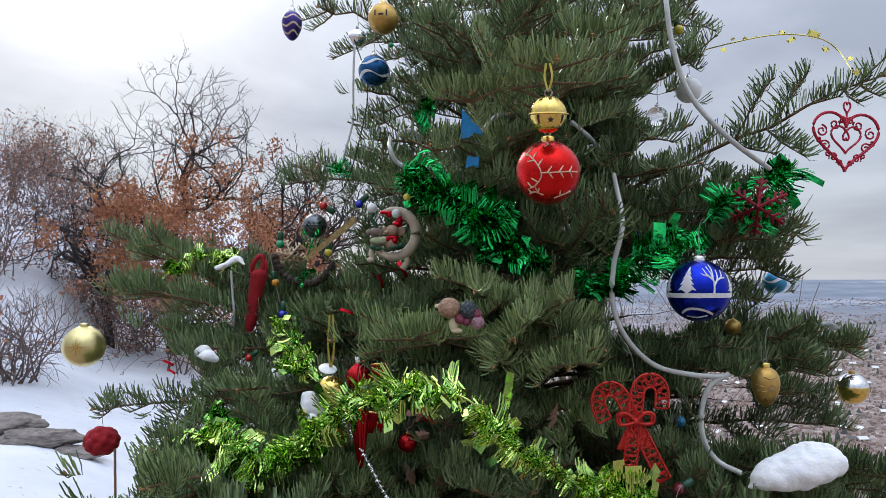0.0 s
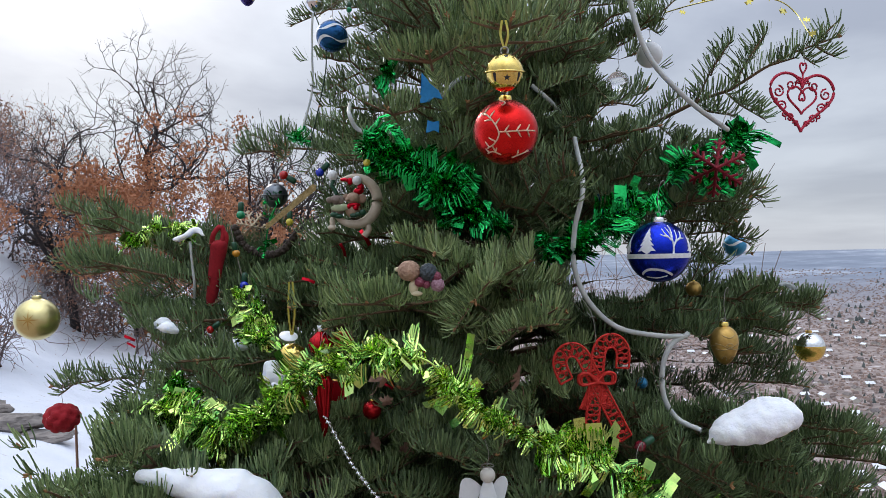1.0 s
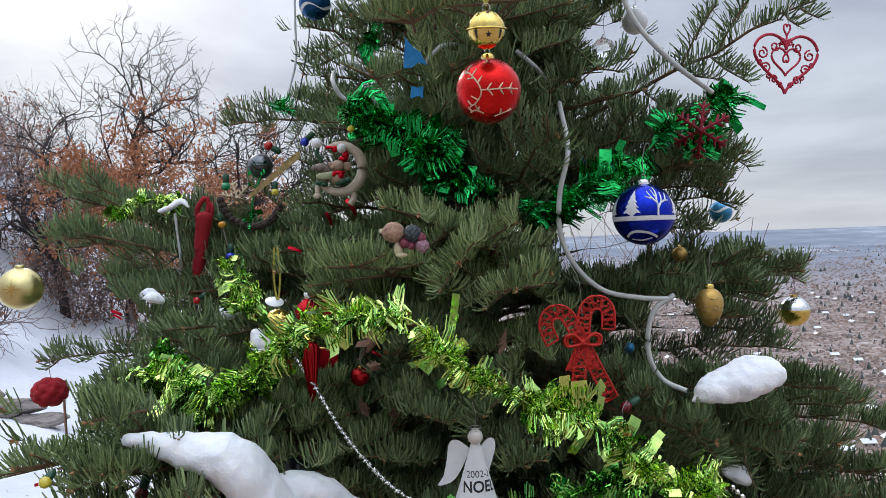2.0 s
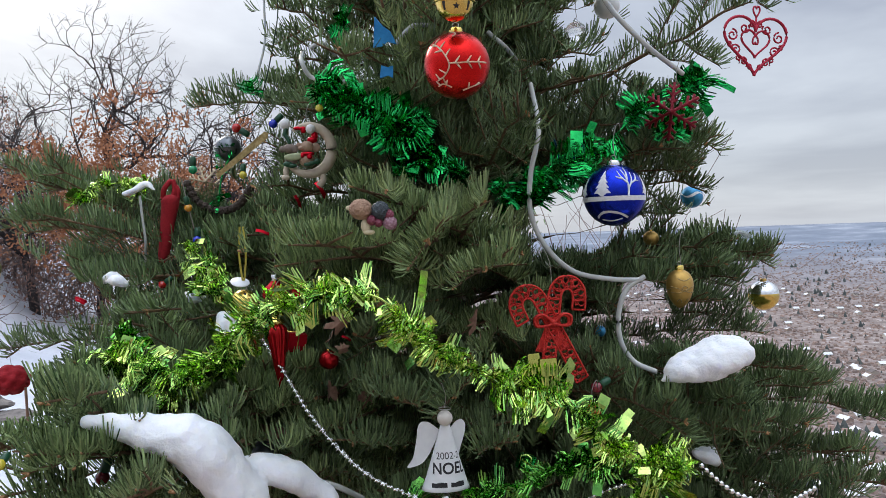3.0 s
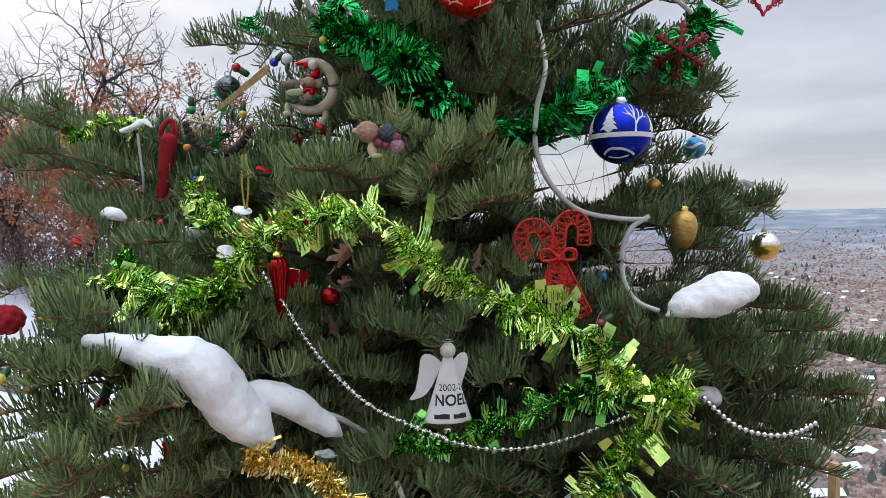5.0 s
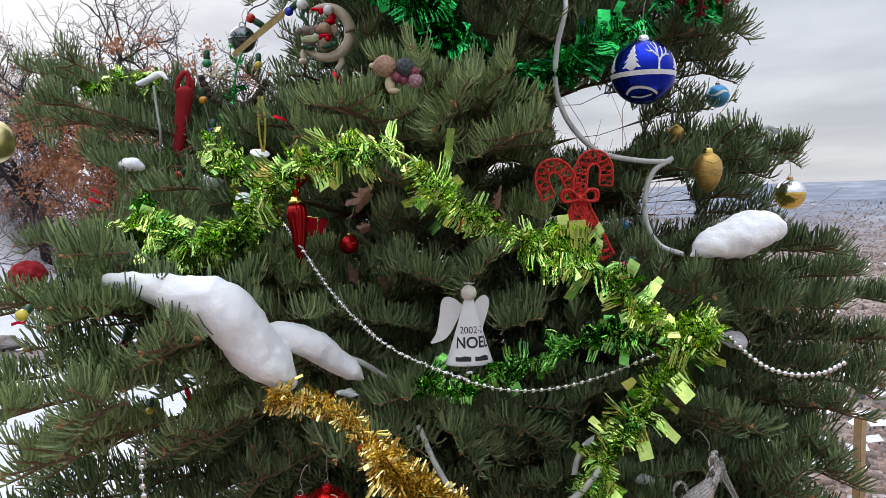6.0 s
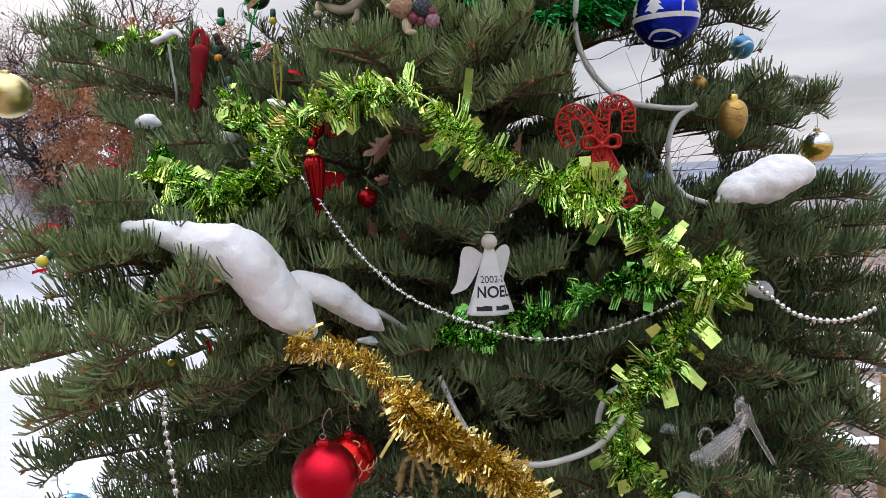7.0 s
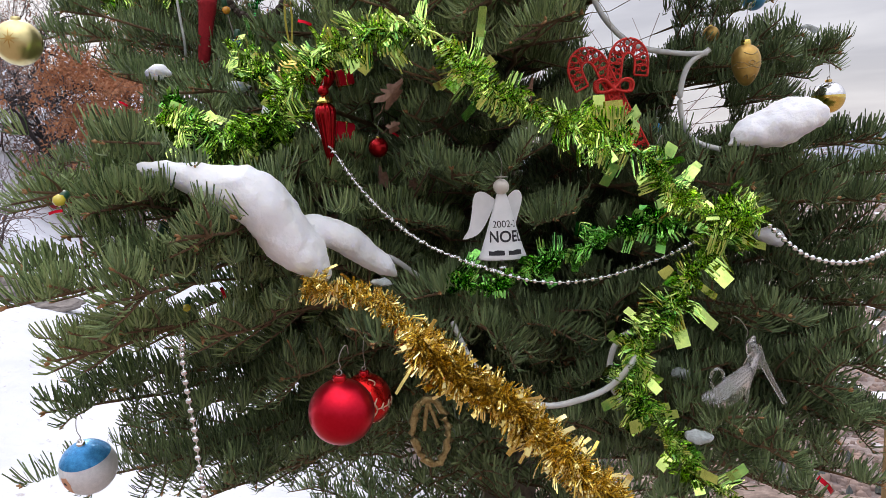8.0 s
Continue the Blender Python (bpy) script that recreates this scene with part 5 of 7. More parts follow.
def beads(path, r, gap, label, starry=False, bead=None, group="silver bead garlands"):
    pts = spline(path, 200)
    for p in pts[::4]:
        ROOM.append((p, 0.010))
    seg = np.concatenate([[0], np.cumsum(np.linalg.norm(np.diff(pts, axis=0), axis=1))])
    ob = tagged(new("bead_garland"), label, "garland", group)
    part("thread", tube_mesh([pts[::4]], r * 0.22, WIRE if bead else SILVER, "thread", 4), ob)
    n = int(seg[-1] / gap)
    if starry:
        spike = lathe([(q * 1.5, w * 0.8) for q, w in ball_profile(1.0, 7)], SILVER, "star_bead", 30, 5, 0.38)
    rnd = random.Random(4)
    for i in range(n + 1):
        p = [float(np.interp(i * gap, seg, pts[:, c])) for c in range(3)]
        b = part("bead", bead or (spike if starry else BEAD), ob)
        s = r * rnd.uniform(0.93, 1.07)
        b.matrix_basis = pose(*p, rnd.uniform(0, 60), rnd.uniform(0, 60), 0) @ Matrix.Diagonal((s, s, s, 1))


beads([(-0.147, 1.100, 1.407), (-0.107, 1.060, 1.357), (-0.070, 1.023, 1.307), (-0.027, 0.986, 1.265), (0.013, 0.959, 1.238), (0.060, 0.950, 1.216), (0.098, 0.940, 1.203)], 0.0023, 0.0085, "silver star-bead garland swagged across dark limbs", True)
beads([(0.098, 0.931, 1.203), (0.138, 0.931, 1.192), (0.179, 0.931, 1.189), (0.219, 0.931, 1.193), (0.260, 0.931, 1.203), (0.301, 0.931, 1.217), (0.319, 0.894, 1.237)], 0.0031, 0.0099, "silver ball-bead garland swagged under the angel")
beads([(0.408, 0.913, 1.246), (0.424, 0.913, 1.230), (0.451, 0.913, 1.209), (0.487, 0.913, 1.198), (0.521, 0.913, 1.199), (0.556, 0.925, 1.207)], 0.0035, 0.0082, "larger silver bead garland swagged over limbs")
beads([(-0.266, 0.876, 1.160), (-0.255, 0.839, 1.145), (-0.253, 0.839, 1.107), (-0.250, 0.839, 1.069), (-0.249, 0.839, 1.030), (-0.246, 0.839, 0.984), (-0.245, 0.839, 0.945)], 0.0036, 0.0108, "silver bead garland hanging straight down")

k = 1.0
NUT = bumpy(0, 0, 0, 1.0, 26, 0.35, mat("dark_brown_pod", (0.035, 0.026, 0.022), (0.10, 0.072, 0.055), rough=0.8, scale=200.0), "pod")
beads([(-0.318, 1.400, 1.640), (-0.300, 1.400, 1.606), (-0.263, 1.400, 1.590), (-0.228, 1.390, 1.598), (-0.202, 1.380, 1.628)], 0.0066, 0.0105, "dark brown garland of dried pods looped between limbs", False, NUT, "")

# dead leaves caught in the needles
LEAF_TAN = mat("tan_dead_leaf", (0.17, 0.09, 0.06), (0.33, 0.20, 0.145), rough=0.8, scale=180.0, bump=0.0004)


def dead_leaf(place, size, turn):
    ob = thing("dead_leaf", place, "curled tan oak leaf caught in the needles", "leaf", "dead leaves in the fir", turn, size * 0.4)
    lobes = []
    for i in range(26):
        a = 2 * math.pi * i / 26
        r = size * (0.20 + 0.26 * math.cos(a * 3.5 + 0.6) ** 2) * (1.3 if abs(math.sin(a)) > 0.7 else 0.75)
        lobes.append((r * math.cos(a), r * math.sin(a)))
    part("blade", plate(lobes, 0.0008, LEAF_TAN, "leaf_blade", lambda x, z: 30 * x * x - 0.35 * z + 0.5 * abs(x)), ob)
    part("stalk", tube_mesh([spline([(0, 0, -size * 0.4), (size * 0.1, 0.002, -size * 0.65), (size * 0.05, 0.003, -size * 0.85)], 8)], 0.0006, LEAF_TAN, "leaf_stalk", 4), ob)


for place, size, turn in (((-0.024, 1.020, 1.425), 0.040, (10, 40, 20)), ((0.154, 1.020, 1.418), 0.034, (0, -20, 50)), ((-0.026, 1.050, 1.385), 0.024, (20, 70, 0)), ((-0.050, 1.100, 1.318), 0.030, (0, 15, -30)),
                          ((-0.003, 1.100, 1.306), 0.026, (30, -50, 10)), ((-0.120, 1.100, 1.262), 0.028, (0, 60, 25)), ((-0.150, 1.150, 1.255), 0.024, (10, -30, 0))):
    dead_leaf(place, size, turn)

# star wire
wire_pts = [(0.448, 1.280, 1.985), (0.466, 1.200, 1.971), (0.519, 1.200, 1.981), (0.564, 1.200, 1.982), (0.604, 1.200, 1.974), (0.630, 1.200, 1.954), (0.620, 1.150, 1.912), (0.617, 1.130, 1.896)]
star_wire = thing("star_wire_garland", (0, 0, 0), "thin gold wire garland with small foil stars", "garland")
part("wire", tube_mesh([spline(wire_pts, 40)], 0.0011, FOIL_STAR, "wire", 4), star_wire)


def star_mesh(points=5, inner=0.42):
    ol = [(math.cos(math.pi / points * i + math.pi / 2) * (1 if i % 2 == 0 else inner), math.sin(math.pi / points * i + math.pi / 2) * (1 if i % 2 == 0 else inner)) for i in range(points * 2)]
    return plate(ol, 0.08, FOIL_STAR, "star")


STAR = star_mesh(6, 0.4)
rnd = random.Random(8)
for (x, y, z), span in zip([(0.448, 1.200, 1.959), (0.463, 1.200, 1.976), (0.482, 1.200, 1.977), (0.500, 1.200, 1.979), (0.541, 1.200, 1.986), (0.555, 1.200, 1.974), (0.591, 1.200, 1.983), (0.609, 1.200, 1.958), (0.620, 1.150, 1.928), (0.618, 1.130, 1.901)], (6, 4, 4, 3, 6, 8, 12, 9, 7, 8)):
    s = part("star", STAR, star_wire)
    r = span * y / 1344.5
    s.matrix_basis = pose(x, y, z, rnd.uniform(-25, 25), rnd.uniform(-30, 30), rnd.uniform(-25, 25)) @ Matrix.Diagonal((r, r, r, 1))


# ---- snow lying on the limbs ----
def snow_heap(lumps, label, material, seed, grain=0.004, rough=0.006, name="snow_clump"):
    bm = bmesh.new()
    for x, y, z, rx, ry, rz in lumps:
        g = bmesh.ops.create_icosphere(bm, subdivisions=3, radius=1.0)
        for v in g["verts"]:
            v.co = Vector((x + v.co.x * rx, y + v.co.y * ry, z + v.co.z * rz * (1.0 if v.co.z > 0 else 0.75)))
    me = bpy.data.meshes.new(name)
    bm.to_mesh(me)
    bm.free()
    me.materials.append(material)
    ob = tagged(new(name, me), label, "snow", "snow on the limbs")
    rm = ob.modifiers.new("merge", "REMESH")
    rm.mode, rm.voxel_size, rm.use_smooth_shade = "VOXEL", grain, True
    sm = ob.modifiers.new("soften", "SMOOTH")
    sm.iterations, sm.factor = 9, 0.5
    for i, (sz, amt) in enumerate(((0.045, rough * 1.5), (0.012, rough * 0.35))):
        tx = bpy.data.textures.new(f"lumps_{seed}_{i}", "CLOUDS")
        tx.noise_scale = sz
        dp = ob.modifiers.new("lumps", "DISPLACE")
        dp.texture, dp.strength, dp.mid_level, dp.texture_coords = tx, amt, 0.5, "GLOBAL"
    return ob


def along(path, radii, flat=0.8, step=0.6, clear=0.0):
    """Overlapping lumps along a line; needles stay over its first part, up to clear."""
    pts = spline(path, 60)
    rr = np.interp(np.linspace(0, 1, 60), np.linspace(0, 1, len(radii)), radii)
    out, d = [], 0.0
    last = -1.0
    seg = np.concatenate([[0], np.cumsum(np.linalg.norm(np.diff(pts, axis=0), axis=1))])
    for i in range(60):
        if seg[i] - last > rr[i] * step or i == 59:
            out.append((*pts[i], rr[i], rr[i] * 1.15, rr[i] * flat))
            if i >= 60 * clear:
                ROOM.append((pts[i], rr[i] * 0.9))
            last = seg[i]
    return out


snow_heap(along([(-0.281, 0.853, 1.348), (-0.256, 0.858, 1.343), (-0.234, 0.862, 1.337), (-0.211, 0.867, 1.327), (-0.183, 0.871, 1.319), (-0.161, 0.876, 1.298), (-0.145, 0.885, 1.265), (-0.127, 0.890, 1.242), (-0.114, 0.894, 1.223)], [0.007, 0.013, 0.019, 0.024, 0.031, 0.031, 0.029, 0.026, 0.015], 1.0, 0.28, 0.36) +
          along([(-0.140, 0.904, 1.275), (-0.117, 0.922, 1.268), (-0.093, 0.931, 1.257), (-0.070, 0.950, 1.236), (-0.045, 0.963, 1.216), (-0.031, 0.973, 1.202)], [0.015, 0.020, 0.0205, 0.019, 0.015, 0.007], 0.95, 0.28),
          "long smooth white snow drift sagging along a limb", SNOW, 1, 0.003, 0.0085)
snow_heap(along([(0.383, 0.962, 1.341), (0.401, 0.962, 1.350), (0.4245, 0.965, 1.355), (0.451, 0.968, 1.363), (0.475, 0.968, 1.371), (0.488, 0.968, 1.372)], [0.007, 0.018, 0.025, 0.028, 0.025, 0.012], 0.95, 0.45) + along([(0.430, 0.975, 1.338), (0.455, 0.975, 1.344), (0.478, 0.975, 1.352)], [0.008, 0.012, 0.008], 0.8),
          "thick clump of white snow with a crusty underside", SNOW, 2, 0.003, 0.013)
for n, (path, radii) in enumerate((([(-0.392, 1.300, 1.618), (-0.372, 1.300, 1.626), (-0.362, 1.310, 1.634), (-0.345, 1.300, 1.624)], [0.004, 0.008, 0.009, 0.004]), ([(-0.193, 1.100, 1.431), (-0.190, 1.100, 1.414), (-0.187, 1.100, 1.403)], [0.011, 0.016, 0.012]), ([(-0.253, 1.150, 1.457), (-0.242, 1.150, 1.453), (-0.230, 1.150, 1.454)], [0.006, 0.010, 0.006]),
                                   ([(-0.368, 1.150, 1.482), (-0.356, 1.150, 1.483), (-0.345, 1.150, 1.478)], [0.005, 0.013, 0.006]), ([(-0.393, 1.200, 1.480), (-0.382, 1.200, 1.485), (-0.371, 1.200, 1.476)], [0.006, 0.012, 0.006]), ([(0.461, 1.051, 1.217), (0.476, 1.051, 1.210), (0.486, 1.051, 1.202)], [0.010, 0.018, 0.008]),
                                   ([(-0.175, 1.051, 1.410), (-0.173, 1.051, 1.402), (-0.175, 1.051, 1.394)], [0.008, 0.011, 0.008]))):
    snow_heap(along(path, radii), "small clump of white snow resting on needles", SNOW, 10 + n, 0.002, 0.009)
for n, (path, radii) in enumerate((([(-0.049, 0.876, 1.212), (-0.039, 0.876, 1.210), (-0.030, 0.876, 1.208)], [0.005, 0.009, 0.005]), ([(0.640, 1.300, 1.515), (0.651, 1.300, 1.519), (0.664, 1.300, 1.512)], [0.004, 0.007, 0.004]), ([(0.281, 0.820, 1.037), (0.292, 0.820, 1.034), (0.303, 0.820, 1.035)], [0.005, 0.009, 0.005]), ([(0.309, 0.959, 1.057), (0.320, 0.959, 1.060), (0.332, 0.959, 1.050)], [0.005, 0.010, 0.005]))):
    snow_heap(along(path, radii), "lump of grainy refrozen ice on needles", SNOW_CRUST, 30 + n, 0.002, 0.010, "ice_clump")

# wooden stake beside the tree
stake = thing("stake", (0.947, 1.500, 0.940), "weathered thin wooden stake beside the fir", "stake", "", (0, 1, 20))
bm = bmesh.new()
bmesh.ops.create_cube(bm, size=1)
for v in bm.verts:
    v.co = Vector((v.co.x * 0.018, v.co.y * 0.018, -0.5 + v.co.z * 1.0))
bmesh.ops.bevel(bm, geom=bm.edges[:], offset=0.002, segments=2, affect="EDGES")
me = bpy.data.meshes.new("stake")
bm.to_mesh(me)
bm.free()
me.materials.append(OLD_WOOD)
part("post", me, stake)
# ---- the fir ----
AXIS = np.array([0.15, 1.62])
fir = tagged(new("fir_tree"), "tall dense green fir hung with Christmas ornaments, tinsel and snow", "tree")
fir.location = (AXIS[0], AXIS[1], 0)
rng = np.random.default_rng(7)
ROOM_AT = np.array([p for p, r in ROOM])
ROOM_R = np.array([r for p, r in ROOM])
FRONT = np.array([0.035, 0.07, 1.48])
ROOM_WAY = FRONT - ROOM_AT
ROOM_LEN2 = (ROOM_WAY ** 2).sum(1)


ROOM_NEAR = np.arange(len(ROOM))


def room_gap(points, which):
    at, way, len2, r = ROOM_AT[which], ROOM_WAY[which], ROOM_LEN2[which], ROOM_R[which]
    d = points[:, None] - at[None]
    u = np.clip((d * way).sum(-1) / len2, 0.0, 0.8)
    return np.linalg.norm(d - u[..., None] * way, axis=-1) - r * (1 - 0.75 * u)


# openings between the limbs through which the distance shows: near end, far end, the two half widths
OPENINGS = [
    ((-0.300, 0.740, 1.456), (-1.192, 2.500, 1.571), 0.0263, 0.0944),
    ((-0.273, 0.740, 1.432), (-1.093, 2.500, 1.481), 0.0210, 0.0750),
    ((-0.242, 0.740, 1.434), (-0.975, 2.500, 1.489), 0.0200, 0.0718),
    ((-0.181, 0.740, 1.544), (-0.753, 2.500, 1.892), 0.0158, 0.0567),
    ((-0.103, 0.740, 1.509), (-0.465, 2.500, 1.765), 0.0105, 0.0378),
    ((-0.199, 0.740, 1.566), (-0.817, 2.500, 1.974), 0.0158, 0.0567),
    ((0.194, 0.740, 1.481), (0.634, 2.500, 1.662), 0.0290, 0.1040),
    ((0.220, 0.740, 1.471), (0.727, 2.500, 1.626), 0.0245, 0.0880),
    ((0.267, 0.740, 1.406), (0.902, 2.500, 1.386), 0.0220, 0.0790),
    ((0.285, 0.740, 1.395), (0.969, 2.500, 1.345), 0.0105, 0.0378),
    ((-0.015, 0.740, 1.362), (-0.141, 2.500, 1.222), 0.0053, 0.0189),
    ((0.017, 0.740, 1.361), (-0.019, 2.500, 1.217), 0.0053, 0.0189),
    ((-0.183, 0.740, 1.236), (-0.760, 2.500, 0.756), 0.0105, 0.0378),
    ((-0.273, 0.740, 1.537), (-1.027, 2.500, 1.379), 0.0168, 0.0604),
    ((0.216, 0.740, 1.761), (0.703, 2.500, 2.170), 0.0158, 0.0567),
    ((0.208, 0.740, 1.719), (0.672, 2.500, 2.021), 0.0116, 0.0415),
    ((0.374, 0.740, 1.562), (1.260, 2.500, 1.465), 0.0105, 0.0378),
]
OPEN_A = np.array([q[0] for q in OPENINGS])
OPEN_WAY = np.array([q[1] for q in OPENINGS]) - OPEN_A
OPEN_R = np.array([(q[2], q[3]) for q in OPENINGS])


def open_gap(points):
    """How far each point lies outside the nearest opening."""
    d = points[:, None] - OPEN_A[None]
    u = np.clip((d * OPEN_WAY).sum(-1) / (OPEN_WAY ** 2).sum(1), 0, 1)
    far = np.linalg.norm(d - u[..., None] * OPEN_WAY, axis=-1)
    return (far - OPEN_R[:, 0] - (OPEN_R[:, 1] - OPEN_R[:, 0]) * u).min(1)


def free(points):
    """True where foliage may grow: not through a hanging thing, across its open front or in an opening."""
    ok = open_gap(points) > 0
    if len(ROOM_NEAR):
        ok &= (room_gap(points, ROOM_NEAR) > 0).all(1)
    return ok


def needle_twig(st, pts, per_m, bent=True, size=1.0, fan=2.9):
    """Needles along a twig, swept up and forward like a comb, with a tuft at its tip; fan: how far round the twig they stand."""
    seg = np.linalg.norm(np.diff(pts, axis=0), axis=1)
    total = seg.sum()
    k = max(8, int(total * per_m))
    s = ((np.arange(k) + rng.uniform(0, 0.9, k)) / k) ** 0.95
    cum = np.concatenate([[0], np.cumsum(seg)]) / total
    root = np.stack([np.interp(s, cum, pts[:, c]) for c in range(3)], 1)
    idx = np.clip(np.searchsorted(cum, s) - 1, 0, len(seg) - 1)
    tan = unit(np.diff(pts, axis=0))[idx]
    side = unit(np.cross(tan, UP) + 1e-4)
    up = np.cross(side, tan)
    tipward = np.clip((s - 1 + 0.020 / max(total, 0.03)) / (0.020 / max(total, 0.03)), 0, 1)
    phi = (np.mod(np.arange(k) * 0.381966 + rng.random(), 1.0) - 0.5) * (fan + 2.6 * tipward) + rng.normal(0, 0.05, k)
    out = up * np.cos(phi)[:, None] + side * np.sin(phi)[:, None]
    fwd = 0.30 + 0.08 * rng.random(k) + 0.75 * tipward
    way = unit(out + tan * fwd[:, None] + UP * 0.12 + rng.normal(0, 0.06, (k, 3)))
    bend = up * rng.uniform(0.38, 0.66, k)[:, None] + tan * rng.uniform(-0.05, 0.22, k)[:, None] - out * 0.36
    length = size * rng.uniform(0.0235, 0.0295, k) * (1 - 0.18 * tipward) * (0.80 + 0.20 * np.clip(s / 0.12, 0, 1))
    wid = np.full(k, 0.0022) * rng.uniform(0.9, 1.1, k)
    flat = unit(np.cross(way, out + tan * 0.01) + 1e-6)
    twist = rng.normal(0, 0.8, k)
    flat = flat * np.cos(twist)[:, None] + np.cross(way, flat) * np.sin(twist)[:, None]
    ok = free(root + way * (length * 0.75)[:, None]) & free(root)
    if not ok.any():
        return 0.0
    root, way, bend, length, wid, flat = (q[ok] for q in (root, way, bend, length, wid, flat))
    if bent == 2:
        st.folded(root, way, bend, length, wid, flat, (0.0, 0.5, 1.0), (0.62, 1.0, 0.8))
    elif bent:
        st.blades(root, way, bend, length, wid * 1.1, flat, (0.0, 0.5, 1.0), (0.7, 1.0, 0.85))
    else:
        st.blades(root, way, bend, length, wid * 1.7, flat, (0.0, 1.0), (0.9, 0.9))
    return ok.mean()


def bough(tip, rise=0.06, spread=1.0, dens=760, fine=True, start=None, sag=0.03, fresh_lit=False, bare=0.34):
    """A limb from the trunk to its tip with paired side twigs in one plane, all brushed with needles."""
    tip = np.asarray(tip, float)
    flat = np.linalg.norm(tip[:2] - AXIS)
    base = np.array([AXIS[0], AXIS[1], max(0.15, tip[2] - rise - 0.10 * flat)]) if start is None else np.asarray(start, float)
    mid = (base + tip) / 2 + np.array([0, 0, sag + rng.normal(0, 0.03)]) + rng.normal(0, 0.012, 3)
    u = np.linspace(0, 1, 14)[:, None]
    pts = base * (1 - u) ** 2 + 2 * mid * u * (1 - u) + tip * u * u
    pts[1:-1] += rng.normal(0, 0.004, (12, 3))
    global ROOM_NEAR
    ROOM_NEAR = np.nonzero(room_gap(pts[2:], np.arange(len(ROOM))).min(0) < 0.26)[0]
    length = np.linalg.norm(np.diff(pts, axis=0), axis=1).sum()
    leaf, buds = Strips(), Strips()
    fan, grown = (rng.uniform(2.8, 3.6) if fresh_lit else rng.uniform(3.2, 4.6)), rng.uniform(0.92, 1.12)
    lean = math.tan(np.clip(rng.normal(0, 0.62), -1.1, 1.1))
    radii = np.linspace(0.0022 + 0.006 * length, 0.0014, 14)
    radii[open_gap(pts) < 0] *= 0.22
    # a limb that a hanging thing stands before is built on both sides of it
    ok = np.ones(14, bool)
    if len(ROOM_NEAR):
        ok = (room_gap(pts, ROOM_NEAR) > 0.004).all(1)
        for f in (0.25, 0.5, 0.75):
            ok[:-1] &= (room_gap(pts[:-1] * (1 - f) + pts[1:] * f, ROOM_NEAR) > 0.004).all(1)
    stems = []
    i = 0
    while i < 13:
        j = i
        while j < 13 and ok[j] and ok[j + 1]:
            j += 1
        if j > i:
            stems.append((i, j, Strips()))
            stems[-1][2].tube(pts[i:j + 1], radii[i:j + 1], 6, cap=False)
        i = j + 1
    if not stems:
        return None

    def stem_at(i):
        for i0, i1, st in stems:
            if i0 <= i < i1:
                return st
        return None

    needle_twig(leaf, pts[int(14 * bare):], dens, fine, grown, fan)
    if free(tip[None])[0]:
        e = unit(pts[-1] - pts[-2])
        for q in range(3):
            f = unit(e + rng.normal(0, 0.5, 3))
            buds.tube([tip, tip + f * 0.003, tip + f * 0.007], np.array([0.0012, 0.002, 0.0007]), 5, cap=False)

    def side_twig(s, sign, ln, lift):
        i = min(int(s * 13), 12)
        wood = stem_at(i)
        if wood is None:
            return
        o = pts[i] + (pts[i + 1] - pts[i]) * (s * 13 - i)
        tan = unit(pts[i + 1] - pts[i])
        sd = unit(unit(np.cross(tan, UP)) + UP * lean)
        a = radians(rng.uniform(40, 62))
        way = tan * math.cos(a) + sd * sign * math.sin(a) + UP * lift
        end = o + unit(way) * ln
        m = (o + end) / 2 - tan * 0.06 * ln + UP * rng.uniform(-0.03, 0.05) * ln
        w = np.linspace(0, 1, 5)[:, None]
        tw = o * (1 - w) ** 2 + 2 * m * w * (1 - w) + (end + tan * 0.12 * ln) * w * w
        if needle_twig(leaf, tw, dens, fine, grown * rng.uniform(0.85, 1.05), fan) < 0.4:
            return
        if not free(tw).all():
            return
        wood.tube(tw[::2] if len(tw) > 4 else tw, np.linspace(0.0021, 0.0011, 3), 4, cap=False)
        if fine and rng.random() < 0.3:
            buds.tube([tw[-1] - unit(tw[-1] - tw[-2]) * 0.002, tw[-1] + unit(tw[-1] - tw[-2]) * 0.002, tw[-1] + unit(tw[-1] - tw[-2]) * 0.0055], np.array([0.001, 0.0017, 0.0006]), 5, cap=False)
        if ln > 0.085:
            for f in (0.42, 0.66, 0.86):
                for sg in (-1, 1):
                    if rng.random() < 0.6:
                        continue
                    q = tw[0] + (tw[-1] - tw[0]) * f
                    t2 = unit(tw[-1] - tw[0])
                    s2 = unit(np.cross(t2, UP))
                    l2 = ln * (1 - f * 0.75) * rng.uniform(0.38, 0.55)
                    e2 = q + unit(t2 * 0.75 + s2 * sg * 0.75 + UP * rng.uniform(-0.05, 0.3)) * l2
                    tw2 = np.stack([q, (q + e2) / 2 - t2 * 0.03 * l2, e2])
                    if needle_twig(leaf, tw2, dens, fine, grown * 0.92, fan) > 0.4 and free(tw2).all():
                        wood.tube(tw2, np.array([0.0016, 0.0012, 0.001]), 3, cap=False)

    s = bare * 0.8
    while s < 0.97:
        ln = min(0.15, (1 - s) * length * 0.36 + 0.062) * spread
        for sign in (-1, 1):
            if rng.random() < 0.9:
                side_twig(min(0.985, s + rng.uniform(-0.01, 0.01)), sign, ln * rng.uniform(0.65, 1.15), rng.uniform(-0.25, 0.45))
        s += max(0.035, rng.uniform(0.052, 0.072) / length)
    for sign in (-1, 1):
        side_twig(0.96, sign, rng.uniform(0.05, 0.065) * spread, rng.uniform(-0.05, 0.15))
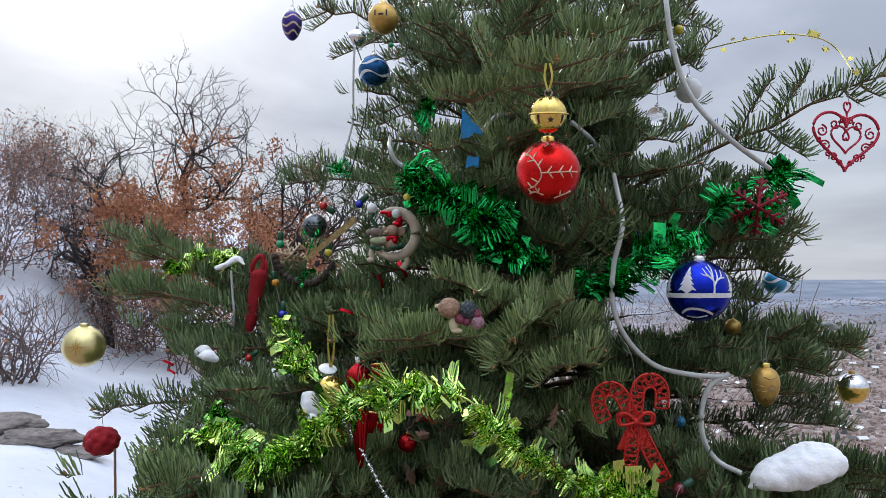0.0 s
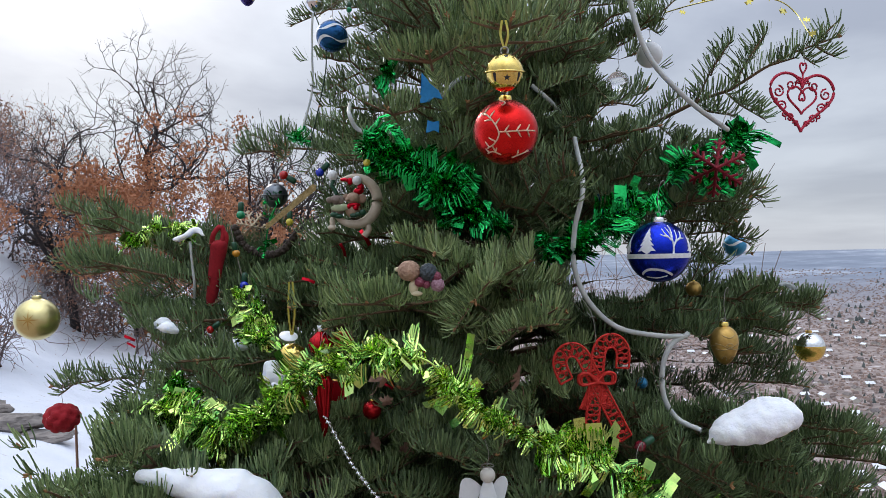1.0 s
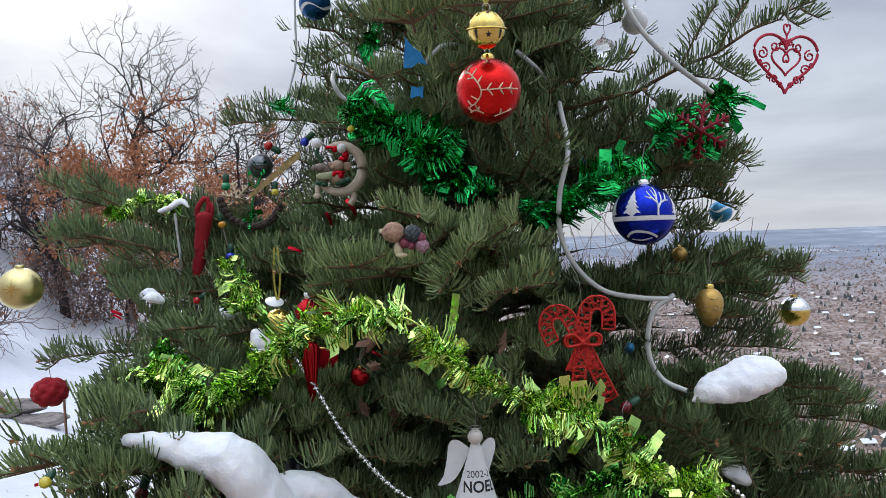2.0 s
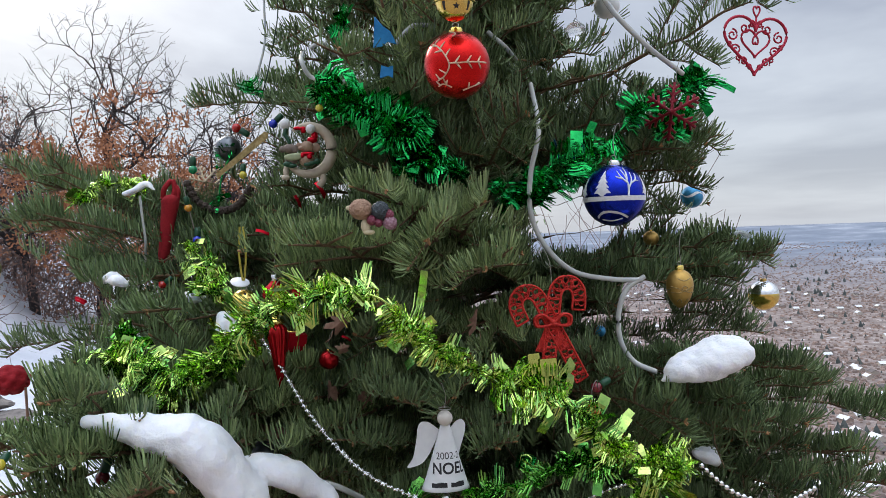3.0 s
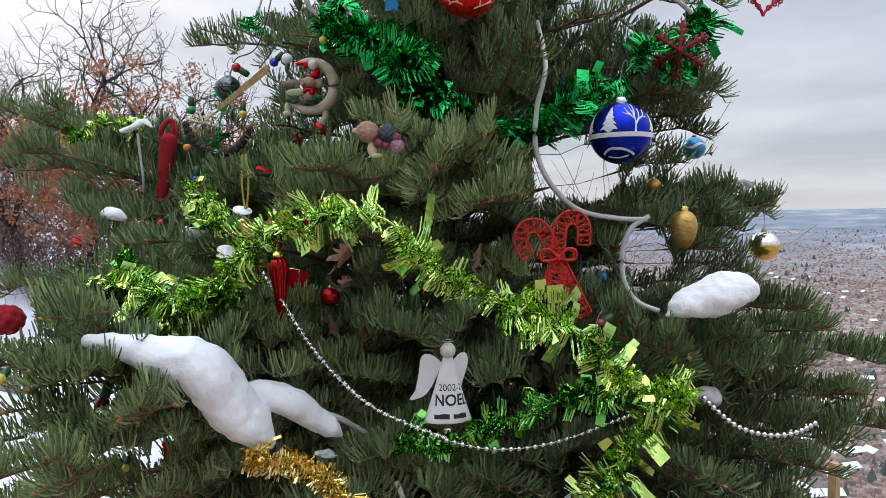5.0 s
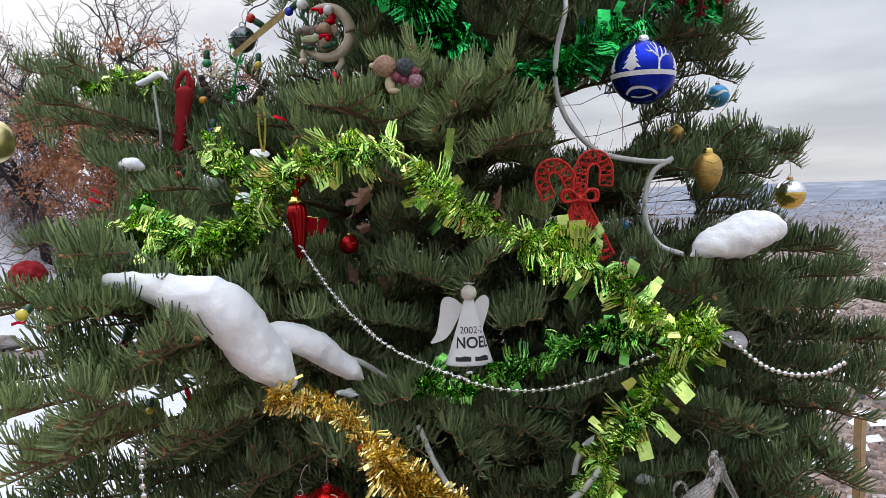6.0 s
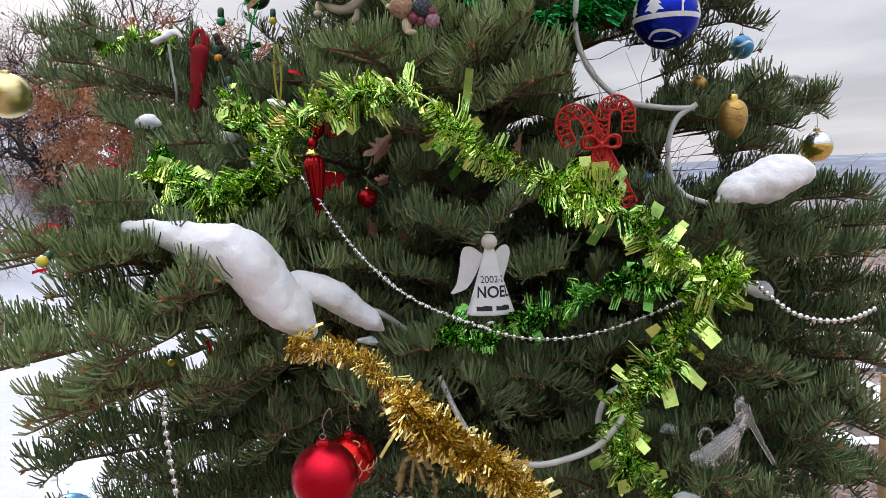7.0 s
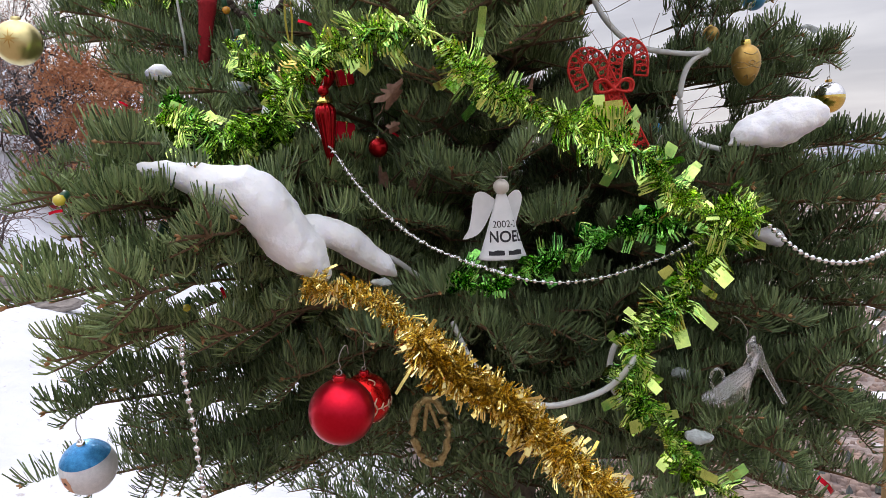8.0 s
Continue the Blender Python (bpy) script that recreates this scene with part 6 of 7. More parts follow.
    obs = [part("bough", st.mesh("bough_wood", TWIG), fir) for i0, i1, st in stems]
    for ob in obs:
        ob.matrix_parent_inverse = fir_back
    ob = obs[0]
    nd = part("needles", leaf.mesh("bough_needles", NEEDLE_FRESH_LIT if fresh_lit else NEEDLE), ob, kind="stuff")
    if buds.n:
        part("bud", buds.mesh("buds", BUD), ob, "orange-brown winter buds", "stuff")
    return ob


fir_back = Matrix.Translation((-AXIS[0], -AXIS[1], 0))
trunk = Strips()
tz = np.linspace(0, 2.95, 24)
trunk.tube(np.stack([np.sin(tz * 1.7) * 0.01 + AXIS[0], np.cos(tz * 1.3) * 0.01 - 0.01 + AXIS[1], tz - 0.05], 1), np.linspace(0.075, 0.006, 24), 12, cap=False)
part("trunk", trunk.mesh("trunk", FIR_BARK), fir).matrix_parent_inverse = fir_back

# limbs that can be told apart: tip, rise from the trunk, width of the spray
TOP_FRONT = [
    ((0.131, 0.820, 1.833), 0.02, 0.8), ((0.042, 0.885, 1.814), 0.03, 0.8), ((0.197, 0.959, 1.906), 0.02, 0.8),
    ((0.068, 0.959, 1.879), 0.03, 0.8), ((-0.012, 1.005, 1.777), 0.06, 0.8), ((0.224, 0.986, 1.683), 0.04, 0.7),
    ((0.270, 1.100, 1.779), 0.05, 0.8), ((0.116, 1.005, 1.953), 0.0, 0.8), ((0.095, 1.051, 1.792), 0.04, 0.8),
    ((0.178, 1.080, 1.801), 0.04, 0.8), ((-0.044, 1.150, 1.739), 0.05, 0.9), ((0.066, 1.100, 1.732), 0.04, 0.9),
]
TOP_SIDES = [
    ((0.327, 1.250, 2.003), 0.03, 1.1), ((0.392, 1.300, 1.995), 0.04, 1.0), ((0.295, 1.200, 1.928), 0.03, 1.1), ((0.423, 1.350, 2.077), 0.05, 1.1), ((0.250, 1.200, 1.856), 0.03, 1.0), ((0.330, 1.300, 2.070), 0.03, 1.1),
    ((-0.077, 1.300, 1.990), 0.03, 1.0), ((0.035, 1.150, 1.973), 0.02, 1.0),
    ((-0.244, 1.450, 2.131), 0.05, 1.0), ((-0.096, 1.350, 2.068), 0.03, 1.0), ((-0.144, 1.400, 1.952), 0.0, 1.0),
    ((-0.141, 1.300, 1.842), -0.06, 1.0), ((-0.054, 1.250, 1.922), -0.02, 1.0), ((0.465, 1.400, 2.090), 0.08, 1.0),
    ((0.462, 1.350, 1.994), 0.06, 1.0), ((0.356, 1.300, 1.838), -0.02, 1.0), ((0.411, 1.350, 1.933), 0.05, 1.0),
    ((0.268, 1.200, 1.905), 0.04, 1.0), ((-0.017, 1.150, 1.991), 0.0, 1.0),
]
RIGHT_HIGH = [
    ((0.654, 1.130, 1.895), 0.16, 0.68), ((0.550, 1.200, 1.767), 0.1, 0.78), ((0.575, 1.250, 1.691), 0.06, 0.78),
    ((0.542, 1.250, 1.631), 0.02, 0.78), ((0.381, 1.180, 1.832), 0.05, 0.78), ((0.341, 1.150, 1.762), 0.03, 0.88),
    ((0.442, 1.150, 1.727), 0.05, 0.88), ((0.450, 1.250, 1.655), 0.03, 0.88), ((0.327, 1.200, 1.662), 0.02, 0.88),
    ((0.618, 1.360, 1.573), 0.05, 0.68), ((0.708, 1.320, 1.486), 0.1, 0.78), ((0.662, 1.320, 1.366), 0.0, 0.68),
    ((0.566, 1.250, 1.497), 0.04, 0.88), ((0.447, 1.200, 1.493), 0.03, 0.88), ((0.393, 1.200, 1.414), 0.0, 0.88),
]
LEFT_FAN = [
    ((-0.577, 1.420, 1.647), 0.12, 0.80), ((-0.465, 1.380, 1.625), 0.08, 0.80), ((-0.560, 1.360, 1.574), 0.08, 0.80), ((-0.445, 1.300, 1.555), 0.04, 0.80), ((-0.523, 1.300, 1.458), 0.05, 0.80),
    ((-0.388, 1.200, 1.398), 0.02, 0.80), ((-0.632, 1.400, 1.594), 0.12, 0.70), ((-0.326, 1.200, 1.513), 0.04, 0.80), ((-0.413, 1.150, 1.314), 0.0, 0.80),
]
LEFT_HIGH = [
    ((-0.103, 1.360, 1.683), 0.03, 0.9), ((-0.156, 1.420, 1.686), 0.03, 0.8), ((-0.061, 1.400, 1.727), 0.02, 0.9), ((-0.018, 1.300, 1.631), 0.03, 0.9),
    ((-0.287, 1.400, 1.783), 0.02, 0.80), ((-0.190, 1.300, 1.788), 0.03, 0.80),
    ((-0.712, 1.550, 1.694), 0.2, 0.70), 
    ((-0.548, 1.280, 1.513), 0.08, 0.70), ((-0.655, 1.400, 1.358), 0.02, 0.60), ((-0.502, 1.300, 1.328), 0.0, 0.70),
    ((-0.386, 1.300, 1.613), 0.05, 0.80), ((-0.434, 1.200, 1.487), 0.04, 0.80), ((-0.172, 1.250, 1.621), 0.03, 0.80),
     ((-0.280, 1.051, 1.447), 0.02, 0.80), ((-0.236, 1.200, 1.540), 0.03, 0.80),
]
FRONT_MIDDLE = [
    ((0.043, 0.876, 1.585), 0.05, 0.8), ((0.155, 0.894, 1.581), 0.06, 0.8), ((0.089, 0.894, 1.529), 0.03, 0.8),
    ((-0.129, 0.940, 1.522), 0.05, 0.8), ((-0.035, 0.885, 1.530), 0.02, 0.9), ((0.159, 0.931, 1.491), 0.02, 0.8),
    ((0.211, 0.986, 1.506), 0.03, 0.8), ((-0.101, 1.051, 1.547), 0.05, 0.9), ((-0.019, 1.150, 1.661), 0.03, 0.9),
    ((0.152, 1.150, 1.660), 0.03, 0.9), ((0.030, 0.986, 1.449), 0.02, 0.8), ((0.225, 0.931, 1.390), 0.02, 0.7),
]
LOW_LEFT = [
    ((-0.362, 0.720, 1.236), 0.05, 0.7), ((-0.294, 0.760, 1.226), 0.03, 0.7), ((-0.392, 0.820, 1.392), 0.12, 0.7),
    ((-0.322, 0.820, 1.372), 0.08, 0.6), ((-0.383, 0.820, 1.158), 0.02, 0.7), ((-0.447, 0.913, 1.072), 0.05, 0.7),
    ((-0.351, 0.931, 0.988), 0.02, 0.8), ((-0.163, 0.760, 1.301), 0.02, 0.7), ((-0.230, 0.800, 1.282), 0.04, 0.7),
    ((-0.179, 0.975, 1.076), 0.04, 0.8), ((-0.243, 0.876, 1.159), 0.03, 0.9), ((-0.523, 1.100, 0.903), 0.02, 0.7),
]
LOW_MIDDLE = [
    ((-0.051, 0.820, 1.157), 0.04, 0.6), ((0.024, 0.950, 1.180), 0.03, 0.7), ((-0.014, 1.023, 1.264), 0.03, 0.8),
    ((-0.007, 1.051, 1.402), 0.04, 0.7), ((0.046, 0.986, 1.328), 0.05, 0.7), ((0.120, 0.986, 1.327), 0.04, 0.7),
    ((0.170, 0.986, 1.258), 0.0, 0.6), ((0.090, 0.959, 1.110), 0.04, 0.7),
    ((0.177, 1.051, 1.095), 0.0, 0.8), ((-0.107, 1.051, 1.244), 0.02, 0.9),
]
LOW_RIGHT = [
    ((0.590, 1.005, 1.338), 0.06, 0.6), ((0.506, 0.950, 1.271), 0.05, 0.7), ((0.403, 0.950, 1.290), 0.03, 0.7),
    ((0.432, 0.913, 1.137), 0.0, 0.7), ((0.343, 0.839, 1.032), 0.03, 0.7), ((0.410, 0.858, 0.994), 0.02, 0.7),
    ((0.615, 1.051, 1.219), 0.03, 0.7), ((0.611, 1.100, 1.157), 0.02, 0.7), ((0.370, 1.005, 1.346), 0.03, 0.7),
    ((0.265, 0.959, 0.981), 0.02, 0.8), ((0.326, 0.876, 0.956), 0.02, 0.8), ((0.651, 1.100, 0.908), 0.0, 0.8),
]
LEFT_CORNER = [
    ((-0.409, 0.867, 1.350), 0.05, 0.9), ((-0.367, 0.820, 1.374), 0.06, 0.9), ((-0.308, 0.820, 1.379), 0.05, 0.8), ((-0.322, 0.820, 1.327), 0.04, 0.8), ((-0.383, 0.820, 1.333), 0.04, 0.8), ((-0.350, 0.820, 1.286), 0.04, 0.8),
    ((-0.388, 0.800, 1.257), 0.03, 0.9), ((-0.386, 0.959, 1.080), 0.03, 0.9), ((-0.321, 0.977, 1.033), 0.02, 0.9), ((-0.393, 0.913, 1.138), 0.03, 0.9), ((-0.325, 0.986, 0.953), 0.02, 0.9), ((-0.329, 0.876, 1.170), 0.03, 0.8),
]
NEAR_LEFT = [
    ((-0.356, 0.867, 1.354), 0.06, 0.8), ((-0.373, 1.005, 1.373), 0.05, 0.8), ((-0.327, 0.820, 1.308), 0.05, 0.8), ((-0.283, 0.858, 1.317), 0.03, 0.7), ((-0.441, 1.100, 1.435), 0.06, 0.8),
    ((-0.502, 1.200, 1.581), 0.1, 0.8), ((-0.500, 1.250, 1.506), 0.08, 0.8), ((-0.299, 1.005, 1.360), 0.04, 0.8), ((-0.292, 0.820, 1.258), 0.03, 0.8), ((-0.227, 0.839, 1.266), 0.03, 0.7), ((-0.538, 1.350, 1.677), 0.12, 0.8),
]
RIGHT_BULK = [
    ((0.713, 1.320, 1.476), 0.06, 0.9), ((0.650, 1.300, 1.445), 0.04, 0.9), ((0.681, 1.300, 1.395), 0.02, 0.9), ((0.582, 1.250, 1.472), 0.04, 0.9), ((0.660, 1.300, 1.351), 0.0, 0.8), ((0.562, 1.250, 1.411), 0.02, 0.9),
    ((0.655, 1.330, 1.510), 0.06, 0.8), ((0.456, 1.150, 1.449), 0.02, 0.8), ((0.555, 1.220, 1.664), 0.06, 0.8), ((0.515, 1.200, 1.723), 0.06, 0.9), ((0.557, 1.280, 1.616), 0.03, 0.8), ((0.473, 1.200, 1.662), 0.04, 0.9),
    ((0.532, 0.959, 1.025), 0.03, 1.0), ((0.607, 1.005, 0.961), 0.03, 1.0), ((0.513, 1.005, 1.037), 0.02, 1.0), ((0.573, 1.005, 1.069), 0.03, 1.0),
]
RIGHT_LOW = [
    ((0.804, 1.120, 1.243), 0.06, 0.8), ((0.700, 1.051, 1.208), 0.04, 0.8), ((0.762, 1.051, 1.155), 0.05, 0.8), ((0.681, 1.100, 1.296), 0.05, 0.7), ((0.590, 1.005, 1.265), 0.03, 0.8),
    ((0.577, 1.051, 1.342), 0.03, 0.7), ((0.652, 1.005, 1.154), 0.03, 0.8), ((0.512, 1.005, 1.284), 0.02, 0.8), ((0.571, 0.986, 1.180), 0.02, 0.8), ((0.498, 1.023, 1.327), 0.03, 0.7),
]
LOW_EDGE = [
    ((0.567, 1.023, 1.126), 0.03, 0.8), ((0.616, 1.051, 1.069), 0.03, 0.8), ((0.490, 1.051, 1.037), 0.02, 0.9), ((0.535, 0.986, 0.945), 0.02, 0.8), ((-0.332, 0.839, 1.265), 0.05, 0.8),
    ((0.613, 1.005, 1.120), 0.06, 0.8), ((0.600, 0.986, 1.042), 0.04, 0.8), ((0.536, 1.005, 1.048), 0.04, 0.8), ((0.453, 0.876, 0.927), 0.03, 0.8),
    ((0.580, 0.959, 0.893), 0.05, 0.8), ((0.499, 1.005, 0.987), 0.02, 0.8), ((0.428, 0.986, 1.120), 0.02, 0.8), ((0.296, 0.867, 0.928), 0.02, 0.8),
    ((-0.513, 0.959, 0.963), 0.04, 0.7), ((-0.280, 0.980, 0.930), 0.02, 0.8),
    ((0.270, 1.080, 1.107), 0.02, 0.9), ((-0.070, 1.120, 1.306), 0.02, 0.9), ((-0.280, 0.820, 1.247), 0.05, 0.8),
]
# dark recesses low in the crown, before the trunk
LOW_INSIDE = [
    ((0.035, 1.120, 0.999), 0.03, 1.0), ((0.121, 1.150, 0.975), 0.02, 1.0), ((0.089, 1.100, 0.926), 0.02, 1.0), ((0.013, 1.100, 0.913), 0.02, 1.0),
    ((0.167, 1.120, 0.930), 0.02, 1.0), ((-0.051, 1.120, 0.961), 0.02, 1.0), ((0.092, 1.080, 0.865), 0.02, 1.0), ((0.236, 1.120, 0.979), 0.02, 1.0),
    ((-0.105, 1.100, 0.885), 0.02, 1.0), ((0.241, 1.080, 0.881), 0.02, 1.0), ((-0.166, 1.100, 0.959), 0.02, 1.0), ((-0.254, 1.100, 1.066), 0.02, 1.0),
]
DEEP_LEFT = [
    ((-0.300, 1.150, 1.100), 0.02, 1.0), ((-0.200, 1.160, 1.020), 0.02, 1.0), ((-0.360, 1.200, 1.010), 0.02, 1.0), ((-0.100, 1.170, 1.100), 0.02, 1.0), ((-0.280, 1.200, 0.930), 0.02, 1.0),
    ((-0.250, 1.140, 1.190), 0.02, 1.0), ((-0.370, 1.180, 1.170), 0.02, 1.0), ((-0.180, 1.200, 0.900), 0.02, 1.0), ((0.420, 1.180, 1.080), 0.02, 1.0), ((0.330, 1.160, 1.180), 0.02, 1.0),
]
for group in (DEEP_LEFT, LOW_INSIDE, RIGHT_BULK, LEFT_CORNER, NEAR_LEFT, RIGHT_LOW, LOW_EDGE, LEFT_FAN, TOP_FRONT, TOP_SIDES, RIGHT_HIGH, LEFT_HIGH, FRONT_MIDDLE, LOW_LEFT, LOW_MIDDLE, LOW_RIGHT):
    for tip, rise, spread in group:
        tip = (tip[0], tip[1] + (0.16 if group is LOW_INSIDE else 0.0), tip[2])
        # only high front limbs get the lit tone; lower, deeper ones are painted darker
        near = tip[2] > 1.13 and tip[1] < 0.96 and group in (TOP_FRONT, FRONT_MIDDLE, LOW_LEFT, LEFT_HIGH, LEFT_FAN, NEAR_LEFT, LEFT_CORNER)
        sharp = group in (RIGHT_BULK, TOP_FRONT, FRONT_MIDDLE, LOW_LEFT, RIGHT_LOW, NEAR_LEFT, LEFT_CORNER)
        bough(tip, rise, spread, 600 if sharp else 560, 2 if sharp or group is LOW_RIGHT else 0 if group in (LOW_INSIDE, DEEP_LEFT) else 1, fresh_lit=near)

# the rest of the crown, whorl by whorl
turn = 0.0
for z in np.concatenate([np.arange(0.25, 1.2, 0.09), np.arange(1.28, 2.75, 0.16)]):
    for k in range(7 if z < 1.2 else 5):
        turn += 2.39996
        a = turn
        front = math.sin(a) < 0.3
        reach = (0.22 + (2.75 - max(z, 0.95)) * 0.36) * rng.uniform(0.6, 0.95) * (0.9 if not front else 0.6)
        p = (AXIS[0] + reach * math.cos(a), AXIS[1] + reach * math.sin(a), z + rng.uniform(-0.05, 0.06))
        bough(p, rng.uniform(0.0, 0.1), 1.0, dens=240 if math.sin(a) < 0.4 else 150, fine=False, bare=0.2)


# ---- the hill, the drop and the plain: one sheet of ground to the horizon ----
def smooth(e0, e1, v):
    t = np.clip((v - e0) / (e1 - e0), 0, 1)
    return t * t * (3 - 2 * t)


def wobble(x, y, s, seed=0.0):
    return np.array([noise.noise((a * s + seed, b * s - seed, seed)) for a, b in zip(x, y)])


def ground_height(x, y):
    x, y = np.asarray(x, float), np.asarray(y, float)
    r = np.hypot(x, y)
    az = np.degrees(np.arctan2(x, y))
    right = smooth(-14, 2, az) * (1 - smooth(100, 150, az))
    hill = smooth(12, 40, r) * 3.2 + smooth(30, 90, r) * 5.0 - smooth(110, 900, r) * 9.0
    hill = hill + 1.7 * smooth(-25.5, -30, az) * smooth(7.5, 19, r) + 0.5 * smooth(-16, -34, az) * smooth(2.5, 6, r) + 2.2 * smooth(-24, -33, az) * smooth(10, 34, r)
    drop = -0.2 * smooth(2.2, 4.0, r) - 0.62 * np.clip(r - 3.4, 0, 270) - 30 * smooth(270, 900, r) + 174.6 * smooth(1000, 4700, r)
    return hill * (1 - right) + drop * right


def make_ground():
    na, nr = 300, 120
    # finer where the hill falls away
    az = np.linspace(-np.pi, np.pi, na, endpoint=False)
    rr = np.concatenate([[0.0], np.geomspace(0.35, 4800, nr)])
    A, R = np.meshgrid(az, rr, indexing="ij")
    x, y = (R * np.sin(A)).ravel(), (R * np.cos(A)).ravel()
    z = ground_height(x, y)
    r = R.ravel()
    z = z + 0.05 * wobble(x, y, 1.3) * np.clip(r / 2, 0, 1) + 0.03 * wobble(x, y, 4.0, 3.0) * smooth(1.5, 4.0, r) + 0.25 * wobble(x, y, 0.12, 9.0) * np.clip(r / 25, 0, 1)
    i, j = np.meshgrid(np.arange(na), np.arange(nr), indexing="ij")
    i2 = (i + 1) % na
    k = nr + 1
    q = np.stack([i * k + j, i2 * k + j, i2 * k + j + 1, i * k + j + 1], -1).reshape(-1, 4)
    return mesh_from("ground", np.stack([x, y, z], 1), [q[:, ::-1]], GROUND)


def ground_material():
    m = bpy.data.materials.new("snowy_hill_and_plain")
    m.use_nodes = True
    nt = m.node_tree
    p = nt.nodes["Principled BSDF"]
    p.inputs["Roughness"].default_value = 0.85
    geo = nt.nodes.new("ShaderNodeNewGeometry")
    sep = nt.nodes.new("ShaderNodeSeparateXYZ")
    nt.links.new(geo.outputs["Position"], sep.inputs[0])

    def noise_node(scale, detail=5.0, rough=0.55):
        nd = nt.nodes.new("ShaderNodeTexNoise")
        nd.inputs["Scale"].default_value, nd.inputs["Detail"].default_value, nd.inputs["Roughness"].default_value = scale, detail, rough
        nt.links.new(geo.outputs["Position"], nd.inputs["Vector"])
        return nd.outputs["Fac"]

    def ramp(src, stops):
        nd = nt.nodes.new("ShaderNodeValToRGB")
        els = nd.color_ramp.elements
        els[0].position, els[0].color = stops[0][0], (*stops[0][1], 1)
        els[1].position, els[1].color = stops[-1][0], (*stops[-1][1], 1)
        for pos, c in stops[1:-1]:
            els.new(pos).color = (*c, 1)
        nt.links.new(src, nd.inputs[0])
        return nd.outputs[0]

    def mix(f, a, b):
        nd = nt.nodes.new("ShaderNodeMixRGB")
        for s, v in ((0, f), (1, a), (2, b)):
            if isinstance(v, float):
                nd.inputs[s].default_value = v
            elif isinstance(v, tuple):
                nd.inputs[s].default_value = (*v, 1)
            else:
                nt.links.new(v, nd.inputs[s])
        return nd.outputs[0]

    def maths(op, a, b):
        nd = nt.nodes.new("ShaderNodeMath")
        nd.operation = op
        for s, v in enumerate((a, b)):
            if isinstance(v, (int, float)):
                nd.inputs[s].default_value = v
            else:
                nt.links.new(v, nd.inputs[s])
        return nd.outputs[0]

    def rng_node(v, a, b, c=0.0, d=1.0):
        nd = nt.nodes.new("ShaderNodeMapRange")
        for s, k in zip(("From Min", "From Max", "To Min", "To Max"), (a, b, c, d)):
            nd.inputs[s].default_value = k
        nt.links.new(v, nd.inputs["Value"])
        return nd.outputs[0]

    snow = ramp(noise_node(0.9, 8.0), [(0.3, (0.47, 0.50, 0.56)), (0.7, (0.62, 0.64, 0.69))])
    litter = ramp(noise_node(16.0, 3.0), [(0.66, (0.0, 0.0, 0.0)), (0.74, (1.0, 1.0, 1.0))])
    snow = mix(maths("MULTIPLY", litter, 0.55), snow, (0.20, 0.13, 0.09))
    dirt = ramp(noise_node(6.0, 12.0, 0.72), [(0.36, (0.08, 0.055, 0.042)), (0.5, (0.25, 0.18, 0.145)), (0.64, (0.42, 0.33, 0.28))])
    # bare gravel where the hill falls away
    edge = maths("ADD", sep.outputs[0], maths("MULTIPLY", sep.outputs[1], 0.12))
    edge = maths("ADD", edge, maths("MULTIPLY", maths("SUBTRACT", noise_node(1.1, 4.0), 0.5), 1.1))
    near = mix(rng_node(edge, 0.1, 0.7), snow, dirt)
    trodden = maths("ADD", sep.outputs[1], maths("MULTIPLY", maths("SUBTRACT", noise_node(1.6, 4.0), 0.5), 1.2))
    near = mix(rng_node(trodden, 2.0, 1.2), near, dirt)
    # the plain: brown suburbs; far snowy fields and dark woods, blue haze painted in
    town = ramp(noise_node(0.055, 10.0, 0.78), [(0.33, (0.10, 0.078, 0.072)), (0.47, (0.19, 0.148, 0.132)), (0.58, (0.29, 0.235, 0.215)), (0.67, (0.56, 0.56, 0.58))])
    hazy_fields = ramp(noise_node(0.0045, 7.0, 0.62), [(0.36, (0.115, 0.145, 0.195)), (0.5, (0.16, 0.19, 0.245)), (0.58, (0.215, 0.245, 0.30)), (0.70, (0.36, 0.40, 0.455))])
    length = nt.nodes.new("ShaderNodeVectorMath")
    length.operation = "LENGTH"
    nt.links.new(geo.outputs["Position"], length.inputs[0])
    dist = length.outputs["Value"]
    # the painted haze blue takes over with distance
    plain = mix(rng_node(dist, 1700.0, 3000.0), town, hazy_fields)
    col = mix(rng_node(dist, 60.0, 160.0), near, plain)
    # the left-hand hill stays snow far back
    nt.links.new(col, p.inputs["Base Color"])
    b = nt.nodes.new("ShaderNodeBump")
    b.inputs["Distance"].default_value = 0.06
    b.inputs["Strength"].default_value = 0.6
    nt.links.new(noise_node(4.5, 8.0, 0.55), b.inputs["Height"])
    nt.links.new(b.outputs[0], p.inputs["Normal"])
    return m


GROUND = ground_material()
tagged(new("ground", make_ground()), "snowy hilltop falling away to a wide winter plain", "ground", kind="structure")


def ground_at(x, y):
    return float(ground_height(np.array([x]), np.array([y]))[0])


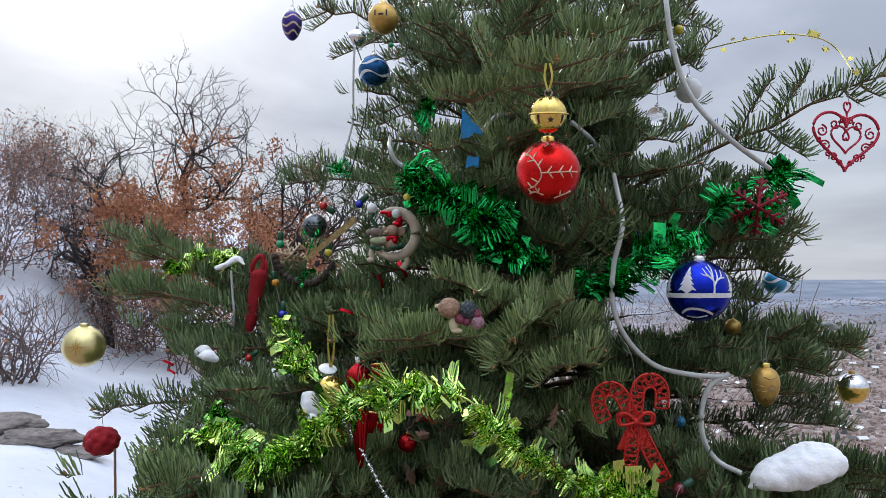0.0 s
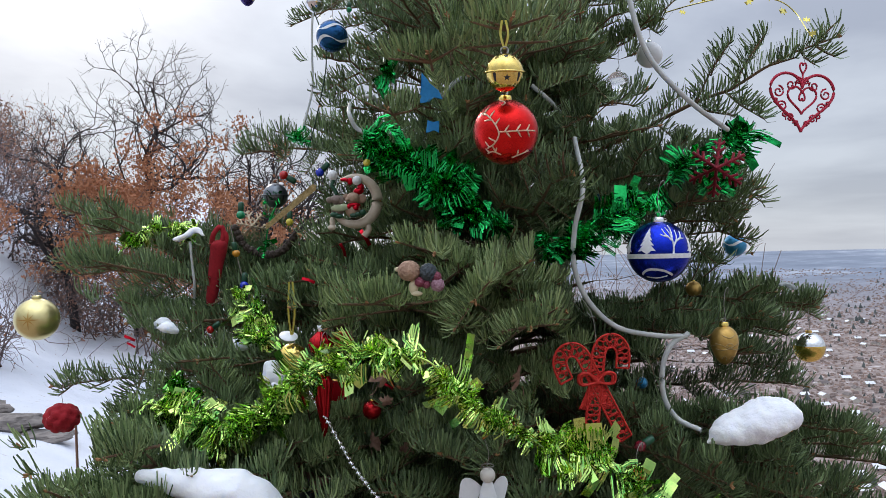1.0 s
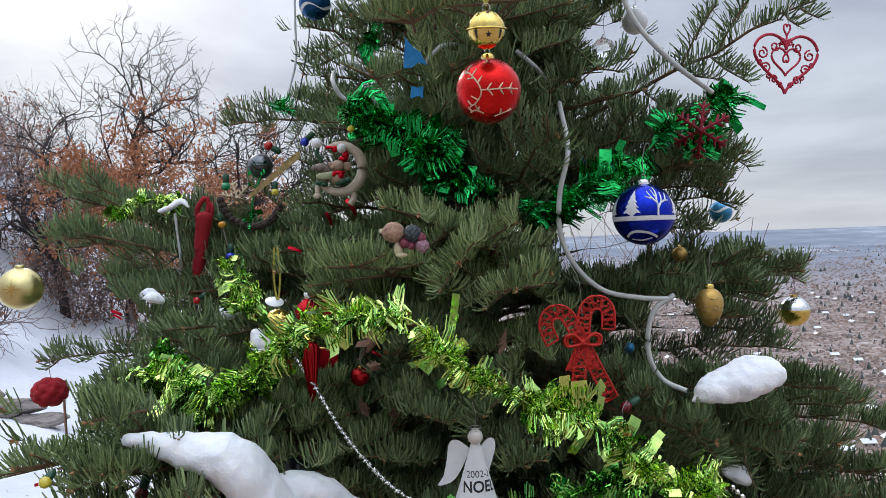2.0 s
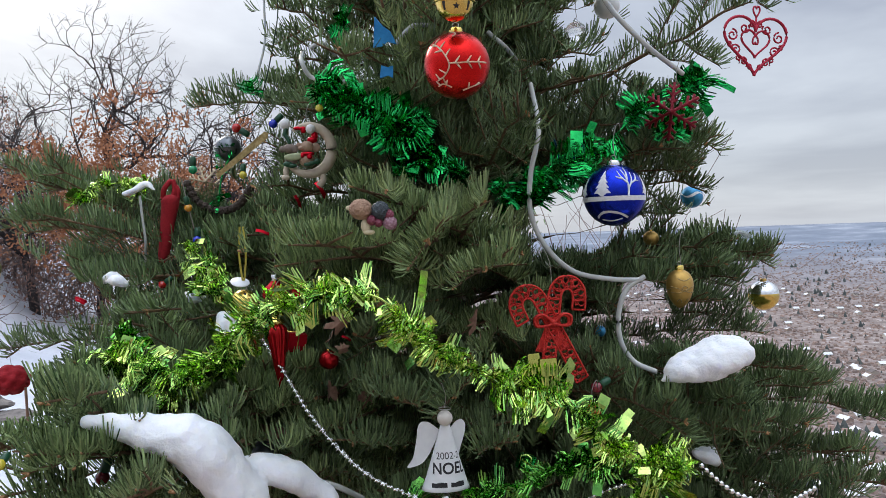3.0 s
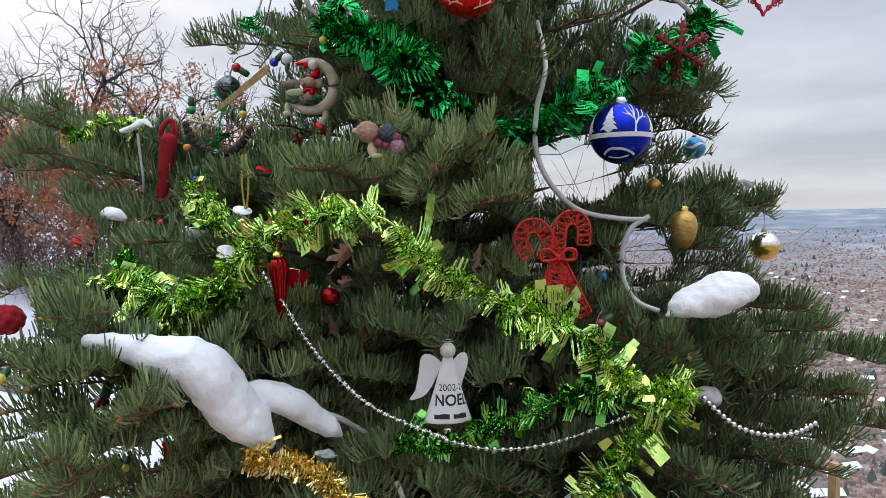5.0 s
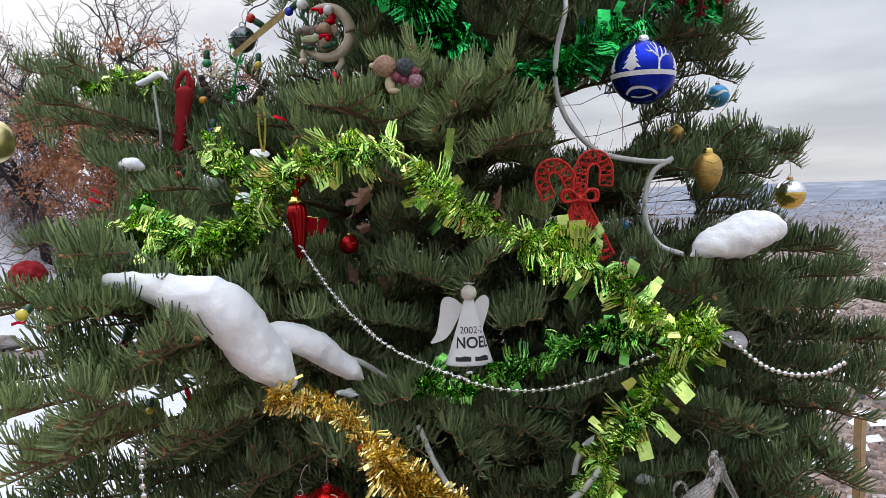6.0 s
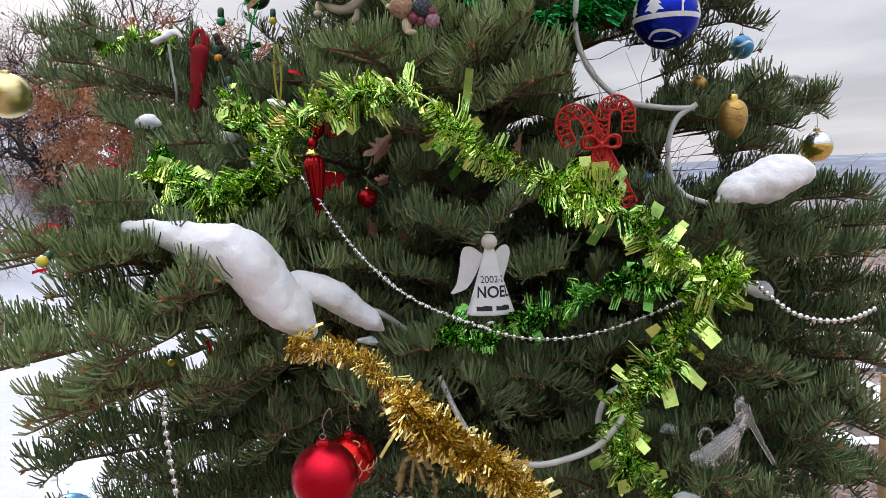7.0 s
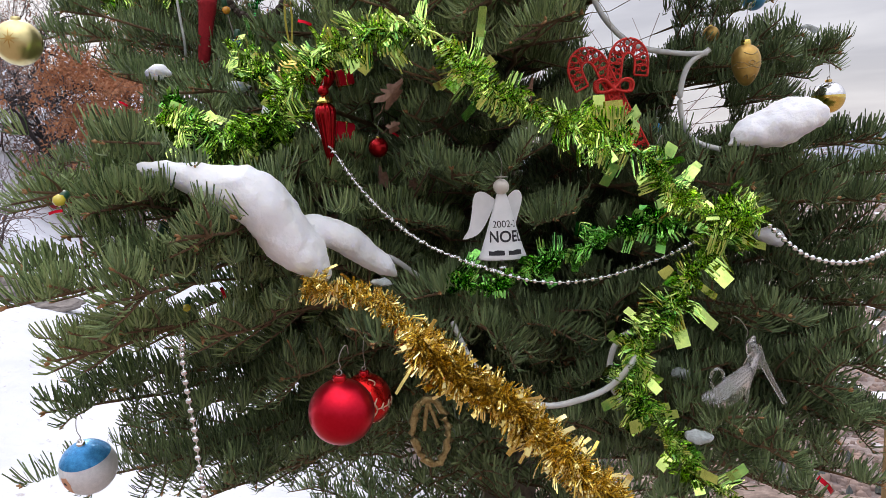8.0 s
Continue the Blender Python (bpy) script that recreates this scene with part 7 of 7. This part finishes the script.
# ---- bare oaks ----
def grow(st, rnd, p, way, length, rad, depth, tips, bendy=0.35, up=0.12):
    """One limb and, from it, finer ones."""
    n = 6 if rad > 0.012 else 4
    pts = [p]
    d = way
    for k in range(n):
        d = unit(d + rnd.normal(0, bendy / 2.4, 3) + UP * up * 0.5)
        pts.append(pts[-1] + d * length / n)
    pts = np.array(pts)
    st.tube(pts, np.linspace(rad, rad * 0.62, n + 1), 6 if rad > 0.03 else 3, cap=False)
    if depth == 0:
        tips.append(pts)
        if up > 0.08:
            for k in range(2):
                o = pts[rnd.integers(1, len(pts))]
                e = o + unit(d + rnd.normal(0, 0.6, 3)) * length * rnd.uniform(0.35, 0.7)
                st.tube([o, (o + e) / 2 + rnd.normal(0, 0.03, 3) * length, e], np.array([rad * 0.5, rad * 0.45, rad * 0.3]), 3, cap=False)
        return
    kids = 2 if rnd.random() < 0.55 else 3
    for k in range(kids):
        a = rnd.uniform(0.35, 0.85)
        side = unit(np.cross(d, rnd.normal(0, 1, 3)))
        grow(st, rnd, pts[-1], unit(d * math.cos(a) + side * math.sin(a)), length * rnd.uniform(0.62, 0.86), rad * 0.6, depth - 1, tips, bendy, up)
    for k in range(2 if depth > 1 else 1):
        i = rnd.integers(1, n)
        side = unit(np.cross(d, rnd.normal(0, 1, 3)))
        grow(st, rnd, pts[i], unit(d * 0.5 + side * 0.85), length * rnd.uniform(0.4, 0.65), rad * 0.4, max(0, depth - 2), tips, bendy, up)


def bare_tree(x, y, height, lean, seed, label, levels=5, rad=0.11, leaves=0, category="tree"):
    rnd = np.random.default_rng(seed)
    ob = tagged(new("bare_oak"), label, category, "bare oaks on the hill")
    z = ground_at(x, y) - 0.1
    ob.location = (x, y, z)
    low, fine, tips = Strips(), Strips(), []
    base = np.zeros(3)
    h = height * 0.33
    pts = spline([(0, 0, 0), (lean[0] * 0.4, lean[1] * 0.4, h * 0.5), (lean[0], lean[1], h)], 8)
    low.tube(pts, np.linspace(rad * 1.25, rad * 0.8, 8), 8, cap=False)
    d = unit(pts[-1] - pts[-3])
    for k in range(3):
        a = rnd.uniform(0.45, 1.0)
        side = unit(np.cross(d, rnd.normal(0, 1, 3)))
        grow(fine, rnd, pts[-1], unit(d * math.cos(a) + side * math.sin(a)), height * 0.22, rad * 0.72, levels - 1, tips, 0.62, 0.10)
    part("trunk", low.mesh("oak_trunk", BARE_BARK), ob)
    part("crown", fine.mesh("oak_branches", BARE_BARK), ob, kind="stuff")
    if leaves:
        leaf = Strips()
        ends = np.array([t[rnd.integers(1, 5)] for t in tips])
        sel = ends[rnd.integers(0, len(ends), leaves)] + rnd.normal(0, 0.10, (leaves, 3))
        way = unit(rnd.normal(0, 1, (leaves, 3)))
        leaf.blades(sel, way, -UP * np.full((leaves, 1), 0.3), rnd.uniform(0.04, 0.07, leaves), rnd.uniform(0.025, 0.04, leaves), unit(np.cross(way, rnd.normal(0, 1, (leaves, 3)))), (0, 1), (0.9, 0.7))
        part("dead_leaves", leaf.mesh("dead_leaves", DEAD_LEAF), ob, "rusty brown dead leaves", "stuff")
    return ob


def shrub(x, y, height, width, seed, label, stems=26, leaves=0, levels=3, material=None, splay=0.4, leaf_material=None, thick=0.014, bare=0.0):
    rnd = np.random.default_rng(seed)
    ob = tagged(new("shrub"), label, "shrub", "winter shrubs")
    ob.location = (x, y, ground_at(x, y) - 0.05)
    st, tips = Strips(), []
    for k in range(stems):
        p = np.array([rnd.normal(0, width * 0.22), rnd.normal(0, width * 0.22), 0])
        way = unit(np.array([rnd.normal(0, splay), rnd.normal(0, splay), 1.0]))
        grow(st, rnd, p, way, height * rnd.uniform(0.32, 0.45), thick, levels, tips, 0.5, 0.05)
    part("twig_mass", st.mesh("stems", material or TWIG_GREY), ob, kind="stuff")
    if leaves:
        leaf = Strips()
        ends = np.array([t[rnd.integers(0, 5)] for t in tips])
        ends = ends[ends[:, 2] > bare]
        sel = ends[rnd.integers(0, len(ends), leaves)] + rnd.normal(0, 0.09, (leaves, 3))
        way = unit(rnd.normal(0, 1, (leaves, 3)))
        leaf.blades(sel, way, -UP * np.full((leaves, 1), 0.3), rnd.uniform(0.03, 0.06, leaves), rnd.uniform(0.02, 0.038, leaves), unit(np.cross(way, rnd.normal(0, 1, (leaves, 3)))), (0, 1), (0.9, 0.7))
        part("dead_leaves", leaf.mesh("shrub_leaves", leaf_material or DEAD_LEAF), ob, "rusty brown dead leaves", "stuff")
    return ob


def polar(az, r):
    return r * math.sin(radians(az)), r * math.cos(radians(az))


OAK = "bare dark winter oak with twisted limbs above the snow"
for az, r, h, lean, seed, lv, rad in ((-25.4, 14.5, 3.5, (-0.15, 0), 3, 6, 0.075), (-21.3, 14.5, 5.7, (0.1, 0), 11, 6, 0.095), (-17.6, 13.5, 4.6, (0.45, 0), 5, 6, 0.09),
                                    (-12.5, 17, 4.8, (0.2, 0), 8, 5, 0.08), (-27.8, 20, 2.4, (0, 0), 14, 5, 0.06), (-8.0, 22, 4.5, (0.1, 0), 21, 5, 0.08)):
    bare_tree(*polar(az, r), h, lean, seed, OAK, lv, rad)
for az, r, h, w, seed, leaves, bare in ((-20.8, 12.5, 3.6, 0.9, 2, 16000, 1.45), (-17.8, 13.0, 3.0, 1.1, 4, 14000, 1.2), (-14.0, 14, 2.2, 1.5, 6, 4000, 0), (-24, 16, 2.0, 1.5, 9, 1200, 0), (-10, 16, 2.0, 1.6, 12, 3000, 0)):
    shrub(*polar(az, r), h, w, seed, "scrub oak holding rusty orange dead leaves", 9 if bare else 13, leaves, bare=bare)
for az, r, h, w, seed, leaves in ((-31.5, 19, 1.9, 1.9, 31, 900), (-28.4, 22, 2.0, 1.7, 33, 800), (-26, 21, 2.6, 2.0, 35, 500), (-30.0, 24, 2.1, 2.4, 39, 900), (-31.5, 9.0, 1.1, 0.7, 41, 60)):
    shrub(*polar(az, r), h, w, seed, "leafless tangled brown scrub oak thicket on snow", 26, leaves, 3)

for az, r, h, w, seed, leaves in ((-32.2, 14.0, 2.6, 1.5, 61, 4200), (-27.0, 16.0, 2.2, 1.5, 63, 2600), (-25.6, 16.0, 1.6, 1.4, 64, 1800), (-23.6, 14.5, 1.3, 1.2, 65, 1200)):
    shrub(*polar(az, r), h, w, seed, "dense scrub oak thicket with withered red-brown leaves", 18, leaves, 3, None, 0.35, WITHERED)
# a bare bush on the slope just past the fir
shrub(*polar(7.0, 4.7), 3.2, 0.9, 71, "leafless pale pinkish-grey bush on the slope", 60, 0, 2, PALE_TWIG, 0.03, None, 0.008)

# unseen scrub added behind the viewer, to darken what the shiny balls mirror
for az, r, h, w, seed in ((150, 7, 2.6, 2.4, 51), (172, 8, 3.0, 2.6, 52), (195, 7.5, 2.8, 2.6, 53), (218, 8, 3.0, 2.5, 54), (128, 9, 2.4, 2.4, 55), (240, 9, 2.8, 2.5, 56)):
    shrub(*polar(az, r), h, w, seed, "leafless tangled brown scrub oak thicket on snow", 14, 700, 2)

# ---- the town on the plain ----
ROOFS = [mat("snowy_roof", (0.62, 0.64, 0.68), (0.8, 0.81, 0.83), rough=0.8, scale=0.4), mat("shingle_roof", (0.10, 0.085, 0.08), (0.2, 0.17, 0.16), rough=0.9, scale=0.6)]
WALLS = mat("house_wall", (0.30, 0.22, 0.18), (0.6, 0.56, 0.5), rough=0.8, scale=0.3, obj_random=0.9)
WINDOW_GLASS = mat("house_window", (0.03, 0.035, 0.045), (0.06, 0.065, 0.07), rough=0.1, scale=1.0)


def box(st, x0, x1, y0, y1, z0, z1):
    v = [(x, y, z) for x in (x0, x1) for y in (y0, y1) for z in (z0, z1)]
    st.add(v, [(0, 1, 3, 2), (4, 6, 7, 5), (0, 4, 5, 1), (2, 3, 7, 6), (0, 2, 6, 4), (1, 5, 7, 3)])


def house(roof):
    ob = tagged(new("house"), "small suburban house with a pitched roof and snowy yard", "house", "houses of the town below")
    st = Strips()
    box(st, -6, 6, -4.5, 4.5, -1, 3.2)
    st.add([(-6, -4.5, 3.2), (-6, 4.5, 3.2), (-6, 0, 5.8), (-6, 0, 5.8)], [(0, 1, 2, 3)])
    st.add([(6, -4.5, 3.2), (6, 4.5, 3.2), (6, 0, 5.8), (6, 0, 5.8)], [(0, 1, 2, 3)])
    part("wall", st.mesh("house_wall", WALLS, False), ob)
    st = Strips()
    for s in (-1, 1):
        st.add([(-6.5, s * 5.0, 2.9), (6.5, s * 5.0, 2.9), (6.5, 0, 5.8), (-6.5, 0, 5.8), (-6.5, s * 5.0, 3.15), (6.5, s * 5.0, 3.15), (6.5, 0, 6.1), (-6.5, 0, 6.1)],
               [(0, 1, 2, 3), (4, 5, 6, 7), (0, 1, 5, 4), (1, 2, 6, 5), (3, 0, 4, 7)])
    part("roof", st.mesh("house_roof", roof, False), ob)
    for x in (-3.5, 3.0):
        st = Strips()
        box(st, x - 0.8, x + 0.8, -4.6, -4.45, 0.9, 2.3)
        part("window", st.mesh("house_window", WINDOW_GLASS, False), ob)
    return ob


def make_town():
    rnd = np.random.default_rng(5)
    protos = [house(r) for r in ROOFS]
    spots = []
    while len(spots) < 290:
        az, r = rnd.uniform(8, 36), 480 + 1500 * rnd.random() ** 1.2
        spots.append(polar(az, r))
    for k, (x, y) in enumerate(spots):
        m = pose(x, y, ground_at(x, y) + 0.5, 0, 0, rnd.choice([0, 90]) + rnd.uniform(-12, 12))
        src = protos[0] if rnd.random() < 0.55 else protos[1]
        if k < 2:
            protos[k].matrix_basis = m
        else:
            copy_thing(src, m)
    # the town's trees, bare and brown, and some dark pines
    for name, label, n, cols, tall in (("far_woods", "bare brown street trees of the distant town", 26000, ((0.14, 0.108, 0.10), (0.31, 0.215, 0.175)), 2.6),
                                       ("far_pines", "dark green pines of the distant town", 1000, ((0.07, 0.085, 0.085), (0.12, 0.135, 0.125)), 8.0)):
        st = Strips()
        pine = name == "far_pines"
        for k in range(n):
            u = rnd.random()
            r = 300 + 2900 * u ** 1.15
            x, y = polar(rnd.uniform(8, 36), r)
            # groves and open yards
            if noise.noise((x * 0.011 + (7 if pine else 0), y * 0.011, 0.5)) < rnd.uniform(-0.9, 0.1) + max(0.0, (r - 1700) / 2400):
                continue
            s = tall * rnd.uniform(0.45, 1.35) * (rnd.uniform(0.6, 1.5) if pine else 1.0)
            z = ground_at(x, y) - 0.3
            w = s * (0.36 if pine else rnd.uniform(0.75, 1.5))
            th = np.arange(4) * np.pi / 2 + rnd.uniform(0, 6) + rnd.normal(0, 0.3, 4)
            if pine:
                rows = ((0.05, 1.0), (0.5, 0.7), (1.0, 0.05))
            else:
                rows = ((0.1, 1.0), (0.95, 0.7))
            rings = [np.stack([x + np.cos(th) * w * g * rnd.uniform(0.6, 1.3, 4), y + np.sin(th) * w * g * rnd.uniform(0.6, 1.3, 4), z + s * f + rnd.uniform(-0.12, 0.12, 4) * s], 1) for f, g in rows]
            m = len(rows)
            q = [(a * 4 + b, a * 4 + (b + 1) % 4, a * 4 + 4 + (b + 1) % 4, a * 4 + 4 + b) for a in range(m - 1) for b in range(4)] + [(4 * m - 4, 4 * m - 3, 4 * m - 2, 4 * m - 1)]
            st.add(np.concatenate(rings), q)
        tagged(new(name, st.mesh(name, mat(name, *cols, rough=1.0, scale=0.5, island=0.8), not pine)), label, "trees", kind="stuff")


make_town()


# ---- rocks in the snow ----
def rock(x, y, size, seed, label):
    rnd = np.random.default_rng(seed)
    bm = bmesh.new()
    bmesh.ops.create_icosphere(bm, subdivisions=4, radius=1.0)
    for v in bm.verts:
        n1 = noise.noise(v.co * 1.6 + Vector((seed, 0, 0))) * 0.35 + noise.noise(v.co * 5.0 + Vector((seed, 3, 0))) * 0.10
        v.co *= 1 + n1
        v.co = Vector((v.co.x * size[0], v.co.y * size[1], v.co.z * size[2]))
    me = bpy.data.meshes.new("rock")
    bm.to_mesh(me)
    bm.free()
    me.materials.append(ROCK)
    ob = tagged(new("rock", me), label, "rock", "rocks in the snow")
    ob.matrix_basis = pose(x, y, ground_at(x, y) + size[2] * 0.1, 0, 0, float(rnd.uniform(0, 40)))
    return ob


for az, r, size, seed in ((-29.6, 6.2, (0.30, 0.16, 0.075), 2), (-27.2, 6.0, (0.20, 0.14, 0.05), 5), (-31.6, 6.6, (0.28, 0.18, 0.09), 8)):
    rock(*polar(az, r), size, seed, "low grey-brown rock half buried in snow")
